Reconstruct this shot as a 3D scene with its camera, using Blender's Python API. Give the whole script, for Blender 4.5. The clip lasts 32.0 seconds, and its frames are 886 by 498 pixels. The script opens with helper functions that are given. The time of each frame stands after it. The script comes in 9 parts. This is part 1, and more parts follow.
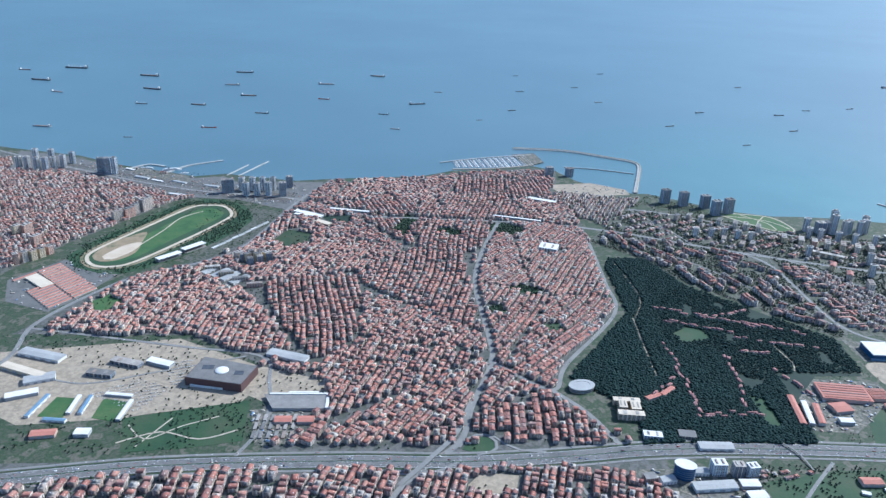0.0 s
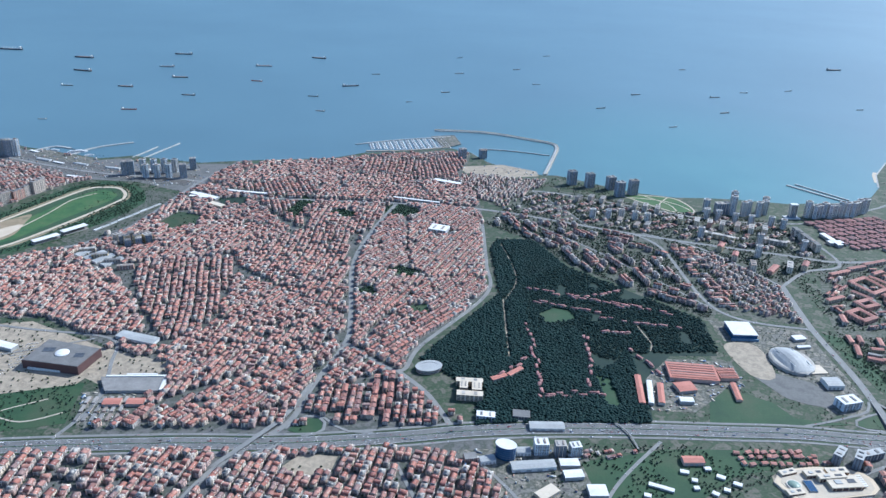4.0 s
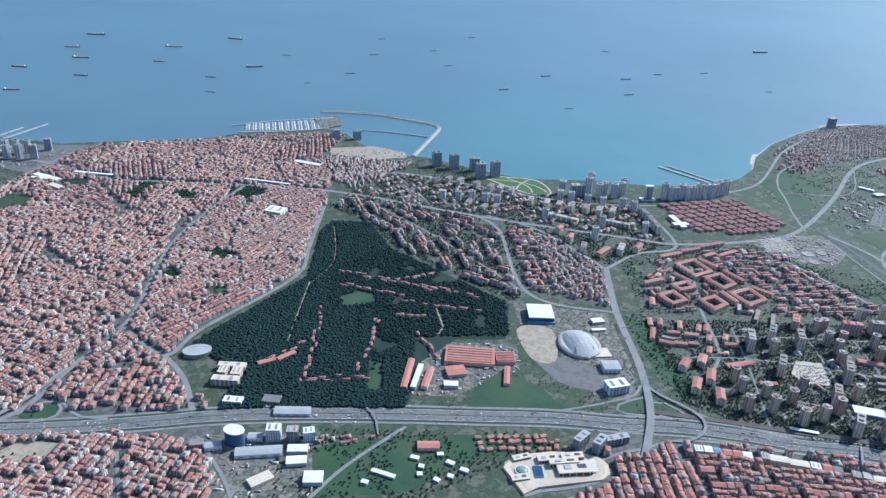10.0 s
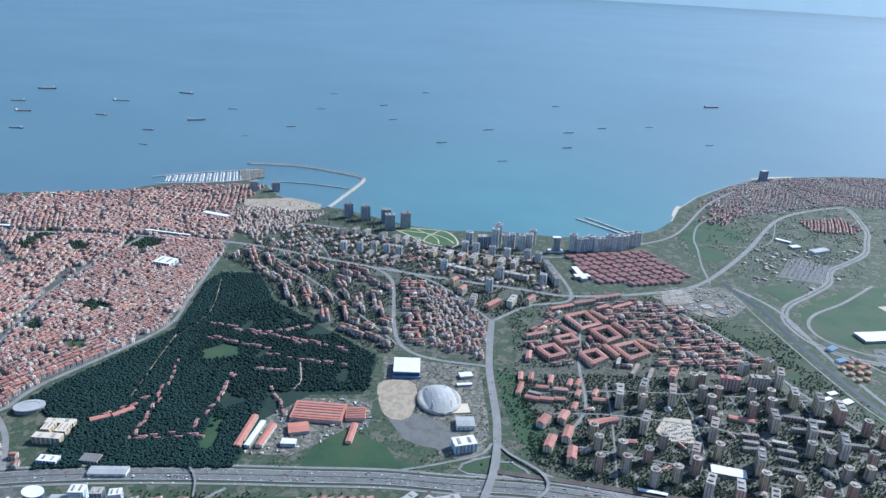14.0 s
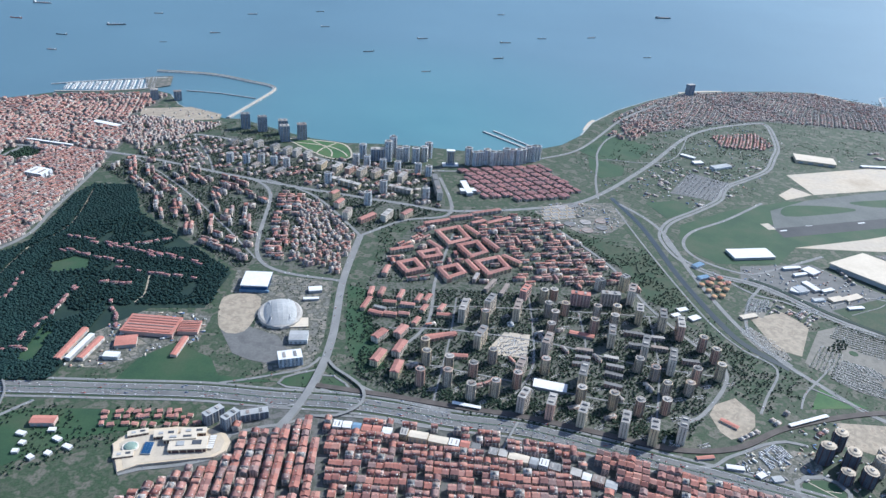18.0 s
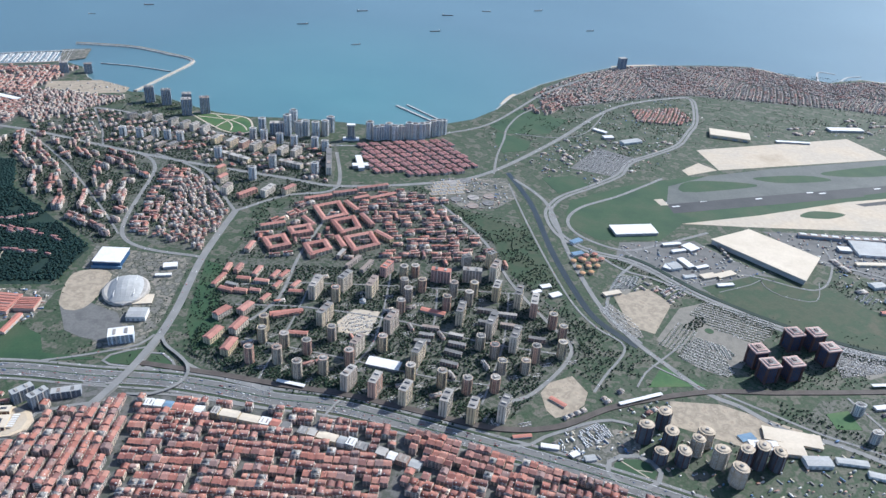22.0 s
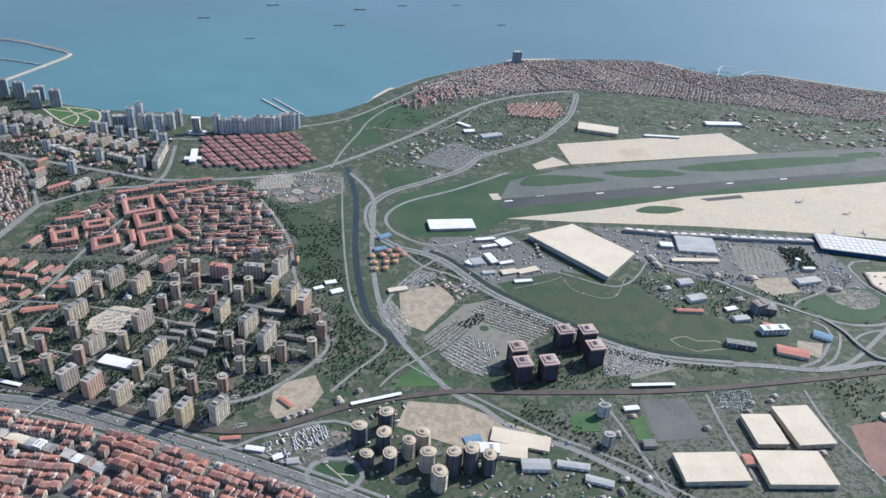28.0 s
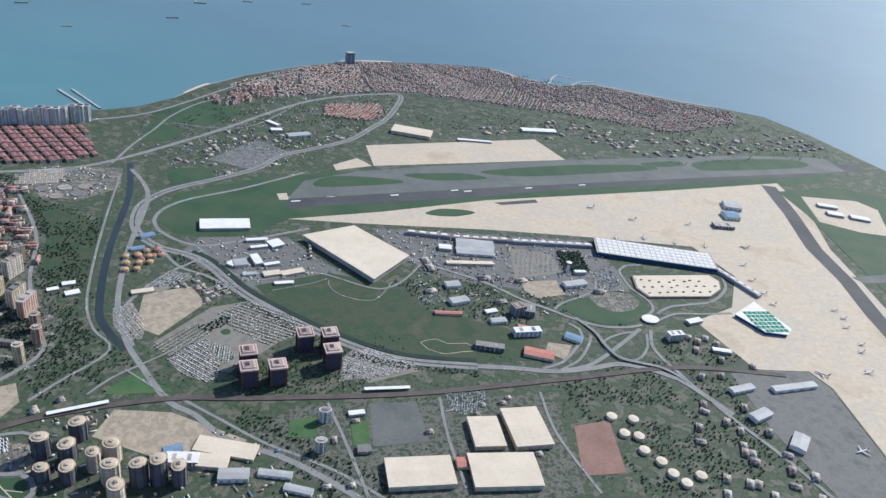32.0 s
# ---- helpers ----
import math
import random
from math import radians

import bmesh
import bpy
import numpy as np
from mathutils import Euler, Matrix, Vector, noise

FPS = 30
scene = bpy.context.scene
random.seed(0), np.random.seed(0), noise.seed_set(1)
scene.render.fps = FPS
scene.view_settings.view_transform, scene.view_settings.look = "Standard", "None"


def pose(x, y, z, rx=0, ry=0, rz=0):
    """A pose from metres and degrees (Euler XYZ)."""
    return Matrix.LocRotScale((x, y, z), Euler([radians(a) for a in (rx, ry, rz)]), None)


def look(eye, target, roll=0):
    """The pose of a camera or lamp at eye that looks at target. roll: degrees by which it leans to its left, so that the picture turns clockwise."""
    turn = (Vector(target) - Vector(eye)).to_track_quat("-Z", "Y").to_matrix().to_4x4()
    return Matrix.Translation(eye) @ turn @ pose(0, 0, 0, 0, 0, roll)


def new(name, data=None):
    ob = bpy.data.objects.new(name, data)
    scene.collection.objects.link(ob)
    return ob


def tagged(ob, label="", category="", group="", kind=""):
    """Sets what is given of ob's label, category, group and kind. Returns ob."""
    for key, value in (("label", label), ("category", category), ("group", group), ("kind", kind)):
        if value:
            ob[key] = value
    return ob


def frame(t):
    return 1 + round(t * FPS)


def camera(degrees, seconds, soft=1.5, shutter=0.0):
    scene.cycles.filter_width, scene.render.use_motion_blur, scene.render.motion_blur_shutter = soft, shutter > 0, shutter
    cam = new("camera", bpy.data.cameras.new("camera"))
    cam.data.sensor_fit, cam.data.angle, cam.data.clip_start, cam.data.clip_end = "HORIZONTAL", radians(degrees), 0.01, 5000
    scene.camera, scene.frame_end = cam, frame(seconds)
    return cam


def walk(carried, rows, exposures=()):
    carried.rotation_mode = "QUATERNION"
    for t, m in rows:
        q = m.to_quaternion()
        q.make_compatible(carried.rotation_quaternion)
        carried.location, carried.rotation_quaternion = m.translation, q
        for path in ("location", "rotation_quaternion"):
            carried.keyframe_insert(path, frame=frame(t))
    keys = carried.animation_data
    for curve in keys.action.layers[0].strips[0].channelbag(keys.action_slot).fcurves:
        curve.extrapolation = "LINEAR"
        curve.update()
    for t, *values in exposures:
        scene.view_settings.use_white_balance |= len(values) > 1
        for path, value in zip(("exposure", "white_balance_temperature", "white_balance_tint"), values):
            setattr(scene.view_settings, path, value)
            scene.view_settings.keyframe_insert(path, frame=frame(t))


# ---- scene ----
# The whole city stands at a scale of 1 to 10: one unit is ten metres.
# Rows: seconds, eye, then heading (to the left of +y), tilt and lean in degrees.
PATH = [
    (0, 0.00, 0.00, 162.41, -3.92, -22.97, 2.27),
    (0.5, 6.97, -0.19, 162.29, -3.96, -22.89, 2.31),
    (1, 13.94, -0.39, 162.16, -4.15, -22.95, 2.42),
    (1.5, 20.91, -0.60, 162.03, -4.40, -23.19, 2.49),
    (2, 27.88, -0.81, 161.89, -4.55, -23.35, 2.46),
    (2.5, 34.84, -0.98, 161.77, -4.61, -23.41, 2.49),
    (3, 41.80, -1.09, 161.67, -4.68, -23.55, 2.44),
    (3.5, 48.76, -1.14, 161.58, -4.75, -23.80, 2.44),
    (5.5, 76.55, -1.10, 161.28, -5.11, -24.58, 2.64),
    (6, 83.50, -1.13, 161.24, -5.19, -24.58, 2.69),
    (6.5, 90.48, -1.19, 161.22, -5.21, -24.57, 2.68),
    (7, 97.49, -1.28, 161.21, -5.24, -24.65, 2.67),
    (7.5, 104.52, -1.36, 161.20, -5.36, -24.94, 2.73),
    (8, 111.55, -1.38, 161.17, -5.47, -25.17, 2.83),
    (8.5, 118.60, -1.37, 161.10, -5.56, -25.24, 2.69),
    (9, 125.67, -1.30, 160.95, -5.61, -25.23, 2.73),
    (9.5, 132.73, -1.16, 160.73, -5.65, -25.20, 2.76),
    (10, 139.77, -0.95, 160.43, -5.65, -25.18, 2.76),
    (10.5, 146.76, -0.66, 160.05, -5.68, -25.26, 2.74),
    (11, 153.73, -0.29, 159.60, -5.84, -25.27, 2.88),
    (11.5, 160.66, 0.16, 159.11, -5.78, -24.99, 2.74),
    (12, 167.57, 0.68, 158.63, -5.72, -23.71, 2.72),
    (12.5, 174.46, 1.24, 158.19, -5.46, -22.10, 2.56),
    (13, 181.33, 1.75, 157.81, -5.43, -20.70, 2.61),
    (13.5, 188.18, 2.18, 157.50, -5.42, -20.30, 2.65),
    (14, 195.02, 2.52, 157.28, -5.70, -20.96, 2.81),
    (14.5, 201.89, 2.76, 157.16, -5.90, -22.05, 3.03),
    (15, 208.81, 2.92, 157.11, -6.35, -23.90, 3.31),
    (15.5, 215.76, 3.00, 157.14, -6.53, -25.26, 3.45),
    (17.5, 243.80, 3.11, 157.48, -7.00, -27.21, 3.82),
    (18, 250.78, 3.15, 157.58, -7.13, -27.43, 3.84),
    (18.5, 257.72, 3.17, 157.67, -7.09, -27.50, 3.78),
    (19, 264.65, 3.15, 157.75, -7.16, -27.56, 3.83),
    (19.5, 271.58, 3.08, 157.82, -7.17, -27.71, 3.86),
    (20, 278.54, 2.98, 157.89, -7.35, -28.09, 4.03),
    (20.5, 285.52, 2.87, 157.94, -7.37, -28.54, 4.05),
    (21, 292.54, 2.74, 157.99, -7.46, -28.90, 4.18),
    (21.5, 299.58, 2.63, 158.02, -7.38, -29.09, 4.05),
    (22, 306.65, 2.55, 158.03, -7.43, -29.20, 4.03),
    (22.5, 313.76, 2.51, 158.02, -7.40, -29.36, 4.00),
    (23, 320.89, 2.51, 157.98, -7.53, -29.59, 4.12),
    (23.5, 328.04, 2.52, 157.90, -7.52, -29.71, 4.06),
    (24, 335.20, 2.55, 157.78, -7.58, -29.67, 4.11),
    (24.5, 342.33, 2.57, 157.64, -7.47, -29.62, 4.00),
    (25, 349.47, 2.56, 157.50, -7.42, -29.49, 3.96),
    (25.5, 356.62, 2.51, 157.37, -7.30, -29.38, 3.90),
    (27.5, 385.33, 2.20, 156.96, -7.26, -29.27, 3.92),
    (28, 392.45, 2.14, 156.87, -7.34, -29.26, 3.98),
    (28.5, 399.50, 2.07, 156.78, -7.34, -29.32, 3.96),
    (29, 406.50, 1.97, 156.70, -7.51, -29.43, 4.13),
    (29.5, 413.47, 1.82, 156.63, -7.50, -29.42, 4.06),
    (30, 420.42, 1.60, 156.59, -7.51, -29.15, 4.05),
    (30.5, 427.39, 1.29, 156.56, -7.52, -28.76, 3.99),
    (31, 434.37, 0.90, 156.54, -7.88, -28.59, 3.96),
    (31.5, 441.37, 0.46, 156.55, -10.80, -28.47, 5.63),
    (32, 448.37, 0.00, 156.55, -15.63, -28.01, 8.46),
]


def aim(x, y, z, yaw, tilt, lean):
    a, b = radians(yaw), radians(tilt)
    ahead = Vector((-math.sin(a) * math.cos(b), math.cos(a) * math.cos(b), math.sin(b)))
    return look((x, y, z), Vector((x, y, z)) + ahead * 10, lean)


cam = camera(61.04, 32.0, soft=1.45)
walk(cam, [(t, aim(*row)) for t, *row in PATH], exposures=[(0, 0.57, 5300, 5), (9, 0.55, 5300, 5), (15, 0.57, 5400, 6), (19, 0.6, 5650, 7), (25, 0.55, 5900, 8), (32, 0.36, 5950, 8)])

# ---- world and sun ----
SUN_WAY = Vector((0.72, 0.40, 0.70)).normalized()
world = bpy.data.worlds.new("sky")
scene.world = world
world.use_nodes = True
wn = world.node_tree.nodes
sky = wn.new("ShaderNodeTexSky")
sky.sky_type = "NISHITA"
sky.sun_disc = False
sky.sun_elevation = math.asin(SUN_WAY.z)
sky.sun_rotation = math.atan2(SUN_WAY.x, SUN_WAY.y)
sky.altitude, sky.dust_density, sky.ozone_density = 1500, 3.0, 2.0
world.node_tree.links.new(sky.outputs[0], wn["Background"].inputs[0])
wn["Background"].inputs[1].default_value = 0.15
sun = new("sun", bpy.data.lights.new("sun", "SUN"))
sun.data.energy, sun.data.angle, sun.data.color = 4.7, radians(0.6), (1.0, 0.94, 0.85)
sun.matrix_world = look(SUN_WAY * 900, (0, 0, 0))


# ---- materials ----
def nodes_of(name):
    m = bpy.data.materials.new(name)
    m.use_nodes = True
    return m, m.node_tree.nodes, m.node_tree.links, m.node_tree.nodes["Principled BSDF"]


def noise_node(n, l, scale, detail=3.0, rough=0.6):
    geo, tex = n.new("ShaderNodeNewGeometry"), n.new("ShaderNodeTexNoise")
    tex.inputs["Scale"].default_value, tex.inputs["Detail"].default_value = scale, detail
    tex.inputs["Roughness"].default_value = rough
    l.new(geo.outputs["Position"], tex.inputs["Vector"])
    return tex.outputs["Fac"]


def chance(n, l):
    """A value from 0 to 1 for each object and each loose piece."""
    geo, info, add = n.new("ShaderNodeNewGeometry"), n.new("ShaderNodeObjectInfo"), n.new("ShaderNodeMath")
    l.new(geo.outputs["Random Per Island"], add.inputs[0])
    l.new(info.outputs["Random"], add.inputs[1])
    wrap = n.new("ShaderNodeMath")
    wrap.operation = "FRACT"
    l.new(add.outputs[0], wrap.inputs[0])
    return wrap.outputs[0]


def ramp(n, l, fac, cols, constant=False, lo=0.0, hi=1.0):
    r = n.new("ShaderNodeValToRGB")
    r.color_ramp.interpolation = "CONSTANT" if constant else "LINEAR"
    e = r.color_ramp.elements
    while len(e) < len(cols):
        e.new(0.5)
    for i, c in enumerate(cols):
        span = len(cols) if constant else max(1, len(cols) - 1)
        e[i].position, e[i].color = lo + (hi - lo) * i / span, (*c, 1)
    l.new(fac, r.inputs[0])
    return r.outputs[0]


def mixed(n, l, a, b, fac, way="MIX"):
    m = n.new("ShaderNodeMix")
    m.data_type, m.blend_type = "RGBA", way
    for sock, v in ((m.inputs[0], fac), (m.inputs[6], a), (m.inputs[7], b)):
        if isinstance(v, (int, float)):
            sock.default_value = v
        elif isinstance(v, tuple):
            sock.default_value = (*v, 1)
        else:
            l.new(v, sock)
    return m.outputs[2]


def surf(name, cols, rough=0.8, big=0.05, fine=1.5, wear=0.35, bump=0.0, metal=0.0, pick=None):
    """A matt surface: patches of cols at the scale big, wear at the scale fine; pick: colours drawn by chance for each piece."""
    m, n, l, b = nodes_of(name)
    if pick:
        col = ramp(n, l, chance(n, l), pick, constant=True)
        soft = ramp(n, l, noise_node(n, l, big), [(0.72, 0.72, 0.72), (1.1, 1.1, 1.1)], lo=0.3, hi=0.7)
        col = mixed(n, l, col, soft, 0.8, "MULTIPLY")
    else:
        col = ramp(n, l, noise_node(n, l, big), cols, lo=0.3, hi=0.7)
    f = noise_node(n, l, fine, 4.0, 0.7)
    shade = ramp(n, l, f, [(0.55, 0.55, 0.55), (1.25, 1.25, 1.25)], lo=0.25, hi=0.75)
    l.new(mixed(n, l, col, shade, wear, "MULTIPLY"), b.inputs["Base Color"])
    b.inputs["Roughness"].default_value, b.inputs["Metallic"].default_value = rough, metal
    b.inputs["Specular IOR Level"].default_value = 0.25
    if bump:
        bn = n.new("ShaderNodeBump")
        bn.inputs["Strength"].default_value, bn.inputs["Distance"].default_value = bump, 0.3
        l.new(f, bn.inputs["Height"])
        l.new(bn.outputs[0], b.inputs["Normal"])
    return m


def sea_material():
    m, n, l, b = nodes_of("sea_water")
    grad, geo = n.new("ShaderNodeTexGradient"), n.new("ShaderNodeNewGeometry")
    grad.gradient_type = "SPHERICAL"
    mp = n.new("ShaderNodeMapping")
    mp.inputs["Location"].default_value = (-1.35, -1.84, 0)
    mp.inputs["Scale"].default_value = (0.0045, 0.0038, 0)
    l.new(geo.outputs["Position"], mp.inputs["Vector"])
    l.new(mp.outputs[0], grad.inputs[0])
    deep = ramp(n, l, noise_node(n, l, 0.004, 3.0), [(0.068, 0.122, 0.150), (0.085, 0.148, 0.178)], lo=0.3, hi=0.7)
    shallow = ramp(n, l, noise_node(n, l, 0.012), [(0.060, 0.150, 0.168), (0.078, 0.178, 0.190)], lo=0.3, hi=0.7)
    l.new(mixed(n, l, deep, shallow, grad.outputs["Fac"]), b.inputs["Base Color"])
    b.inputs["Roughness"].default_value, b.inputs["IOR"].default_value = 0.42, 1.33
    bn = n.new("ShaderNodeBump")
    bn.inputs["Strength"].default_value, bn.inputs["Distance"].default_value = 0.25, 0.2
    l.new(noise_node(n, l, 0.9, 4.0), bn.inputs["Height"])
    l.new(bn.outputs[0], b.inputs["Normal"])
    return m


M = {
    "sea": sea_material(),
    "ground": surf("town_ground", [(0.028, 0.05, 0.026), (0.07, 0.078, 0.055), (0.03, 0.056, 0.027), (0.12, 0.112, 0.09), (0.036, 0.058, 0.03)], big=0.17, fine=1.6, wear=0.9),
    "grass": surf("grass", [(0.022, 0.052, 0.027), (0.033, 0.068, 0.032), (0.052, 0.072, 0.04)], big=0.06, fine=1.2, wear=0.5),
    "lawn": surf("mown_lawn", [(0.03, 0.078, 0.03), (0.05, 0.105, 0.038), (0.075, 0.11, 0.045)], big=0.12, fine=1.0, wear=0.4),
    # The shade under trees is put into this very dark green.
    "wood_floor": surf("shade_darkened_floor", [(0.010, 0.025, 0.021), (0.02, 0.038, 0.026)], big=0.1, fine=1.0, wear=0.4),
    "paving": surf("street_paving", [(0.075, 0.078, 0.075), (0.125, 0.12, 0.115), (0.06, 0.068, 0.055), (0.10, 0.10, 0.095)], big=0.3, fine=1.6, wear=0.7),
    "estate": surf("estate_ground", [(0.025, 0.042, 0.024), (0.04, 0.055, 0.032), (0.12, 0.115, 0.10), (0.03, 0.048, 0.026), (0.085, 0.085, 0.072)], big=0.34, fine=1.8, wear=0.8),
    "yard": surf("worn_yard", [(0.085, 0.082, 0.075), (0.17, 0.16, 0.142), (0.06, 0.066, 0.05), (0.23, 0.205, 0.17), (0.11, 0.105, 0.095)], big=0.28, fine=1.8, wear=0.8),
    "lot": surf("car_park_asphalt", [(0.13, 0.122, 0.105), (0.19, 0.175, 0.148), (0.15, 0.14, 0.12)], big=0.2, fine=2.0, wear=0.6),
    "motorway": surf("motorway_asphalt", [(0.105, 0.104, 0.103), (0.15, 0.147, 0.142), (0.12, 0.118, 0.115)], big=0.12, fine=1.5, wear=0.5),
    "asphalt": surf("asphalt", [(0.16, 0.16, 0.155), (0.22, 0.215, 0.205)], big=0.15, fine=2.0, wear=0.4),
    "taxi": surf("taxiway_asphalt", [(0.085, 0.092, 0.088), (0.13, 0.135, 0.125)], big=0.06, fine=0.8, wear=0.5),
    "heath": surf("rough_meadow", [(0.028, 0.05, 0.026), (0.05, 0.062, 0.035), (0.03, 0.056, 0.028), (0.07, 0.07, 0.044)], big=0.07, fine=1.0, wear=0.6),
    "clay": surf("bare_clay", [(0.17, 0.10, 0.08), (0.24, 0.14, 0.11)], big=0.12, fine=1.2, wear=0.5),
    "runway": surf("runway_asphalt", [(0.045, 0.047, 0.05), (0.075, 0.075, 0.075)], big=0.05, fine=1.0, wear=0.4),
    "concrete": surf("apron_concrete", [(0.36, 0.295, 0.215), (0.44, 0.365, 0.275), (0.40, 0.345, 0.275), (0.46, 0.385, 0.29)], big=0.03, fine=0.45, wear=0.4),
    "gravel": surf("dark_gravel", [(0.085, 0.085, 0.083), (0.135, 0.132, 0.126), (0.10, 0.10, 0.097)], big=0.15, fine=1.4, wear=0.5),
    "earth": surf("bare_earth", [(0.28, 0.225, 0.165), (0.34, 0.285, 0.215), (0.24, 0.20, 0.15), (0.32, 0.265, 0.20)], big=0.3, fine=1.2, wear=0.6),
    "racing_turf": surf("trodden_turf", [(0.20, 0.16, 0.10), (0.26, 0.20, 0.13), (0.10, 0.11, 0.06)], big=0.12, fine=1.0, wear=0.4),
    "sand": surf("racetrack_sand", [(0.42, 0.34, 0.25), (0.50, 0.42, 0.33)], big=0.1, fine=1.0, wear=0.25),
    "rail": surf("rail_ballast", [(0.06, 0.05, 0.045), (0.10, 0.085, 0.075)], big=0.2, fine=2.5, wear=0.5),
    "canal": surf("canal_water", [(0.018, 0.026, 0.03), (0.03, 0.038, 0.04)], rough=0.4, big=0.05, fine=0.8, wear=0.2),
    "rock": surf("breakwater_rock", [(0.30, 0.295, 0.28), (0.41, 0.405, 0.385)], big=0.3, fine=2.5, wear=0.6, bump=0.6),
    "wall": surf("plastered_wall", [], big=0.4, fine=3.0, wear=0.4, pick=[(0.50, 0.42, 0.35), (0.55, 0.49, 0.43), (0.45, 0.33, 0.27), (0.53, 0.39, 0.32), (0.38, 0.32, 0.28), (0.56, 0.46, 0.36), (0.41, 0.36, 0.33), (0.50, 0.35, 0.30)]),
    "roof": surf("terracotta_roof", [], big=0.5, fine=4.0, wear=0.55, pick=[(0.32, 0.135, 0.102), (0.36, 0.16, 0.12), (0.255, 0.11, 0.09), (0.35, 0.185, 0.15), (0.215, 0.11, 0.095), (0.385, 0.195, 0.148), (0.29, 0.145, 0.12), (0.245, 0.16, 0.142)]),
    "roof_flat": surf("flat_roof", [], big=0.4, fine=2.5, wear=0.5, pick=[(0.22, 0.21, 0.20), (0.31, 0.285, 0.26), (0.16, 0.155, 0.15), (0.38, 0.35, 0.315), (0.26, 0.21, 0.18)]),
    "green_glass": surf("green_grey_glass", [(0.16, 0.22, 0.18), (0.22, 0.28, 0.23)], rough=0.25, big=0.5, fine=3.0),
    "glass": surf("window_glass", [(0.05, 0.055, 0.065), (0.09, 0.095, 0.105)], rough=0.25, big=0.8, fine=4.0, wear=0.4),
    "leaf": surf("dark_foliage", [], big=0.3, fine=2.5, wear=0.6, pick=[(0.014, 0.032, 0.02), (0.019, 0.042, 0.024), (0.026, 0.048, 0.026), (0.012, 0.028, 0.019), (0.034, 0.055, 0.028)]),
    "pine": surf("dark_pine_foliage", [], rough=0.95, big=0.08, fine=1.5, wear=0.3, pick=[(0.008, 0.026, 0.024), (0.010, 0.030, 0.027), (0.012, 0.032, 0.027)]),
    "bark": surf("bark", [(0.09, 0.065, 0.045), (0.13, 0.1, 0.075)], big=1.0, fine=6.0),
}


# ---- plan: coast, roads and grounds ----
COAST = [(-900, 900), (-480, 640), (-289, 566), (-234, 550), (-196, 528), (-158, 513), (-139, 505), (-119, 512), (-70, 499), (-40, 506), (18, 515),
         (41, 530), (71, 535), (104, 545), (118, 535), (128, 512), (140, 498), (163, 484), (173, 484), (187, 474), (208, 458), (221, 450), (242, 443), (261, 443)]
COAST_WEST = [(282, 441), (313, 434), (345, 437), (361, 440), (378, 449), (397, 470), (412, 497), (438, 527), (474, 557), (512, 583), (547, 590), (595, 596),
              (629, 596), (648, 575), (680, 557), (714, 568), (735, 558), (776, 537), (814, 523), (838, 510), (853, 471), (864, 418), (900, 250), (930, -300)]
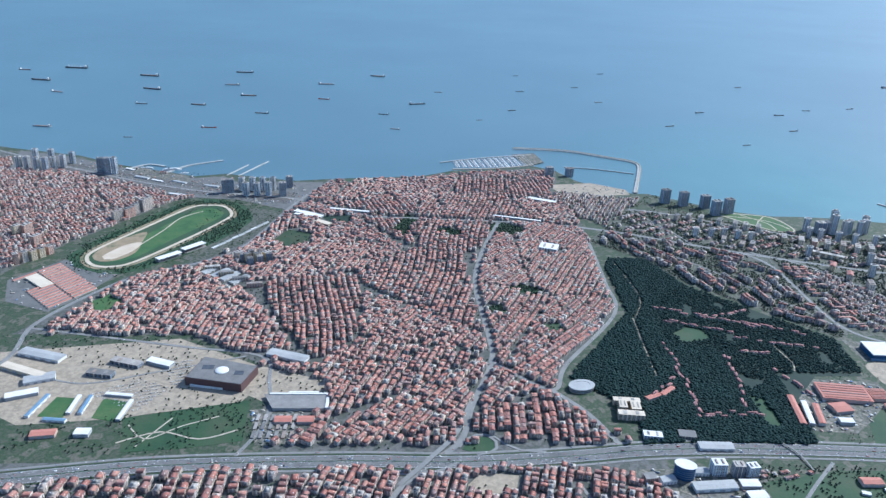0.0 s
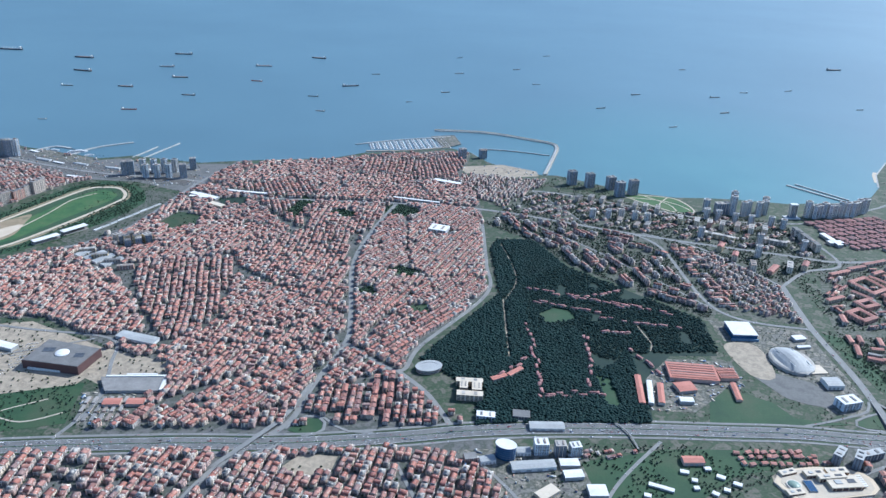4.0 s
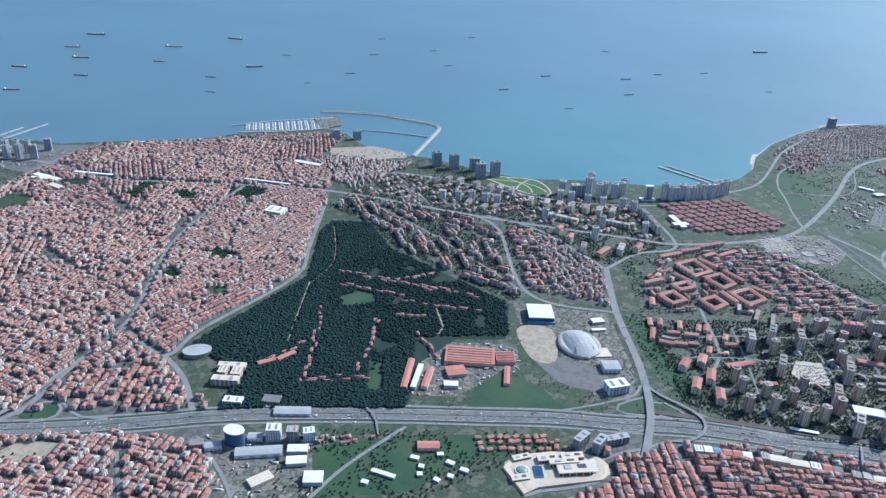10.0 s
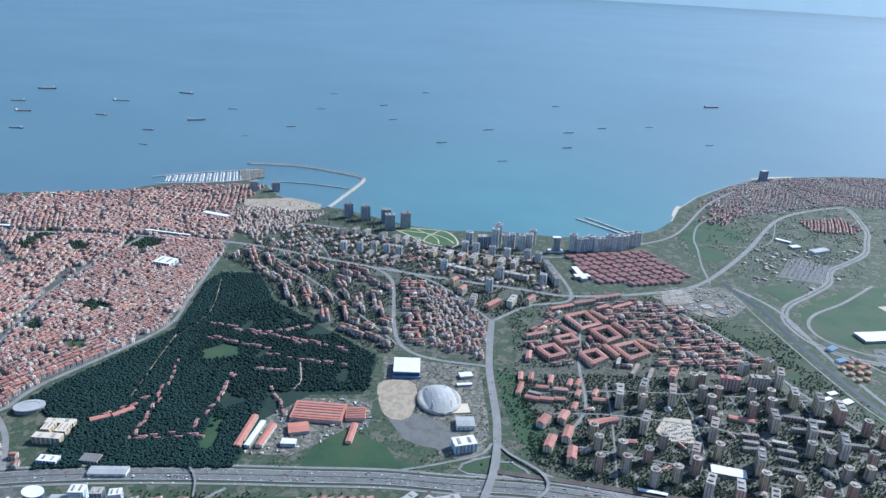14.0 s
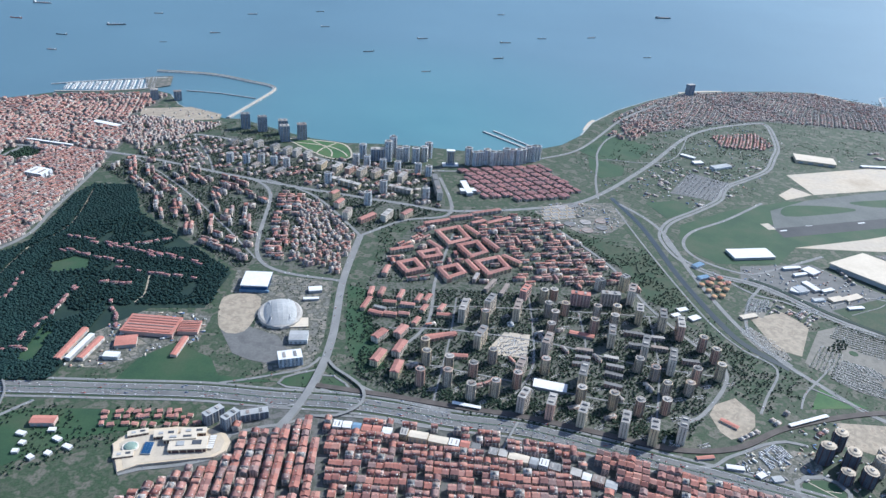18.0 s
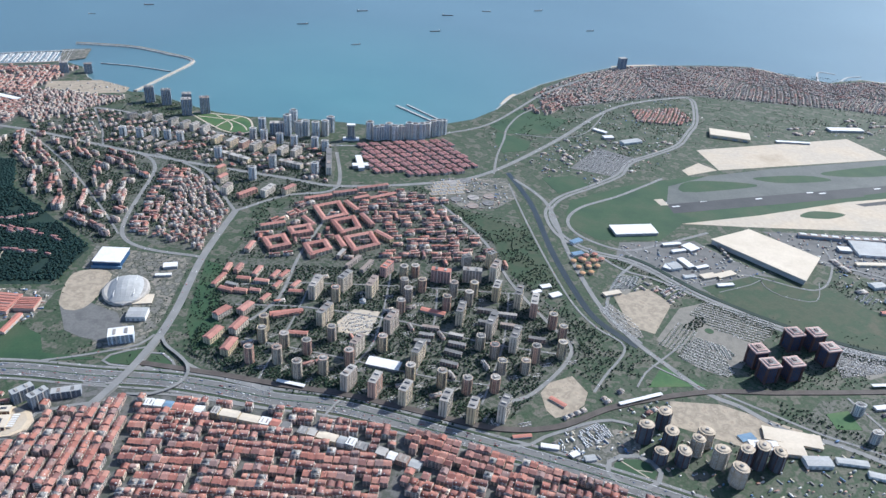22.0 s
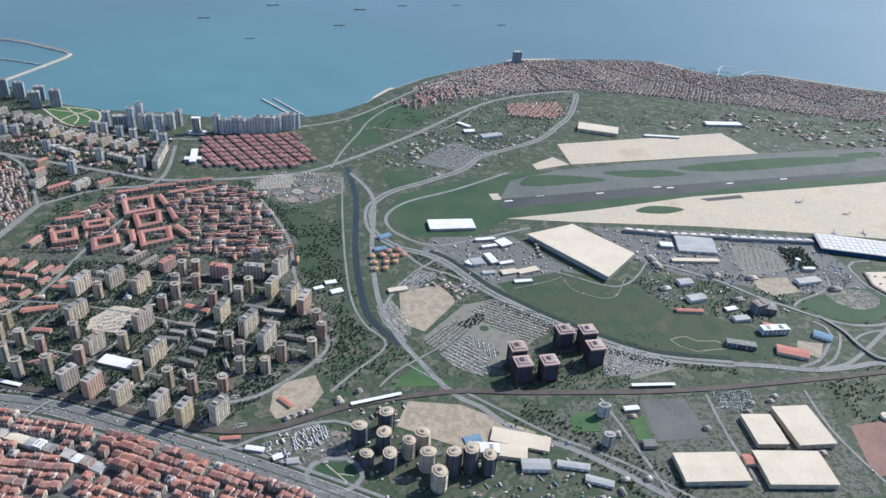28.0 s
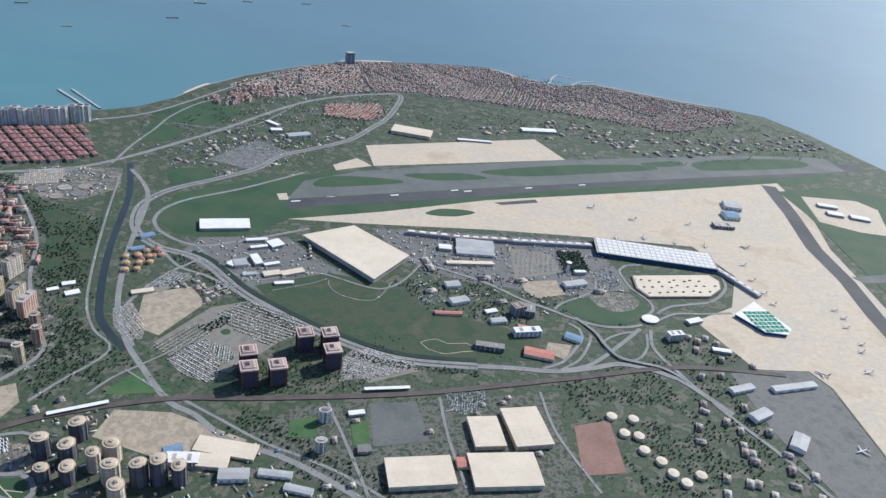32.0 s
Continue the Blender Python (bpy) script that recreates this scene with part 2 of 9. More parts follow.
ROADS = {
    "highway": (6.2, [(-330, 156), (-220, 178), (-115, 195), (-70, 200.5), (-15, 202), (12, 201.3), (30, 201.6), (48, 202.8), (66, 204.5), (84, 206.7), (103, 207.6), (122, 207.6), (150, 206.5), (173, 205), (200, 203.3), (222, 199.8), (246, 196.8), (264, 192.5), (281, 187.2), (302, 182.7), (324, 174), (350, 163), (363, 157.5), (385, 147), (430, 124), (520, 82)]),
    "rail_road": (2.6, [(84, 425), (127, 413), (177, 390), (220, 372), (272, 354), (296, 346), (337, 350), (372, 363), (420, 411), (470, 471), (505, 495), (540, 507)]),
    "rail_west": (2.4, [(-330, 580), (-221, 516), (-137, 477), (-66, 462), (-21, 435), (20, 429), (84, 425)]),
    "coastal_loop": (3.6, [(540, 507), (541.9, 497.2), (526.8, 455.5), (513.3, 433.9), (498, 412), (476.6, 395.8), (458.6, 383.2), (447.1, 365.6), (427.9, 350.4), (410.3, 338.3), (401.8, 328.4), (396.8, 316.2), (398, 297), (408, 282), (426, 271), (444, 245), (468, 222), (494, 205), (522.7, 199.5)]),
    "inner_loop": (1.6, [(470, 362), (440, 340), (415, 325), (405, 310), (408, 295), (423, 283), (440, 287), (470, 300)]),
    "canal_road": (2.0, [(388, 358), (399, 329), (398, 280), (400, 241), (406, 218), (413, 203), (422.7, 186), (430.6, 179.7), (440.7, 168.3), (455.1, 160.8), (469.9, 149.1), (490, 130)]),
    "rail_street": (1.0, [(425.2, 188.0), (437.5, 177.6), (450.5, 166.8), (462.9, 159.1), (474.0, 151.0), (494, 132)]),
    "avenue": (2.2, [(62, 424), (49, 384), (40, 340), (41, 288), (40, 265), (29, 233), (24, 214), (16, 204)]),
    "park_edge": (1.8, [(40, 265), (61, 244), (71, 263), (103, 308), (107, 341), (111, 394)]),
    "fork_road": (2.0, [(61, 244), (72, 228), (80, 206)]),
    "station_road": (1.8, [(190, 385), (205, 364), (208, 293), (243, 275)]),
    "ns_road": (3.0, [(251, 317), (244, 275), (241, 233), (235, 203), (226, 184)]),
    "diag_road": (1.5, [(201, 383), (228, 361), (251, 317)]),
    "mid_road": (1.8, [(251, 317), (272, 334), (296, 344), (295, 390)]),
    "estate_road": (1.2, [(295, 320), (283, 278), (277, 244), (265, 226)]),
    "coast_road": (1.8, [(150, 452), (172, 445), (213, 423), (252, 405), (291, 400), (325, 404), (357, 422), (389, 443), (435, 505), (475, 545)]),
    "racecourse_road": (2.0, [(-44, 504), (-63, 455), (-82, 384), (-101, 360), (-130, 340), (-154, 296), (-154, 262), (-180, 220)]),
    "west_ramp": (1.4, [(-52, 205), (-45, 225), (-48, 250), (-54, 268), (-90, 276), (-154, 290)]),
    "south_road": (2.0, [(16, 204), (2, 188), (-8, 165), (-20, 130)]),
    "hill_road": (1.2, [(150, 200), (128, 178), (110, 150)]),
    "airport_spur": (1.3, [(426, 272), (416, 262), (408, 250), (402, 232), (409, 214)]),
    "ring_branch": (1.3, [(408, 284), (418, 266), (430, 258), (447, 240)]),
    "airfield_road": (0.9, [(423, 283), (432, 270), (446, 256), (470, 262), (496, 250), (514, 268), (520, 285)]),
        "rail_side_road": (1.0, [(470, 183), (474, 165), (478, 145), (480, 130)]),
    "shed_road": (1.0, [(506, 184), (505, 165), (506, 145)]),
    "field_road": (1.0, [(541, 185), (540, 165), (545, 140)]),
    "canal_side": (0.9, [(384, 352), (385, 310), (387, 270), (390, 240), (395, 224), (402, 212), (390, 196), (384, 188)]),
    "bay_road": (1.2, [(378, 364), (384, 390), (392, 415), (398, 436), (412, 462), (432, 480)]),
    "field_lane": (0.8, [(400, 425), (425, 420), (446, 430), (470, 470)]),
    "works_lane": (0.9, [(-150, 262), (-120, 248), (-92, 256), (-60, 268)]),
    "side_road": (1.2, [(60, 190), (70, 160), (78, 130)]),
    "side_road_east": (1.2, [(84, 195), (98, 170), (104, 140)]),
    "shore_lane": (1.0, [(150, 452), (155, 440), (165, 415), (172, 392)]),
    "slope_lane": (1.0, [(125, 412), (140, 395), (158, 372), (176, 345), (196, 312), (206, 294)]),
    "north_lane": (1.0, [(-120, 190), (-125, 150), (-130, 120)]),
    "field_track": (0.4, [(453.4, 248.4), (469.8, 254.3), (475.6, 257.7), (475.1, 253.0), (479.1, 245.4), (491.6, 241.7), (500.9, 255.7)]),
    "estate_lane": (0.7, [(275, 196), (284, 232), (290, 262)]),
    "estate_lane_mid": (0.7, [(303, 200), (312, 215), (317, 240), (320, 262)]),
    "estate_lane_far": (0.7, [(323, 190), (334, 225), (338, 252)]),
    "estate_lane_end": (0.7, [(346, 183), (358, 214), (366, 248)]),
    "estate_cross": (0.8, [(262, 240), (288, 238), (322, 229), (350, 216), (378, 208)]),
    "estate_cross_north": (0.7, [(268, 219), (300, 208), (330, 197), (350, 192)]),
    "estate_cross_south": (0.7, [(262, 254), (290, 255), (330, 252), (370, 247)]),
    "slip_northwest": (1.0, [(205.2, 207.6), (215.3, 209.8), (225.7, 212.8), (233.5, 215.8), (237.4, 221.6)]),
    "loop_northwest": (0.9, [(236.9, 214.5), (231.2, 212.7), (225.8, 210.3), (224.3, 207.3), (227.1, 205.2), (234.5, 203.9), (241.9, 202.3)]),
    "loop_southwest": (0.9, [(232.5, 196.8), (228.0, 195.2), (222.2, 196.1), (220.1, 198.4), (220.9, 200.4), (226.3, 199.7), (230.9, 198.5)]),
    "loop_northeast": (0.9, [(238.4, 211.3), (242.6, 210.7), (246.4, 206.7), (248.0, 203.7), (246.5, 201.6), (241.9, 202.3), (238.4, 204.1)]),
    "slip_east": (1.1, [(250.9, 205.7), (256.4, 201.5), (263.0, 197.6), (269.5, 194.9), (280.3, 190.8)]),
    "mall_street": (1.3, [(229.6, 186.9), (222.3, 185.8), (216.2, 183.9), (212.5, 182.3), (211.4, 178.7), (210.8, 174.9), (208.1, 172.2), (199.6, 170.0), (189.5, 168.8), (184.2, 167.0)]),
    "service_street": (1.1, [(229.5, 187.4), (235.8, 189.9), (243.5, 190.5), (255.8, 188.7), (266.3, 185.8), (280.3, 182.4)]),
    "loop_west": (1.1, [(22.5, 209.1), (24.9, 213.1), (29.2, 215.9), (33.1, 215.6), (35.6, 212.1), (35.4, 208.4), (32.7, 206.0), (28.3, 205.1)]),
    "ramp_west": (1.0, [(31.2, 216.3), (35.5, 214.6), (39.3, 210.2), (43.6, 207.4), (52.2, 206.4)]),
    "ramp_south": (1.0, [(2.0, 195.5), (11.0, 195.9), (18.2, 198.6), (22.7, 202.6)]),
    "bus_ring": (1.5, [(378.6, 153.5), (380, 157.1), (384, 159.2), (388.9, 159), (392.7, 156.6), (394, 152.3), (392, 148.6), (387.5, 146.6), (382.5, 147.5), (379.4, 150.2), (378.6, 153.5)]),
    "bus_street": (1.2, [(342.7, 164.8), (350.8, 164.3), (358.2, 164.8), (363.2, 167.9), (371.0, 170.7), (378.1, 173.4), (386, 174.5), (392, 172)]),
    "estate_ring": (1.4, [(345, 330), (362, 290), (368, 256), (377, 228), (382.4, 213.3), (378.5, 203.8), (371.1, 195.0), (361.5, 186.3), (353.5, 183.6)]),
    "lawn_path": (0.7, [(399.4, 190.1), (404.5, 197.2), (410.4, 202.3), (425.2, 214.3)]),
    "lawn_path_east": (0.7, [(408.3, 201.7), (417.9, 192.5), (424.1, 186.7)]),
    "airport_twin": (1.6, [(594.7, 220.8), (583.5, 212.0), (571.6, 203.1), (563.0, 198.2), (551.8, 196.0)]),
    "airport_arc_west": (1.2, [(546.2, 197.4), (554.9, 200.9), (563.3, 209.3), (568.5, 216.2), (569.0, 221.2), (566.1, 225.0)]),
    "airport_arc_inner": (1.0, [(551.8, 196.0), (561.5, 201.7), (569.5, 211.6), (572.3, 216.8)]),
    "airport_loop": (1.0, [(594.0, 219.3), (583.9, 217.3), (576.4, 213.2), (574.6, 207.0), (576.9, 203.0)]),
    "airport_loop_east": (1.0, [(595.8, 217.1), (592.5, 209.3), (586.8, 202.7), (580.9, 200.3), (577.1, 201.3)]),
    "airport_down": (1.5, [(598.9, 219.9), (594.7, 210.0), (595.1, 200.9), (597.3, 193.5), (598.9, 186.7), (604, 170), (612, 150), (618, 130)]),
    "airport_upper": (1.5, [(490, 292), (502.4, 281.3), (520.8, 267.8), (539.8, 255.0), (552.1, 242.1), (561.1, 235.1), (569.6, 228.0), (578.7, 222.9), (589.7, 222.0), (597.0, 223.7)]),
    "airport_island": (1.3, [(599.8, 228.3), (607.0, 234.5), (608.0, 241.5), (604.6, 250.6), (604.4, 259.3), (605.5, 266.4), (610.0, 270.3), (618.5, 271.3)]),
    "airport_island_west": (1.0, [(563.8, 235.1), (568.7, 239.5), (579.7, 244.8), (587.8, 250.8), (590.7, 259.3)]),
    "deck_loop": (1.4, [(607.4, 231.3), (614.8, 236.1), (627.1, 238.4), (636.8, 240.0), (646.6, 246.8), (652.5, 254.4), (654.3, 263.9), (648.3, 267.3)]),
    "airport_east": (1.2, [(605.5, 226.6), (615.7, 231.2), (627.6, 231.0), (642.1, 231.6)]),
    "airport_main": (2.4, [(522.7, 199.5), (536.3, 197.9), (549.6, 195.7), (564.5, 196.9), (576.0, 199.1), (585.1, 196.3), (592.9, 191.4), (597.8, 186.1), (606, 170)]),
}


def smooth(pts, step=3.0, closed=False):
    """A curve through pts (Catmull-Rom)."""
    p = [Vector((a, b)) for a, b in pts]
    n, out = len(p), []
    for i in range(n if closed else n - 1):
        q = [p[(i + k) % n] if closed else p[min(max(i + k, 0), n - 1)] for k in (-1, 0, 1, 2)]
        m = max(1, int((q[2] - q[1]).length / step))
        for j in range(m):
            t = j / m
            out.append(0.5 * (2 * q[1] + (q[2] - q[0]) * t + (2 * q[0] - 5 * q[1] + 4 * q[2] - q[3]) * t * t + (3 * q[1] - q[0] - 3 * q[2] + q[3]) * t ** 3))
    if not closed:
        out.append(p[-1])
    return out


def mesh_of(name, verts, faces, mat):
    me = bpy.data.meshes.new(name)
    me.from_pydata([tuple(v) for v in verts], [], faces)
    if mat:
        me.materials.append(mat)
    me.update()
    return me


def slab(name, pts, low, high, mat, parent=None, soft=False):
    """A flat piece of ground with an edge: the outline pts between two heights."""
    p = smooth(pts, closed=True) if soft else [Vector(q) for q in pts]
    bm = bmesh.new()
    top = [bm.verts.new((v.x, v.y, high)) for v in p]
    bot = [bm.verts.new((v.x, v.y, low)) for v in p]
    face = bm.faces.new(top)
    for i in range(len(p)):
        bm.faces.new((top[i], bot[i], bot[i - 1], top[i - 1]))
    bmesh.ops.recalc_face_normals(bm, faces=bm.faces)
    face.normal_update()
    if face.normal.z < 0:
        bmesh.ops.reverse_faces(bm, faces=bm.faces)
    bmesh.ops.triangulate(bm, faces=[face])
    me = bpy.data.meshes.new(name)
    bm.to_mesh(me)
    bm.free()
    me.materials.append(mat)
    ob = new(name, me)
    ob.parent = parent
    return ob


def strip(name, line, width, low, high, mat, parent=None, off=0.0):
    """A band along a line, off units to its left."""
    v, f = [], []
    for i, c in enumerate(line):
        d = (line[min(i + 1, len(line) - 1)] - line[max(i - 1, 0)]).normalized()
        s = Vector((-d.y, d.x))
        for k, z in ((off + width / 2, low), (off + width / 2, high), (off - width / 2, high), (off - width / 2, low)):
            q = c + s * k
            v.append((q.x, q.y, z))
        if i:
            a = 4 * (i - 1)
            f += [(a, a + 1, a + 5, a + 4), (a + 1, a + 2, a + 6, a + 5), (a + 2, a + 3, a + 7, a + 6)]
    f = [g[::-1] for g in f]
    ob = new(name, mesh_of(name, v, f, mat))
    ob.parent = parent
    return ob


def inside(poly, x, y):
    hit = np.zeros(len(x), bool)
    for (ax, ay), (bx, by) in zip(poly, poly[1:] + poly[:1]):
        cross = ((ay > y) != (by > y)) & (x < (bx - ax) * (y - ay) / ((by - ay) or 1e-9) + ax)
        hit ^= cross
    return hit


def off_line(line, x, y):
    best = np.full(len(x), 1e9)
    lx, ly = [q.x for q in line], [q.y for q in line]
    near = (x > min(lx) - 9) & (x < max(lx) + 9) & (y > min(ly) - 9) & (y < max(ly) + 9)
    if near.any() and not near.all():
        best[near] = off_line(line, x[near], y[near])
        return best
    if not near.any():
        return best
    for a, b in zip(line, line[1:]):
        d = b - a
        t = np.clip(((x - a.x) * d.x + (y - a.y) * d.y) / max(d.length_squared, 1e-9), 0, 1)
        best = np.minimum(best, np.hypot(x - a.x - t * d.x, y - a.y - t * d.y))
    return best


LINES = {k: (w, smooth(p)) for k, (w, p) in ROADS.items()}

sea_bm = [(-4800, -900, -0.5), (5200, -900, -0.5), (5200, 4900, -0.5), (-4800, 4900, -0.5)]
tagged(new("water", mesh_of("water", sea_bm, [(0, 1, 2, 3)], M["sea"])), "calm blue sea, turquoise in the bay", "sea", kind="structure")
# Added ring at the horizon: haze painted as a blue glow, lighter towards +x.
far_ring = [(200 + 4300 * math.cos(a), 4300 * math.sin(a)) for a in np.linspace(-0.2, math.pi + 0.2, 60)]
M["haze"], hn, hl, hb = nodes_of("painted_haze_glow")
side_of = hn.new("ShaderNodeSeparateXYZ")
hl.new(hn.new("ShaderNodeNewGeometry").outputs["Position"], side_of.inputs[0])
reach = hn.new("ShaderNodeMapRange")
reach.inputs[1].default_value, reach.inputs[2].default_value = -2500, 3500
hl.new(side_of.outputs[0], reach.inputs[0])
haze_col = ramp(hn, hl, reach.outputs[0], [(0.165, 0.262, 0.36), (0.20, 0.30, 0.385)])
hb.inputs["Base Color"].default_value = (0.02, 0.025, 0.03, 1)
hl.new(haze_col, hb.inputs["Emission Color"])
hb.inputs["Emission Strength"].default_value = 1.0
tagged(new("backdrop", mesh_of("backdrop", [(200 + (x - 200) * k, y * k, z) for x, y in far_ring for k, z in ((1.0, -2.0), (1.06, 140.0))], [(2 * i, 2 * i + 1, 2 * i + 3, 2 * i + 2) for i in range(59)], M["haze"])), "backdrop ring glowing pale blue in place of distant haze", "backdrop", kind="structure")
tagged(slab("ground", COAST + COAST_WEST + [(-900, -300)], -1.5, 0.0, M["ground"]), "grey and green city ground between the buildings", "ground", kind="structure")

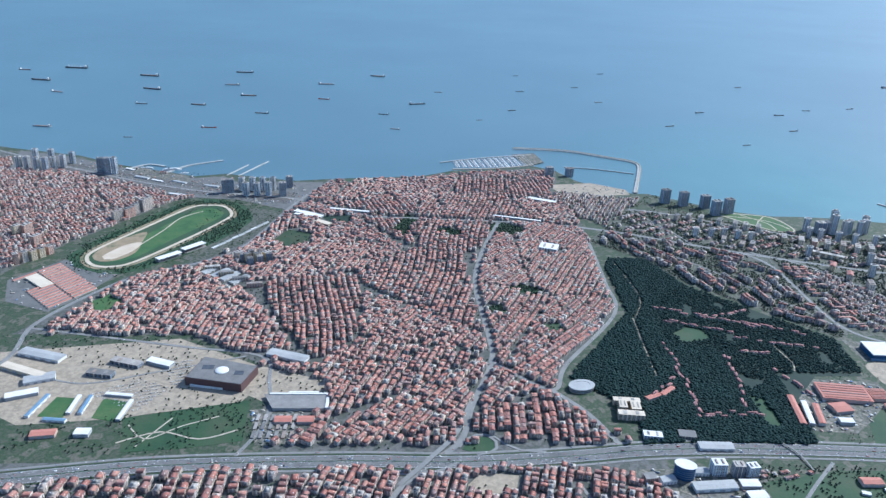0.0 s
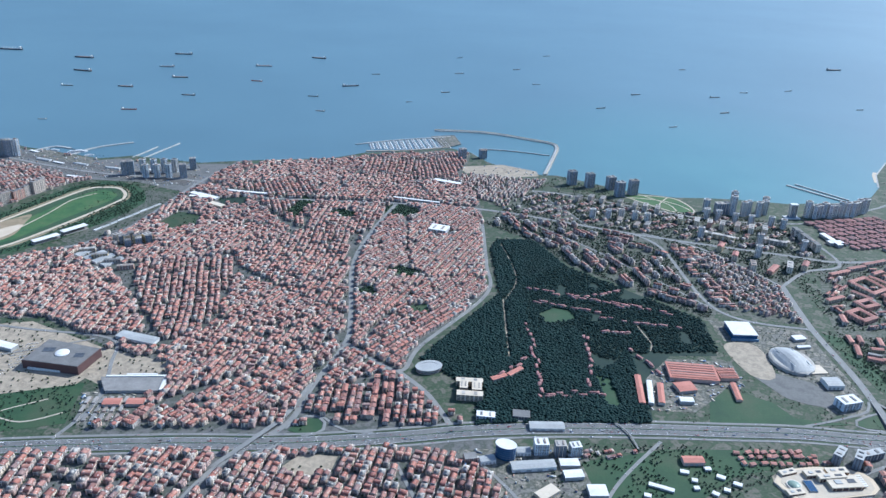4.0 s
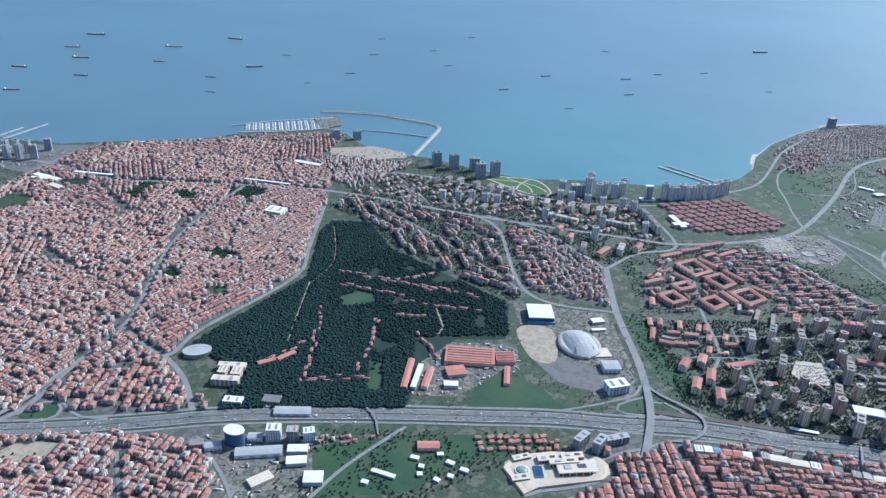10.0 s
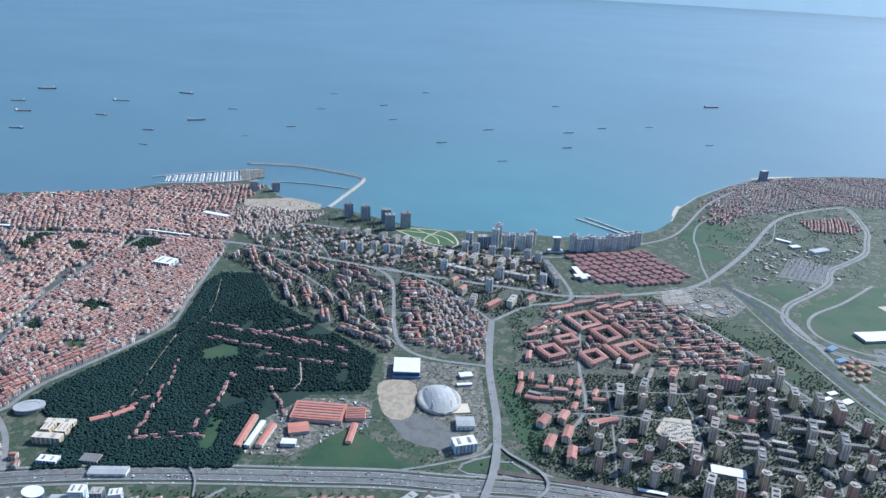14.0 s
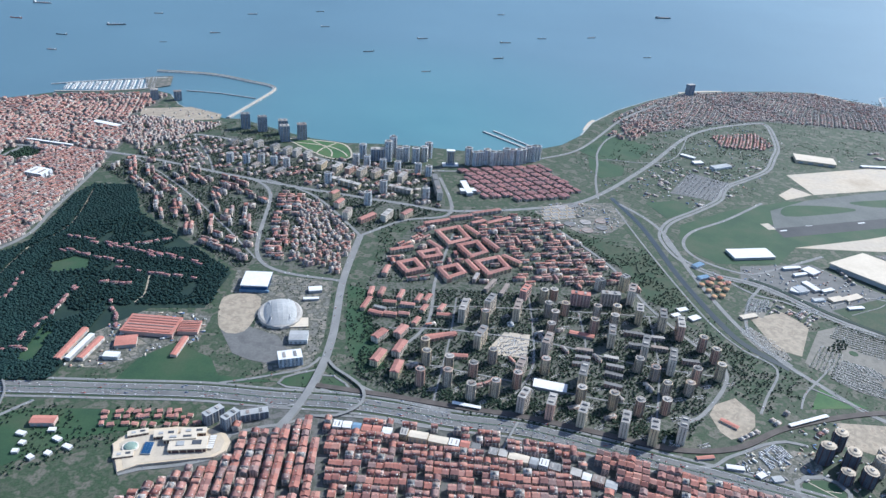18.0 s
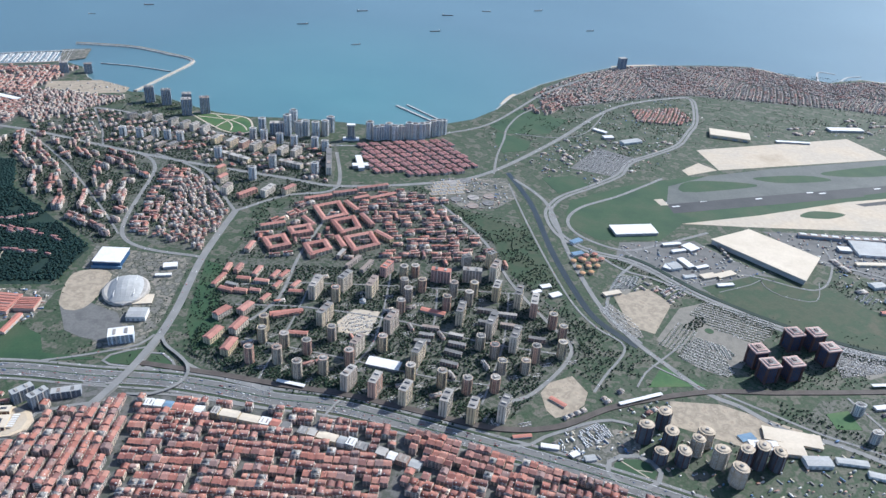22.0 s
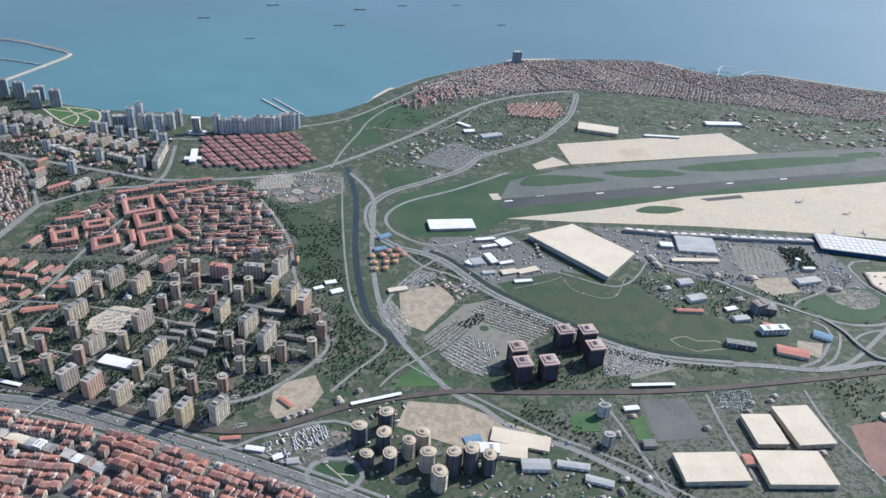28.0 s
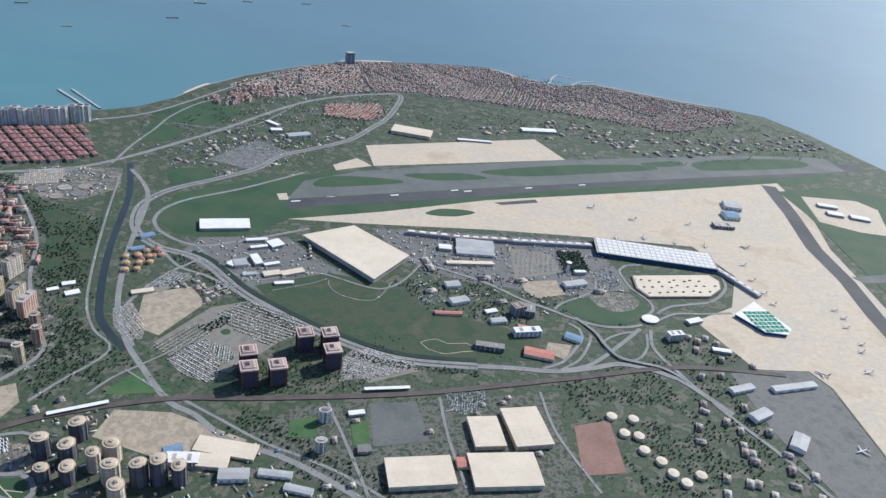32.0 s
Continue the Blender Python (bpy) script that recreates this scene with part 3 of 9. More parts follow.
GROUNDS = [  # name, material, label, outline, rounded, top
    ("old_town_paving", "paving", "grey paved streets of the old town", [(-160, 285), (-132, 342), (-103, 362), (-84, 386), (-65, 457), (-46, 504), (18, 513), (60, 529), (104, 540), (118, 530), (112, 500), (106, 480), (114, 440), (112, 394), (106, 341), (103, 309), (72, 265), (61, 244), (84, 206), (20, 206), (-44, 206), (-48, 236), (-56, 264), (-87, 285)], False, 0.01),
    ("west_town_paving", "paving", "grey paved streets of the western town", [(-420, 500), (-290, 555), (-225, 518), (-137, 476), (-120, 464), (-138, 455), (-175, 385), (-192, 345), (-330, 370)], False, 0.01),
    ("north_paving", "paving", "grey paved streets north of the highway", [(-220, 200), (0, 204), (92, 202), (100, 110), (-220, 110)], False, 0.01),
    ("terrace_paving", "paving", "grey paved streets of the terraces", [(212, 196), (255, 190), (296, 180), (335, 166), (372, 150), (430, 120), (430, 75), (190, 75), (190, 150)], False, 0.01),
    ("cape_paving", "paving", "grey paved streets of the cape", [(426, 498), (443, 524), (476, 557), (512, 581), (547, 588), (598, 593), (629, 593), (650, 572), (682, 553), (716, 564), (771, 533), (812, 519), (800, 488), (732, 456), (651, 488), (547, 510), (500, 498), (450, 478)], False, 0.01),
    ("estate_ground", "estate", "green and grey ground between the estate blocks", [(250, 210), (254, 274), (262, 300), (280, 335), (310, 348), (345, 338), (368, 290), (372, 262), (385, 228), (386, 208), (356, 178), (333, 170), (298, 182), (261, 200)], False, 0.01),
    ("shore_ground", "estate", "green and grey ground of the shore quarter", [(112, 397), (150, 454), (175, 450), (246, 414), (296, 404), (294, 345), (250, 318), (243, 278), (208, 291), (200, 284), (172, 316), (150, 340), (135, 372)], False, 0.01),
    ("works_yard", "earth", "pale dusty yards of the commercial quarter", [(-160, 270), (-90, 282), (-56, 262), (-26, 250), (-24, 236), (-48, 236), (-54, 240), (-95, 226), (-130, 222), (-160, 240)], False, 0.01),
    ("highway_yard", "yard", "worn grey yards beside the highway", [(80, 197), (122, 198), (126, 170), (100, 165), (84, 180)], False, 0.015),
    ("factory_yard", "yard", "worn grey yards of the factories", [(150, 218), (153, 242), (166, 252), (196, 250), (194, 232), (176, 222), (168, 216)], False, 0.015),
    ("arena_yard", "yard", "pale paved ground round the arena", [(200, 284), (240, 274), (238, 232), (233, 212), (219, 214), (212, 236), (213, 262), (200, 266)], False, 0.015),
    ("rail_yard", "estate", "grey and green yards along the railway", [(446, 170), (460, 182), (545, 184), (540, 140), (480, 135)], False, 0.01),
    ("bus_yard", "yard", "bus yard beside the highway loop", [(358, 160), (376, 174), (394, 168), (386, 152), (376, 148)], False, 0.015),
    ("cargo_yard", "gravel", "grey cargo yards of the airport", [(424, 290), (460, 292), (470, 276), (490, 252), (470, 254), (452, 246), (430, 262), (418, 276)], False, 0.015),
    ("terminal_yard", "gravel", "grey ground before the terminal", [(510, 272), (498, 302), (600, 294), (606, 260), (600, 240), (570, 246), (530, 256)], False, 0.015),
    ("canal_bank", "heath", "pale bare bank of the canal", [(384, 366), (386.5, 300), (389, 260), (392, 240), (389, 240), (385, 262), (383, 300), (380, 350)], False, 0.02),
    ("wood_ground", "wood_floor", "floor of the pine wood with tree shade in its dark colour", [(109, 308), (115, 363), (136, 371), (147, 339), (170, 314), (198, 282), (192, 254), (172, 254), (157, 238), (150, 207), (88, 207), (90, 230), (70, 251)], False, 0.03),
    ("rail_yards", "gravel", "grey railway and harbour yards along the shore", [(-266, 512), (-226, 510), (-181, 487), (-146, 467), (-128, 461), (-100, 458), (-64, 439), (-60, 450), (-52, 478), (-50, 498), (-72, 496), (-107, 494), (-119, 506), (-139, 501), (-158, 508), (-196, 523), (-234, 545), (-280, 560)], False, 0.03),
    ("stable_ground", "estate", "grey and green stable grounds beside the racecourse", [(-90, 443), (-66, 437), (-80, 398), (-92, 373), (-104, 360), (-112, 366), (-92, 400), (-88, 425)], False, 0.03),
    ("depot_paving", "gravel", "grey paved ground between the depot halls", [(-186, 337), (-169, 362), (-137, 345), (-146, 318), (-154, 305), (-177, 315)], False, 0.03),
    ("depot_field", "lawn", "rough green field beside the depot", [(-141, 313), (-133, 323), (-122, 314), (-131.5, 305)], False, 0.03),
    ("shore_lawn", "grass", "green strip with paths at the shore", [(-46, 500), (-40, 503), (-29, 505), (-29, 500)], False, 0.03),
    ("market_field", "wood_floor", "dark green field beside the long market hall", [(-45, 431), (-27, 434), (-26, 421), (-40, 420)], False, 0.03),
    ("racecourse_green", "grass", "dark green grass round the racecourse", [(-166, 360), (-166, 381), (-131, 452), (-103, 454), (-87, 432), (-88, 411), (-110, 370), (-135, 346), (-155, 350)], True, 0.03),
    ("airfield_grass", "grass", "green airfield grass beside the runway", [(403, 309), (412, 333), (449, 353), (486, 365), (567, 370), (640, 392), (800, 430), (840, 420), (800, 380), (675, 353), (602, 340), (562, 332), (497, 308), (462, 310), (444, 292), (415, 292)], False, 0.03),
    ("meadow", "heath", "green meadow south of the airport road", [(447, 252), (476, 262), (501, 253), (511, 235), (540, 222), (555, 203), (513, 201), (483, 213), (461, 229)], False, 0.03),
    ("canal_meadow", "heath", "overgrown meadow beside the canal", [(345, 330), (384, 300), (388, 261), (376, 253), (369, 261), (366, 290)], False, 0.03),
    ("station_lawn", "lawn", "bright green triangular lawn", [(403, 190), (412, 201), (424, 190)], False, 0.04),
    ("beach_park", "lawn", "sunlit green park on the shore", [(203, 449), (221, 448), (242, 441), (246, 417), (230, 417)], False, 0.03),
    ("junction_green", "grass", "green slope beside the highway", [(170, 207), (176, 222), (186, 231), (200, 222), (204, 212), (225, 208)], False, 0.03),
    ("estate_green", "grass", "green strip beside the estate", [(246, 272), (254, 268), (256, 240), (260, 215), (252, 212), (246, 230)], False, 0.03),
    ("villa_green", "grass", "green fields between the roads", [(386, 440), (412, 470), (440, 452), (420, 425), (395, 425)], False, 0.03),
    ("town_park", "grass", "green park with white winding paths", [(-95, 226), (-53, 237), (-51, 213), (-70, 209), (-90, 207)], False, 0.03),
    ("hillside_garden", "grass", "green gardens among houses", [(120, 190), (150, 196), (185, 195), (197, 189), (168, 182), (150, 170), (122, 168)], False, 0.03),
    ("sports_lot", "earth", "pale sandy lot beside the arena", [(198, 262), (210, 264), (213, 256), (209, 238), (200, 240)], True, 0.04),
    ("gravel_lot", "gravel", "dark grey gravel lot", [(199.2, 242.2), (206.8, 224.5), (213.0, 220.5), (219.0, 218.5), (227.0, 217.8), (226.6, 224.4), (221.6, 234.8), (212.6, 240.0), (206.8, 243.7)], False, 0.03),
    ("market_lot", "earth", "pale dusty car park beside the shopping centre", [(-114, 242), (-96, 253), (-80, 243), (-54, 240), (-56, 236), (-93, 227)], False, 0.03),
    ("point_sand", "earth", "pale sandy building land by the harbour", [(107, 500), (138, 506), (160, 492), (160, 482), (133, 476), (121, 484), (110, 486)], False, 0.03),
    ("depot_ground", "gravel", "dark grey depot yard with rows of parked vehicles", [(422, 374), (446, 406), (466, 388), (444, 363)], False, 0.03),
    ("car_park_west", "lot", "asphalt car park full of cars", [(415, 216), (432, 237), (452, 243), (464, 224), (440, 199), (426, 203)], False, 0.04),
    ("car_park_east", "lot", "asphalt car park full of cars", [(475, 204), (481, 211), (503, 198), (484, 192)], False, 0.04),
    ("quarry_lot", "earth", "pale bare lot by the canal", [(408, 246), (424, 251), (430, 240), (416, 220), (408, 225)], False, 0.04),
    ("works_ground", "earth", "pale building site along the railway", [(408, 183), (424, 181), (446, 168), (434, 156), (404, 172)], False, 0.03),
    ("brown_field", "clay", "reddish brown bare field between walls", [(547, 168), (560, 170), (556, 147), (542, 147)], False, 0.04),
    ("concrete_yard", "taxi", "wide grey concrete yard", [(483, 182), (498, 182), (499, 164), (482, 163)], False, 0.04),
    ("runway_ground", "runway", "dark asphalt runway", [(461, 334), (700, 385), (850, 417), (850, 403), (700, 368), (461, 320)], False, 0.05),
    ("apron_north", "concrete", "pale concrete parking apron", [(507, 405), (618, 430), (627, 397), (508, 375)], False, 0.05),
    ("apron_annex", "concrete", "grey concrete apron corner", [(486, 374), (500, 385), (507, 375), (487, 367)], False, 0.05),
    ("apron_main", "concrete", "wide pale concrete apron before the terminal", [(461, 309), (505, 319), (562, 336), (675, 357), (760, 375), (752, 330), (735, 290), (728, 257), (716, 205), (700, 160), (682, 130), (655, 105), (642, 112), (650, 150), (655, 182), (652, 192), (630, 194), (622, 226), (645, 236), (662, 262), (655, 290), (600, 298), (555, 303), (497, 306)], False, 0.05),
    ("taxiway", "runway", "dark grey taxiway", [(746, 371), (755, 369), (744, 330), (730, 290), (724.5, 257), (716.5, 228), (708, 190), (700, 150), (691, 152), (700, 192), (708, 230), (716, 258), (721, 291), (735, 331)], False, 0.07),
    ("old_town_garden", "grass", "dark tree garden in the old town", [(52.5, 419.3), (63.3, 424.4), (78.1, 415.6), (72.2, 404.6), (57.7, 405.9)], False, 0.03),
    ("old_town_grove", "grass", "dark tree garden in the old town", [(22.4, 409), (29, 415.7), (39.2, 408.8), (33.6, 400)], False, 0.03),
    ("church_garden", "grass", "dark tree garden between houses", [(55.9, 333.5), (63.3, 338), (73.6, 331.8), (68, 324.3)], False, 0.03),
    ("school_garden", "grass", "green school yard between houses", [(67.2, 296.2), (74.3, 298.3), (76.7, 289.5), (69.7, 288)], False, 0.03),
    ("square_garden", "grass", "small green square between houses", [(42.9, 313.5), (50.2, 314.7), (52.3, 308), (45.6, 306.8)], False, 0.03),
    ("cemetery", "grass", "dark walled cemetery between houses", [(-2.5, 407), (6, 436), (12.5, 429), (6.5, 401)], False, 0.03),
    ("station_field", "heath", "rough green and brown field beside the racecourse road", [(-68, 392), (-62, 408), (-47, 403), (-46.5, 385), (-59, 380)], False, 0.03),
    ("timber_yard", "yard", "grey storage yard beside the highway", [(-51.5, 231), (-43, 232), (-32.6, 231), (-30.3, 211.3), (-46.7, 210.4)], False, 0.03),
    ("estate_square", "concrete", "pale paved square of the estate", [(299.4, 228.5), (305.7, 237.1), (315.1, 234.9), (310.8, 220.1), (300.1, 222.3)], False, 0.05),
    ("loop_green", "grass", "dark green field inside the road loop", [(403, 360), (421.9, 364), (427, 350.3), (407.6, 341)], False, 0.03),
    ("bay_green", "grass", "green fields by the bay road", [(386, 411), (390, 428), (408, 412), (402, 398), (388, 394)], False, 0.03),
    ("truck_lot", "lot", "asphalt lorry park", [(407.5, 251.5), (416.5, 263), (424.6, 258.4), (413.4, 246.3)], False, 0.045),
    ("terminal_lot", "lot", "dark asphalt car park before the terminal", [(559.3, 286), (577.5, 280.2), (576.9, 262.9), (553.7, 258.6)], False, 0.045),
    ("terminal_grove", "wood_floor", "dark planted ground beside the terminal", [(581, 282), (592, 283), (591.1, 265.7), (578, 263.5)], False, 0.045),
    ("sand_lot", "earth", "pale sandy lot before the terminal", [(556.3, 256.0), (572.2, 257.4), (572.3, 246), (559.4, 243), (555.2, 249.5)], False, 0.045),
    ("roundabout_green", "grass", "green park inside the airport junction", [(566.8, 236.6), (579.0, 243.1), (590.5, 248.1), (602.8, 248.0), (605.7, 239.5), (602.7, 231.4), (591.0, 224.6), (579.6, 224.8), (570.9, 231.0)], True, 0.045),
    ("roundabout_earth", "yard", "bare trodden ground in the green", [(582, 244.0), (590, 247.5), (601, 247), (603.5, 240), (596, 233.5), (586, 234.5)], True, 0.06),
    ("beige_lot", "earth", "pale lot beside the airport ramp", [(553.4, 213.0), (562.1, 210.8), (556.7, 202.1), (550.2, 207.0)], False, 0.045),
    ("airfield_asphalt", "taxi", "grey taxiway asphalt north of the runway", [(470, 352), (498, 366.5), (543, 379), (615, 394), (682, 407), (760, 420), (830, 424), (830, 400), (700, 377), (569, 352), (461, 330)], False, 0.046),
    ("taxiway_island", "grass", "green island between the taxiways", [(568.9, 374.0), (625.8, 388.9), (673.7, 394.0), (684.5, 388.9), (639.6, 378.0), (589.8, 369.0)], True, 0.06),
    ("taxiway_island", "grass", "green island between the taxiways", [(474, 348), (484.4, 358.9), (510.9, 358.9), (520.4, 353.9), (482.3, 345.2)], True, 0.06),
    ("taxiway_island", "grass", "dull green island between the taxiways", [(523.3, 365.0), (555.9, 369.7), (569.0, 363.6), (537.8, 358.9)], True, 0.06),
    ("taxiway_island", "grass", "green island between the taxiways", [(677.2, 397.7), (706.8, 403.7), (704.3, 396.6), (682.9, 392.8)], True, 0.06),
    ("taxiway_island", "grass", "green island between the taxiways", [(715.3, 401.5), (745, 411.1), (800, 417), (800, 404), (727.1, 391.1), (714.2, 392.8)], True, 0.06),
    ("apron_island", "grass", "dark green strip between runway and apron", [(576.1, 344.7), (615.3, 354.6), (679.7, 366.5), (760, 384), (760, 378), (648.2, 353.7), (577.8, 339.6)], False, 0.06),
    ("apron_patch", "runway", "dark asphalt patch on the apron edge", [(564.6, 333.2), (589.0, 338.8), (589.2, 334.9), (568.3, 330.7)], False, 0.062),
    ("threshold_pad", "concrete", "pale concrete pad at the runway end", [(456.2, 335.5), (461, 336.5), (461.6, 329.2), (457.4, 328.7)], False, 0.06),
    ("west_field", "grass", "green western airfield beyond the taxiway", [(752, 362), (800, 372), (836, 356), (800, 300), (768, 230), (740, 150), (708, 120), (714, 160), (722, 195), (730, 230), (736, 257), (742, 290), (750, 330)], False, 0.09),
    ("west_apron", "concrete", "pale apron before the western hangars", [(764, 356), (800, 352), (806, 340), (786, 306), (770, 310), (752, 322)], False, 0.1),
    ("west_taxiway", "taxi", "grey taxiway across the western field", [(726, 262), (729, 256), (790, 262), (792, 270)], False, 0.1),
    ("service_yard", "gravel", "dark asphalt service yard south of the apron", [(618, 192), (630, 193.6), (651.5, 191.6), (654, 182), (649, 150), (641, 112), (620, 128), (616, 160)], False, 0.04),
    ("harbour_yard", "yard", "grey harbour yard on the shore", [(-190.6, 518), (-181, 523), (-140, 503), (-140, 491), (-170, 500)], False, 0.03),
    ("marina_quay", "yard", "grey concrete quay of the marina", [(91, 576), (110, 581), (113.4, 556), (100, 546)], False, 0.1),
    ("terrace_ground", "earth", "pale beige paved terraces", [(179.7, 178.8), (183.9, 184.2), (196.2, 185.7), (206.2, 184.7), (211.4, 182.1), (213.0, 179.1), (212.4, 174.9), (209.3, 172.4), (197.8, 171.0), (189.1, 169.9), (184.1, 167.2)], True, 0.04),
    ("junction_island", "grass", "green island inside a road loop", [(235.7, 213.6), (231.0, 211.8), (226.2, 209.7), (225.1, 207.3), (227.3, 205.8), (233.4, 205.1)], False, 0.05),
    ("junction_island", "grass", "green island inside a road loop", [(231.1, 197.6), (227.9, 196.0), (222.2, 196.7), (220.7, 198.4), (221.4, 199.8), (226.4, 199.1)], False, 0.05),
    ("junction_island", "grass", "green island inside a road loop", [(238.7, 210.7), (242.3, 210.1), (245.7, 206.4), (247.3, 203.7), (246.0, 202.2), (241.8, 202.9), (238.9, 204.4)], False, 0.05),
    ("junction_island", "grass", "green island inside a road loop", [(23.5, 207.9), (25.7, 212.2), (29.2, 214.7), (32.9, 214.6), (34.9, 211.8), (34.6, 208.4), (32.5, 206.6), (28.3, 206.0)], False, 0.05),
    ("junction_island", "grass", "green island inside a road loop", [(380.2, 153.3), (381.4, 156.6), (384.6, 158), (388.5, 157.8), (391.6, 155.7), (392.6, 152.2), (391, 149.4), (387.2, 147.9), (383, 148.6), (380.8, 150.6)], False, 0.05),
    ("building_site", "earth", "pale dug-up building site", [(366.1, 188.1), (370.0, 193.0), (378.7, 196.3), (381.8, 187.7), (379.0, 181.8), (373.3, 177.3), (368.3, 176.0), (366.1, 179.6)], False, 0.04),
    ("building_pit", "earth", "fenced bare building plot beside the highway", [(23.9, 190.0), (29.2, 196.2), (41.1, 194.4), (39.0, 186.4), (27.5, 184.5)], False, 0.05),
    ("treatment_ground", "yard", "grey ground of the water works", [(339, 346), (352, 358), (384, 359), (386, 336), (373, 323), (357, 322)], False, 0.03),
]
POLY = {}
for i, (name, mat, label, pts, soft, top) in enumerate(GROUNDS):
    tagged(slab(name, pts, -0.1, top + 0.0004 * i, M[mat], soft=soft), label, "ground", kind="structure")
    if mat not in ("paving", "estate", "yard") and name not in ("cargo_yard", "terminal_yard"):
        POLY[name] = pts

for i, (key, (w, line)) in enumerate(LINES.items()):
    big = key == "highway"
    for side, wide in (((1.1, 1.6), (-1.1, 1.6)) if key == "coastal_loop" else ((0.0, w),)):
        tagged(strip("road_" + key, line, wide, -0.05, 0.12 if big else 0.08 + 0.0014 * i, M["motorway" if big else "asphalt"], off=side), "grey asphalt " + ("highway with several lanes each way" if big else "road"), "road", kind="structure")
bank = [q for q in LINES["coastal_loop"][1] if 410 < q.x < 530 and q.y < 276]
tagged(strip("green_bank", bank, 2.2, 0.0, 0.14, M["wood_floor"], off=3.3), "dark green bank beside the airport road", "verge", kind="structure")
canal = smooth([(386, 366), (391, 329), (391, 280), (394, 241), (398, 226), (407, 212)])
tagged(strip("canal_water", canal, 2.7, -0.3, 0.05, M["canal"]), "dark still water of the canal", "canal", kind="structure")
metro = smooth([(236, 206), (262, 199.5), (285, 193), (303, 188.5), (325, 180.5), (348, 172), (368, 172), (390, 181), (422, 187), (450, 186), (498, 186), (550, 191), (600, 196), (640, 190)])
tagged(strip("railway", metro, 2.2, -0.05, 0.3, M["rail"]), "dark railway embankment", "railway", kind="structure")
yard_rail = smooth([(-262, 527), (-221, 519), (-178, 499), (-140, 483), (-100, 472), (-66, 464)])
for off in (-9.5, -7.2, -5.4, -3.2, 2.6, 4.6):
    tagged(strip("railway", yard_rail, 0.9, 0.0, 0.07, M["rail"], off=off), "dark railway track in the yards by the shore", "railway", kind="structure")
for off in (-12.0, 0.4, 7.2):
    tagged(strip("yard_road", yard_rail, 1.0, 0.0, 0.075, M["paving"], off=off), "pale road through the railway yards", "road", kind="structure")
LINES["canal"], LINES["metro"] = (4.0, canal), (2.6, metro)


# ---- many small things in one mesh ----
class Shape:
    """A small template: corners, faces and the material slot of each face."""

    def __init__(self):
        self.v, self.f, self.m = [], [], []

    def add(self, verts, faces, slot=0):
        o = len(self.v)
        self.v += [tuple(v) for v in verts]
        self.f += [tuple(i + o for i in f) for f in faces]
        self.m += [slot] * len(faces)
        return self

    def box(self, x0, x1, y0, y1, z0, z1, slot=0, bottom=False):
        c = [(x0, y0, z0), (x1, y0, z0), (x1, y1, z0), (x0, y1, z0), (x0, y0, z1), (x1, y0, z1), (x1, y1, z1), (x0, y1, z1)]
        f = [(0, 1, 5, 4), (1, 2, 6, 5), (2, 3, 7, 6), (3, 0, 4, 7), (4, 5, 6, 7)]
        return self.add(c, f + ([(3, 2, 1, 0)] if bottom else []), slot)

    def hip(self, x0, x1, y0, y1, z0, z1, ridge=0.3, slot=1):
        """A hipped roof, its ridge along x."""
        my, rx = (y0 + y1) / 2, (x1 - x0) * ridge
        c = [(x0, y0, z0), (x1, y0, z0), (x1, y1, z0), (x0, y1, z0), (x0 + rx, my, z1), (x1 - rx, my, z1)]
        return self.add(c, [(0, 1, 5, 4), (1, 2, 5), (2, 3, 4, 5), (3, 0, 4), (3, 2, 1, 0)], slot)

    def windows(self, x0, x1, y0, y1, z0, z1, floors, cols, proud=0.012, slot=2, fill=0.5, sides=(0, 1, 2, 3)):
        """Panes set a little proud of the four walls."""
        fh = (z1 - z0) / floors
        for side in sides:
            n = cols[side % 2]
            a, b = ((x0, x1) if side % 2 == 0 else (y0, y1))
            cw = (b - a) / n
            for k in range(floors):
                lo, hi = z0 + fh * (k + 0.3), z0 + fh * (k + 0.82)
                for j in range(n):
                    p, q = a + cw * (j + 0.5 - fill / 2), a + cw * (j + 0.5 + fill / 2)
                    if side == 0:
                        c = [(p, y0 - proud, lo), (q, y0 - proud, lo), (q, y0 - proud, hi), (p, y0 - proud, hi)]
                    elif side == 1:
                        c = [(x1 + proud, p, lo), (x1 + proud, q, lo), (x1 + proud, q, hi), (x1 + proud, p, hi)]
                    elif side == 2:
                        c = [(q, y1 + proud, lo), (p, y1 + proud, lo), (p, y1 + proud, hi), (q, y1 + proud, hi)]
                    else:
                        c = [(x0 - proud, q, lo), (x0 - proud, p, lo), (x0 - proud, p, hi), (x0 - proud, q, hi)]
                    self.add(c, [(0, 1, 2, 3)], slot)
        return self

    def mesh(self, name, mats, only=None):
        keep = [i for i, s in enumerate(self.m) if only is None or s == only]
        used = sorted({v for i in keep for v in self.f[i]})
        at = {v: i for i, v in enumerate(used)}
        me = bpy.data.meshes.new(name)
        me.from_pydata([self.v[v] for v in used], [], [tuple(at[v] for v in self.f[i]) for i in keep])
        for m in (mats if only is None else [mats[only]]):
            me.materials.append(m)
        if only is None:
            me.polygons.foreach_set("material_index", np.array([self.m[i] for i in keep], np.int32))
        me.update()
        return me


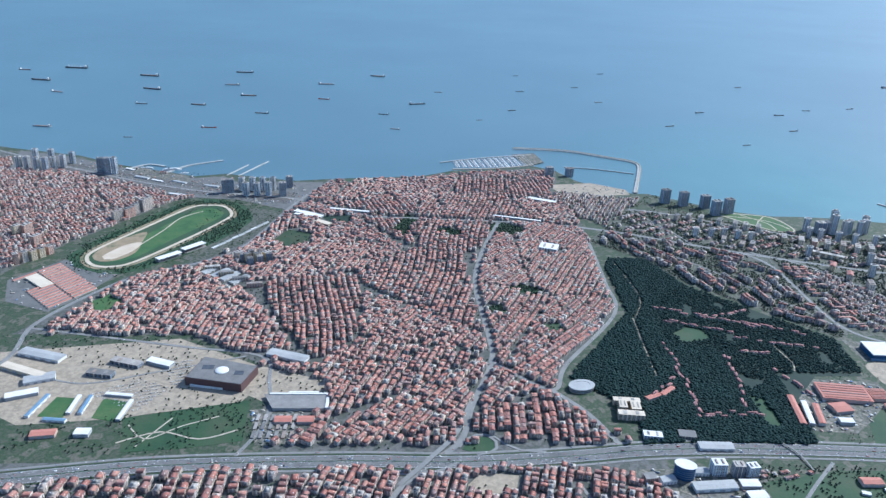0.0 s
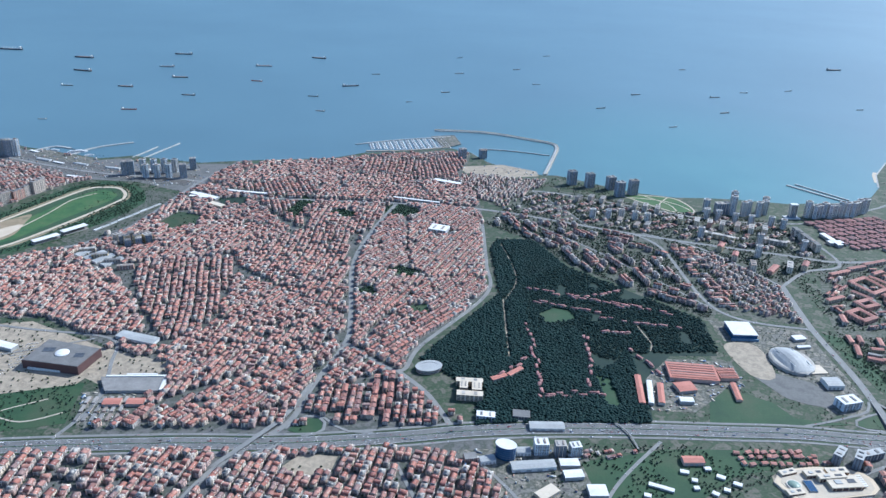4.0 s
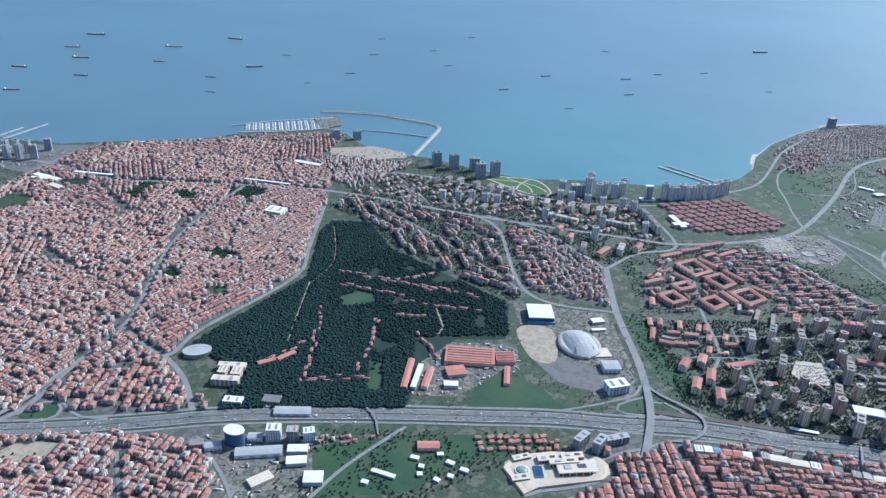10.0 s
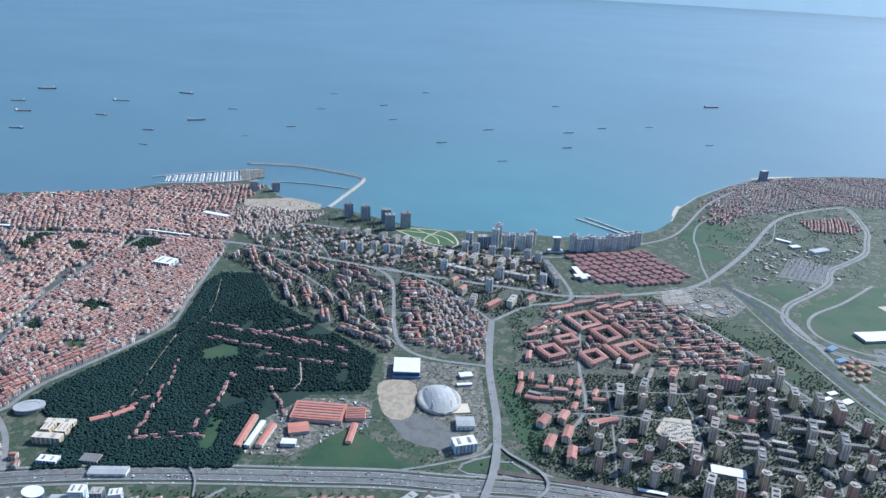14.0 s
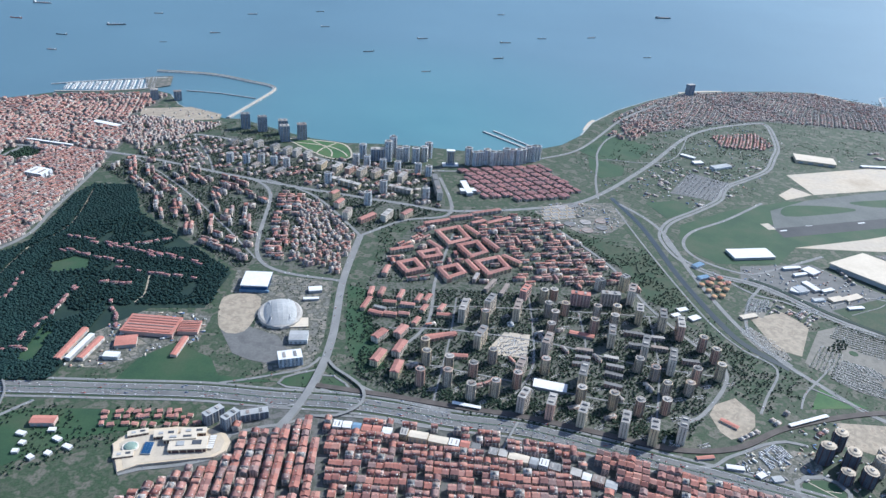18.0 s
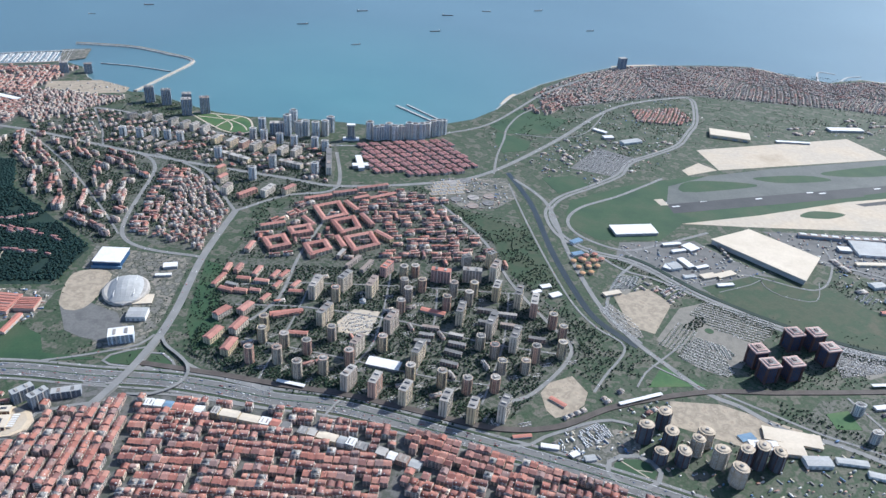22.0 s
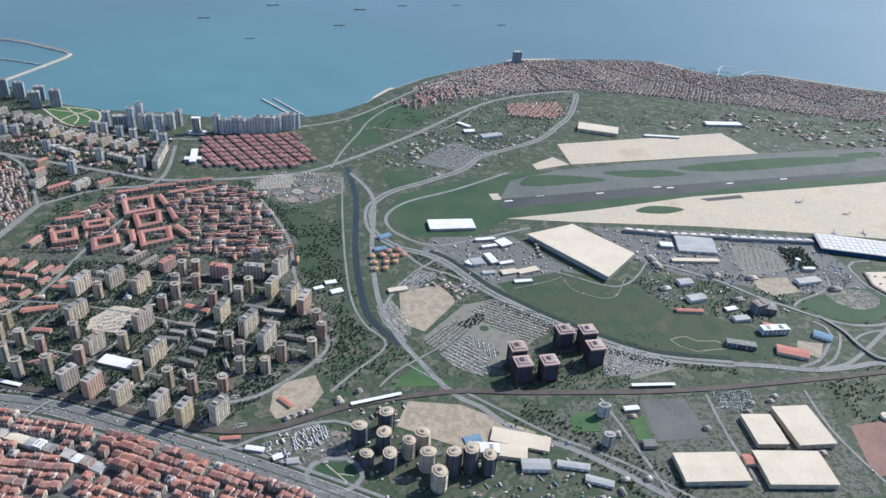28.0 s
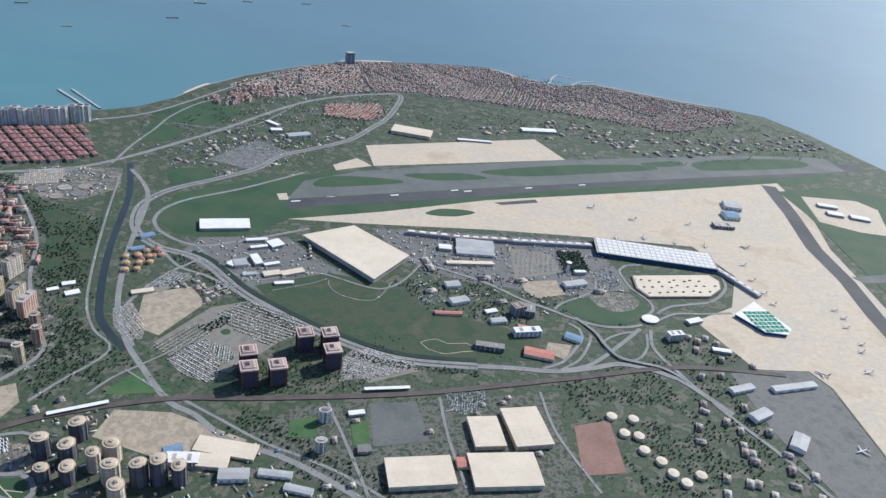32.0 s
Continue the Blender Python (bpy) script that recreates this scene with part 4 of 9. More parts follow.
def mass(name, shape, rows, mats, label, category):
    """One object of kind stuff: shape at each row x, y, z, turn, scale x, y, z."""
    rows = np.asarray(rows, float)
    if not len(rows):
        return None
    v = np.array(shape.v)
    c, s = np.cos(rows[:, 3])[:, None], np.sin(rows[:, 3])[:, None]
    x, y, z = v[None, :, 0] * rows[:, 4:5], v[None, :, 1] * rows[:, 5:6], v[None, :, 2] * rows[:, 6:7]
    co = np.stack([rows[:, 0:1] + c * x - s * y, rows[:, 1:2] + s * x + c * y, rows[:, 2:3] + z], -1).reshape(-1, 3)
    sizes = np.array([len(f) for f in shape.f])
    loops = np.concatenate([np.array(f) for f in shape.f])
    n, nv = len(rows), len(v)
    all_loops = (loops[None] + np.arange(n)[:, None] * nv).ravel()
    all_sizes = np.tile(sizes, n)
    me = bpy.data.meshes.new(name)
    me.vertices.add(len(co))
    me.vertices.foreach_set("co", co.ravel().astype(np.float32))
    me.loops.add(len(all_loops))
    me.loops.foreach_set("vertex_index", all_loops.astype(np.int32))
    me.polygons.add(len(all_sizes))
    me.polygons.foreach_set("loop_start", np.concatenate([[0], np.cumsum(all_sizes)[:-1]]).astype(np.int32))
    me.polygons.foreach_set("material_index", np.tile(np.array(shape.m, np.int32), n))
    for m in mats:
        me.materials.append(m)
    me.update(calc_edges=True)
    return tagged(new(name, me), label, category, kind="stuff")


rng = np.random.default_rng(7)


def rows_of(poly, angle, pitch=4.6, width=1.45, depth=1.5, gap=0.35, street=1.1, cross=16.0, height=(1.2, 2.1), skip=0.06, avoid=(), margin=0.9, wobble=0.06, seeds=None, mine=0, flip=0.25, bend=1.0, uneven=0.12, tight=(0.86, 1.04)):
    """Houses in double rows along streets at an angle, inside poly, clear of roads and of the grounds."""
    p = np.array(poly, float)
    mid, a = p.mean(0), radians(angle)
    far = np.hypot(*(p - mid).T).max() + 4
    u = np.arange(-far, far, width)
    v = np.concatenate([np.arange(-far, far, pitch) + k for k in (street / 2 + depth / 2, street / 2 + depth * 1.5 + gap)])
    U, V = [g.ravel() for g in np.meshgrid(u, v)]
    U = U + rng.normal(0, uneven * width, len(U)) + bend * 2.5 * np.sin(V * 0.05 + angle)
    V = V + bend * 2.2 * np.sin(U * 0.045 + angle * 2)
    keep = ((U / cross + np.floor(V / pitch) * 0.37) % 1.0 > 1.3 / cross) & (rng.random(len(U)) > skip)
    x, y = mid[0] + U * math.cos(a) - V * math.sin(a), mid[1] + U * math.sin(a) + V * math.cos(a)
    keep &= inside(poly, x, y)
    if seeds is not None:
        away = np.sort(np.hypot(x[None] - seeds[:, :1], y[None] - seeds[:, 1:2]), 0)
        keep &= (np.hypot(x - seeds[mine, 0], y - seeds[mine, 1]) <= away[0] + 1e-6) & (away[1] - away[0] > 1.3)
    x, y = x[keep], y[keep]
    ok = np.ones(len(x), bool)
    for w, line in LINES.values():
        ok &= off_line(line, x, y) > w / 2 + margin
    for q in list(POLY.values()) + list(avoid):
        ok &= ~inside(list(q), x, y)
    for tx, ty, tr in TAKEN:
        if abs(tx - mid[0]) < far + tr and abs(ty - mid[1]) < far + tr:
            ok &= np.hypot(x - tx, y - ty) > tr + max(width, depth) * 0.42
    x, y = x[ok], y[ok]
    n = len(x)
    turn = a + rng.normal(0, wobble, n) + np.where(rng.random(n) < flip, math.pi / 2, 0)
    patch = np.array([noise.noise((X * 0.05, Y * 0.05, angle)) for X, Y in zip(x, y)])
    h = height[0] + (height[1] - height[0]) * np.clip(rng.random(n) * 0.7 + 0.2 + 0.4 * patch, 0, 1.2)
    return np.stack([x, y, np.zeros(n), turn, width * rng.uniform(*tight, n), depth * rng.uniform(0.8, 1.05, n), h], 1)


def house_shape(roof, cols=(2, 1), floors=4):
    """A town house of unit size: walls, a tiled roof of one of several forms, window rows, a fire wall, chimneys and a tank."""
    h = Shape().box(-0.5, 0.5, -0.5, 0.5, 0, 0.86)
    if roof == "gable":
        h.add([(-0.5, -0.55, 0.85), (0.5, -0.55, 0.85), (0.5, 0.55, 0.85), (-0.5, 0.55, 0.85), (-0.5, 0, 1.05), (0.5, 0, 1.05)], [(0, 1, 5, 4), (2, 3, 4, 5), (3, 2, 1, 0)], 1)
        h.add([(0.5, -0.5, 0.86), (0.5, 0.5, 0.86), (0.5, 0, 1.04), (-0.5, -0.5, 0.86), (-0.5, 0.5, 0.86), (-0.5, 0, 1.04)], [(0, 1, 2), (4, 3, 5)], 0)
        h.box(-0.52, -0.485, -0.5, 0.5, 0.8, 0.98, 0)
    elif roof == "lean":
        h.add([(-0.5, -0.54, 0.88), (0.5, -0.54, 0.88), (0.5, 0.54, 0.84), (-0.5, 0.54, 0.84), (-0.5, 0.2, 1.03), (0.5, 0.2, 1.03)], [(0, 1, 5, 4), (2, 3, 4, 5), (3, 2, 1, 0)], 1)
        h.add([(0.5, -0.5, 0.86), (0.5, 0.5, 0.86), (0.5, 0.2, 1.02), (-0.5, -0.5, 0.86), (-0.5, 0.5, 0.86), (-0.5, 0.2, 1.02)], [(0, 1, 2), (4, 3, 5)], 0)
        h.box(0.12, 0.34, -0.34, -0.1, 0.86, 1.0, 0)
    elif roof == "cross":
        h.add([(-0.54, -0.5, 0.85), (-0.54, 0.5, 0.85), (0.54, 0.5, 0.85), (0.54, -0.5, 0.85), (0, -0.5, 1.05), (0, 0.5, 1.05)], [(1, 0, 4, 5), (3, 2, 5, 4), (0, 1, 2, 3)], 1)
        h.add([(-0.5, -0.5, 0.86), (0.5, -0.5, 0.86), (0, -0.5, 1.04), (-0.5, 0.5, 0.86), (0.5, 0.5, 0.86), (0, 0.5, 1.04)], [(0, 1, 2), (4, 3, 5)], 0)
    elif roof == "terrace":
        h.add([(-0.5, -0.55, 0.85), (0.1, -0.55, 0.85), (0.1, 0.55, 0.85), (-0.5, 0.55, 0.85), (-0.5, 0, 1.05), (0.1, 0, 1.05)], [(0, 1, 5, 4), (2, 3, 4, 5), (3, 2, 1, 0), (1, 2, 5)], 1)
        h.box(0.1, 0.5, -0.5, -0.46, 0.86, 0.92, 0).box(0.1, 0.5, 0.46, 0.5, 0.86, 0.92, 0).box(0.2, 0.4, -0.2, 0.1, 0.86, 0.98, 0)
    else:
        h.hip(-0.54, 0.54, -0.54, 0.54, 0.86, 1.06, 0.22)
    h.box(0.22, 0.28, 0.1, 0.18, 0.9, 1.09, 0)
    if roof in ("gable", "hip"):
        h.box(-0.22, -0.12, -0.3, -0.22, 0.9, 0.99, 3)
    return h.windows(-0.5, 0.5, -0.5, 0.5, 0.02, 0.84, floors, cols, fill=0.6)


FORMS = [house_shape("gable"), house_shape("lean"), house_shape("cross"), house_shape("terrace"), house_shape("hip")]
FORM_SHARE = (0.42, 0.16, 0.12, 0.1, 0.2)
HOUSE = FORMS[4]
FLAT = Shape().box(-0.5, 0.5, -0.5, 0.5, 0, 0.97).box(-0.46, 0.46, -0.46, 0.46, 0.97, 0.985, 1).box(-0.5, 0.5, -0.5, -0.46, 0.97, 1.02).box(-0.5, 0.5, 0.46, 0.5, 0.97, 1.02).box(-0.2, 0.15, -0.15, 0.2, 0.985, 1.14, 1).box(0.25, 0.36, -0.3, -0.2, 0.985, 1.06, 3).windows(-0.5, 0.5, -0.5, 0.5, 0.02, 0.95, 4, (2, 1), fill=0.6)
M["tank"] = surf("white_water_tank", [(0.62, 0.62, 0.60), (0.72, 0.72, 0.70)], rough=0.5, big=0.5, fine=3.0, wear=0.2)
SKINS = [M["wall"], M["roof"], M["glass"], M["tank"]]
SKINS_FLAT = [M["wall"], M["roof_flat"], M["glass"], M["tank"]]

STOCK = {}


# ---- more materials ----
M.update({
    # Tile red dulled by hand: the haze over far roofs is in the colour.
    "dusky_roof": surf("haze_dulled_tile_roof", [], big=0.5, fine=4.0, wear=0.5, pick=[(0.25, 0.12, 0.115), (0.29, 0.14, 0.13), (0.22, 0.115, 0.11)]),
    "white": surf("white_paint", [(0.55, 0.535, 0.515), (0.64, 0.625, 0.605)], big=0.3, fine=2.0, wear=0.35),
    "block": surf("tower_render", [], big=0.4, fine=2.5, wear=0.3, pick=[(0.68, 0.55, 0.39), (0.64, 0.50, 0.31), (0.64, 0.39, 0.29), (0.70, 0.61, 0.50), (0.56, 0.46, 0.38), (0.70, 0.56, 0.36), (0.62, 0.36, 0.27), (0.64, 0.54, 0.43)]),
    "band": surf("pale_bands", [], big=0.4, fine=2.5, wear=0.2, pick=[(0.62, 0.55, 0.46), (0.52, 0.44, 0.36), (0.60, 0.54, 0.47)]),
    "coast_block": surf("pale_facade", [], big=0.4, fine=2.5, wear=0.25, pick=[(0.62, 0.66, 0.70), (0.72, 0.72, 0.72), (0.55, 0.60, 0.65), (0.68, 0.67, 0.64)]),
    # Blue-grey of the far towers: distance haze is mixed into the wall colour.
    "haze_block": surf("haze_tinted_cladding", [], rough=0.5, big=0.3, fine=2.0, wear=0.3, pick=[(0.34, 0.38, 0.43), (0.40, 0.42, 0.45), (0.30, 0.345, 0.40)]),
    "dark_block": surf("dark_cladding", [], rough=0.35, big=0.3, fine=2.0, wear=0.3, pick=[(0.20, 0.23, 0.27), (0.25, 0.27, 0.30), (0.16, 0.19, 0.235)]),
    # Wall of the round towers: their shaded look is put into the dark colour.
    "shade_wall": surf("shade_darkened_wall", [(0.085, 0.095, 0.115), (0.12, 0.13, 0.15)], rough=0.4, big=0.3, fine=2.0),
    "brown": surf("brown_cladding", [(0.075, 0.042, 0.042), (0.10, 0.058, 0.055)], rough=0.5, big=0.3, fine=2.0),
    "pink": surf("pink_stone", [(0.50, 0.31, 0.27), (0.58, 0.39, 0.34)], big=0.3, fine=2.0),
    "tan": surf("tan_cladding", [(0.34, 0.27, 0.19), (0.44, 0.36, 0.27)], rough=0.6, big=0.3, fine=2.0),
    "beige": surf("beige_stone", [(0.46, 0.365, 0.255), (0.55, 0.45, 0.325)], big=0.2, fine=1.5, wear=0.3),
    "red": surf("red_sheet_roof", [(0.36, 0.145, 0.11), (0.43, 0.185, 0.14)], big=0.2, fine=1.5, wear=0.4),
    "rose": surf("rosy_tile_roof", [], big=0.5, fine=4.0, wear=0.5, pick=[(0.37, 0.175, 0.14), (0.33, 0.15, 0.12), (0.40, 0.20, 0.16), (0.30, 0.15, 0.125)]),
    "ochre": surf("ochre_tile_roof", [(0.38, 0.21, 0.11), (0.46, 0.27, 0.15)], big=0.3, fine=2.0),
    "crimson": surf("crimson_render", [(0.45, 0.09, 0.08), (0.52, 0.12, 0.10)], big=0.3, fine=2.0),
    "metal": surf("grey_sheet_metal", [(0.27, 0.27, 0.265), (0.36, 0.36, 0.35)], rough=0.6, big=0.15, fine=1.5, wear=0.35),
    "cream_roof": surf("cream_sheet_roof", [(0.47, 0.40, 0.31), (0.55, 0.475, 0.375)], big=0.12, fine=1.0, wear=0.25),
    "blue": surf("blue_sheet", [(0.12, 0.19, 0.27), (0.16, 0.245, 0.33)], big=0.3, fine=2.0),
    "blue_glass": surf("blue_glass", [(0.02, 0.06, 0.13), (0.03, 0.08, 0.17)], rough=0.15, big=0.3, fine=2.0),
    "green_roof": surf("green_glazed_roof", [(0.10, 0.36, 0.22), (0.16, 0.45, 0.29)], rough=0.35, big=0.5, fine=2.0),
    "paint_line": surf("white_line_paint", [(0.62, 0.62, 0.60), (0.72, 0.72, 0.70)], big=0.5, fine=3.0),
    "car": surf("car_paint", [], rough=0.3, big=0.5, fine=4.0, wear=0.1, pick=[(0.75, 0.75, 0.75), (0.70, 0.70, 0.70), (0.03, 0.03, 0.035), (0.32, 0.33, 0.35), (0.48, 0.49, 0.5), (0.35, 0.04, 0.03), (0.05, 0.09, 0.2), (0.66, 0.63, 0.56)]),
})


# ---- building kinds, each a list of parts: name, shape, material ----
def octagon(r, z0, z1, shape=None, top=True):
    s = shape or Shape()
    a = [(r * math.cos(radians(22.5 + 45 * k)), r * math.sin(radians(22.5 + 45 * k))) for k in range(8)]
    v = [(x, y, z0) for x, y in a] + [(x, y, z1) for x, y in a]
    return s.add(v, [(k, (k + 1) % 8, 8 + (k + 1) % 8, 8 + k) for k in range(8)] + ([tuple(range(8, 16))] if top else []))


def lathe(profile, n=16, shape=None, oval=1.0):
    """A round body from (radius, height) pairs."""
    s = shape or Shape()
    v = [(r * math.cos(2 * math.pi * k / n), oval * r * math.sin(2 * math.pi * k / n), z) for r, z in profile for k in range(n)]
    f = [(i * n + k, i * n + (k + 1) % n, (i + 1) * n + (k + 1) % n, (i + 1) * n + k) for i in range(len(profile) - 1) for k in range(n)]
    return s.add(v, f + [tuple((len(profile) - 1) * n + k for k in range(n))])


def pane_stack(face, n, floors, z0, z1, half, fill=0.62):
    """Panes one above another on one flat side, given by its middle, its outward way and its half width."""
    s, (px_, py_, ox, oy) = Shape(), face
    tx, ty = -oy, ox
    for j in range(n):
        c = (j + 0.5) / n * 2 - 1
        w = half / n * fill
        mx, my = px_ + tx * half * c + ox * 0.02, py_ + ty * half * c + oy * 0.02
        for k in range(floors):
            lo, hi = z0 + (z1 - z0) * (k + 0.25) / floors, z0 + (z1 - z0) * (k + 0.8) / floors
            s.add([(mx - tx * w, my - ty * w, lo), (mx + tx * w, my + ty * w, lo), (mx + tx * w, my + ty * w, hi), (mx - tx * w, my - ty * w, hi)], [(0, 1, 2, 3)])
    return s


def kind_point(wall="block"):
    parts = [("wall", octagon(0.5, 0, 0.975), M[wall])]
    for k in range(8):
        a = radians(45 * k)
        face = (0.462 * math.cos(a), 0.462 * math.sin(a), math.cos(a), math.sin(a))
        parts.append(("window_stack", pane_stack(face, 2 if k % 2 else 1, 18, 0.03, 0.96, 0.17, 0.6), M["glass"]))
        if k % 2 == 0:
            rib = Shape()
            for sgn in (-1, 1):
                c, s_ = math.cos(a), math.sin(a)
                ex, ey = 0.47 * c - sgn * 0.15 * s_, 0.47 * s_ + sgn * 0.15 * c
                rib.box(ex - 0.035, ex + 0.035, ey - 0.035, ey + 0.035, 0, 0.985)
            parts.append(("pilaster", rib, M["tan" if wall == "block" else "band"]))
    parts.append(("parapet", lathe([(0.51, 0.972), (0.51, 0.99), (0.485, 0.99), (0.485, 0.98)], 8), M[wall]))
    parts.append(("roof", octagon(0.47, 0.976, 0.982), M["roof_flat"]))
    parts.append(("roof_house", Shape().box(-0.2, 0.2, -0.17, 0.17, 1.0, 1.045), M["roof_flat"]))
    return parts


def kind_slab(floors=16, cols=6, wall="block", roof="roof_flat", ends=2, house=True, gable=False):
    """A block of unit size, long along x."""
    top = 0.86 if gable else 0.985
    parts = [("wall", Shape().box(-0.5, 0.5, -0.5, 0.5, 0, top), M[wall])]
    if gable:
        parts.append(("roof", Shape().hip(-0.515, 0.515, -0.56, 0.56, 0.86, 1.05, 0.06, 0), M[roof]))
    else:
        parts.append(("roof", Shape().box(-0.505, 0.505, -0.52, 0.52, 0.985, 1.0), M[roof]))
        if house:
            parts.append(("roof_house", Shape().box(-0.3, -0.18, -0.3, 0.3, 1.0, 1.06), M["roof_flat"]))
            parts.append(("roof_house", Shape().box(0.16, 0.28, -0.3, 0.3, 1.0, 1.06), M["roof_flat"]))
    bays = 3 if cols >= 6 else 1
    for sgn in (-1, 1):
        for b in range(bays):
            mid = (b + 0.5) / bays - 0.5
            parts.append(("window_bay", pane_stack((mid, sgn * 0.5, 0, sgn), max(1, cols // bays), floors, 0.03, top - 0.02, 0.5 / bays, 0.66), M["glass"]))
        if ends:
            parts.append(("window_bay", pane_stack((sgn * 0.5, 0, sgn, 0), ends, floors, 0.03, top - 0.02, 0.36, 0.4), M["glass"]))
    if not gable and cols >= 6:
        for k in range(1, bays):
            x = k / bays - 0.5
            parts.append(("pier", Shape().box(x - 0.018, x + 0.018, -0.53, 0.53, 0, 0.99), M["band"]))
    return parts


def kind_sheet(wall="white", roof="metal", low=0.85):
    """A low hall with a shallow ridged roof and a row of loading doors."""
    s = Shape()
    s.add([(-0.51, -0.51, low), (0.51, -0.51, low), (0.51, 0.51, low), (-0.51, 0.51, low), (-0.51, 0, 1), (0.51, 0, 1)],
          [(0, 1, 5, 4), (2, 3, 4, 5), (1, 2, 5), (3, 0, 4), (3, 2, 1, 0)])
    parts = [("wall", Shape().box(-0.5, 0.5, -0.5, 0.5, 0, low), M[wall]), ("roof", s, M[roof])]
    for k in range(4):
        x = -0.375 + 0.25 * k
        parts.append(("loading_door", Shape().box(x - 0.06, x + 0.06, -0.508, -0.495, 0.0, low * 0.6), M["metal"]))
    for k in range(5):
        x = -0.4 + 0.2 * k
        seam = Shape().add([(x - 0.006, -0.51, low + 0.004), (x + 0.006, -0.51, low + 0.004), (x + 0.006, 0, 1.006), (x - 0.006, 0, 1.006), (x - 0.006, -0.51, low + 0.014), (x + 0.006, -0.51, low + 0.014), (x + 0.006, 0, 1.014), (x - 0.006, 0, 1.014)], [(4, 5, 6, 7), (0, 1, 5, 4), (1, 2, 6, 5), (3, 0, 4, 7)])
        parts.append(("roof_seam", seam, M[roof]))
    return parts


def baked(parts):
    out, panes = [], Shape()
    for name, shape, mat in parts:
        if name.startswith("window_"):
            panes.add(shape.v, shape.f)
            glass = mat
    parts = [q for q in parts if not q[0].startswith("window_")] + ([("glazing", panes, glass)] if panes.v else [])
    for name, shape, mat in parts:
        me = bpy.data.meshes.new(name)
        me.from_pydata(shape.v, [], shape.f)
        me.materials.append(mat)
        me.update()
        out.append((name, me))
    return out


UNDER = {"roof_house": "roof", "chimney": "roof", "skylight": "roof", "roof_seam": "roof", "roof_plant": "roof", "roof_unit": "roof", "roof_vault": "roof", "roof_pyramid": "roof", "upper_crown": "crown", "pilaster": "wall", "pier": "wall", "corner_pier": "wall", "floor_band": "wall", "loading_door": "wall", "crane": "hatch", "funnel": "bridge"}


def put(name, kind, m, label, category, group=""):
    """One thing: an Empty at its base with its parts under it."""
    top = tagged(new(name), label, category, group)
    top.matrix_basis = m
    made = {}
    for part_name, me in kind:
        ob = new(part_name, me)
        ob.parent = made.get(UNDER.get(part_name), top)
        made[part_name] = ob
        if part_name == "glazing":
            ob["kind"] = "stuff"
    return top


def at(x, y, z, turn, sx, sy, sz):
    return pose(x, y, z, 0, 0, math.degrees(turn)) @ Matrix.Diagonal((sx, sy, sz, 1))


def along(x1, y1, x2, y2, depth, h, side=1):
    """The pose of a unit block whose long face runs from the first point to the second, depth going off to its left (side 1) or right."""
    d = Vector((x2 - x1, y2 - y1))
    n = Vector((-d.y, d.x)).normalized() * depth / 2 * side
    return at((x1 + x2) / 2 + n.x, (y1 + y2) / 2 + n.y, 0, math.atan2(d.y, d.x), d.length, depth, h)


TAKEN = []  # footprints that no house or tree may stand in: x, y, radius


def take(m, extra=0.4):
    s = m.to_scale()
    n = max(1, int(s.x / max(s.y, 0.5)))
    for k in range(n):
        q = m @ Vector(((k + 0.5) / n - 0.5, 0, 0))
        TAKEN.append((q.x, q.y, max(s.x / n, s.y) / 2 * 1.1 + extra))
    return m


K = {
    "point": baked(kind_point()),
    "coast": baked(kind_point("coast_block")),
    "slab": baked(kind_slab()),
    "white_slab": baked(kind_slab(10, 6, "band")),
    "mid": baked(kind_slab(9, 6, "block")),
    "red_slab": baked(kind_slab(6, 6, "block", "rose", 2, False, True)),
    "villa": baked(kind_slab(4, 6, "wall", "dusky_roof", 2, False, True)),
    "low": baked(kind_slab(4, 6, "wall", "roof_flat", 1, False)),
    "crimson": baked(kind_slab(10, 6, "pink", "red")),
    "cream_wing": baked(kind_slab(4, 6, "beige", "cream_roof", 2, True)),
    "grey_wing": baked(kind_slab(3, 6, "roof_flat", "roof_flat", 2, False)),
    "dark": baked(kind_slab(20, 6, "dark_block", "roof_flat")),
    "grey_tower": baked(kind_slab(20, 6, "haze_block", "roof_flat")),
    "office": baked(kind_slab(7, 6, "coast_block", "white")),
    "hall": baked(kind_sheet()),
    "cream_hall": baked(kind_sheet("beige", "cream_roof", 0.93)),
    "red_hall": baked(kind_sheet("wall", "red", 0.8)),
    "white_hall": baked(kind_sheet("metal", "white", 0.9)),
    "blue_hall": baked(kind_sheet("white", "blue", 0.85)),
}

# estate towers of the eighth quarter
POINTS = [(271.3, 204.7, 6.6), (280.5, 204.2, 6.6), (287.5, 196.7, 6.6), (295.8, 198.2, 6.6), (274.3, 216.2, 6.0), (282.0, 213.3, 5.6), (274.3, 223.0, 6.1), (289.8, 209.1, 5.8),
          (304.1, 202.6, 6.4), (315.4, 210.3, 6.4), (297.9, 216.8, 5.9), (324.0, 194.2, 6.5), (334.0, 190.9, 6.6), (341.8, 187.5, 6.4), (351.0, 188.1, 5.9), (298.6, 241.2, 6.4)]
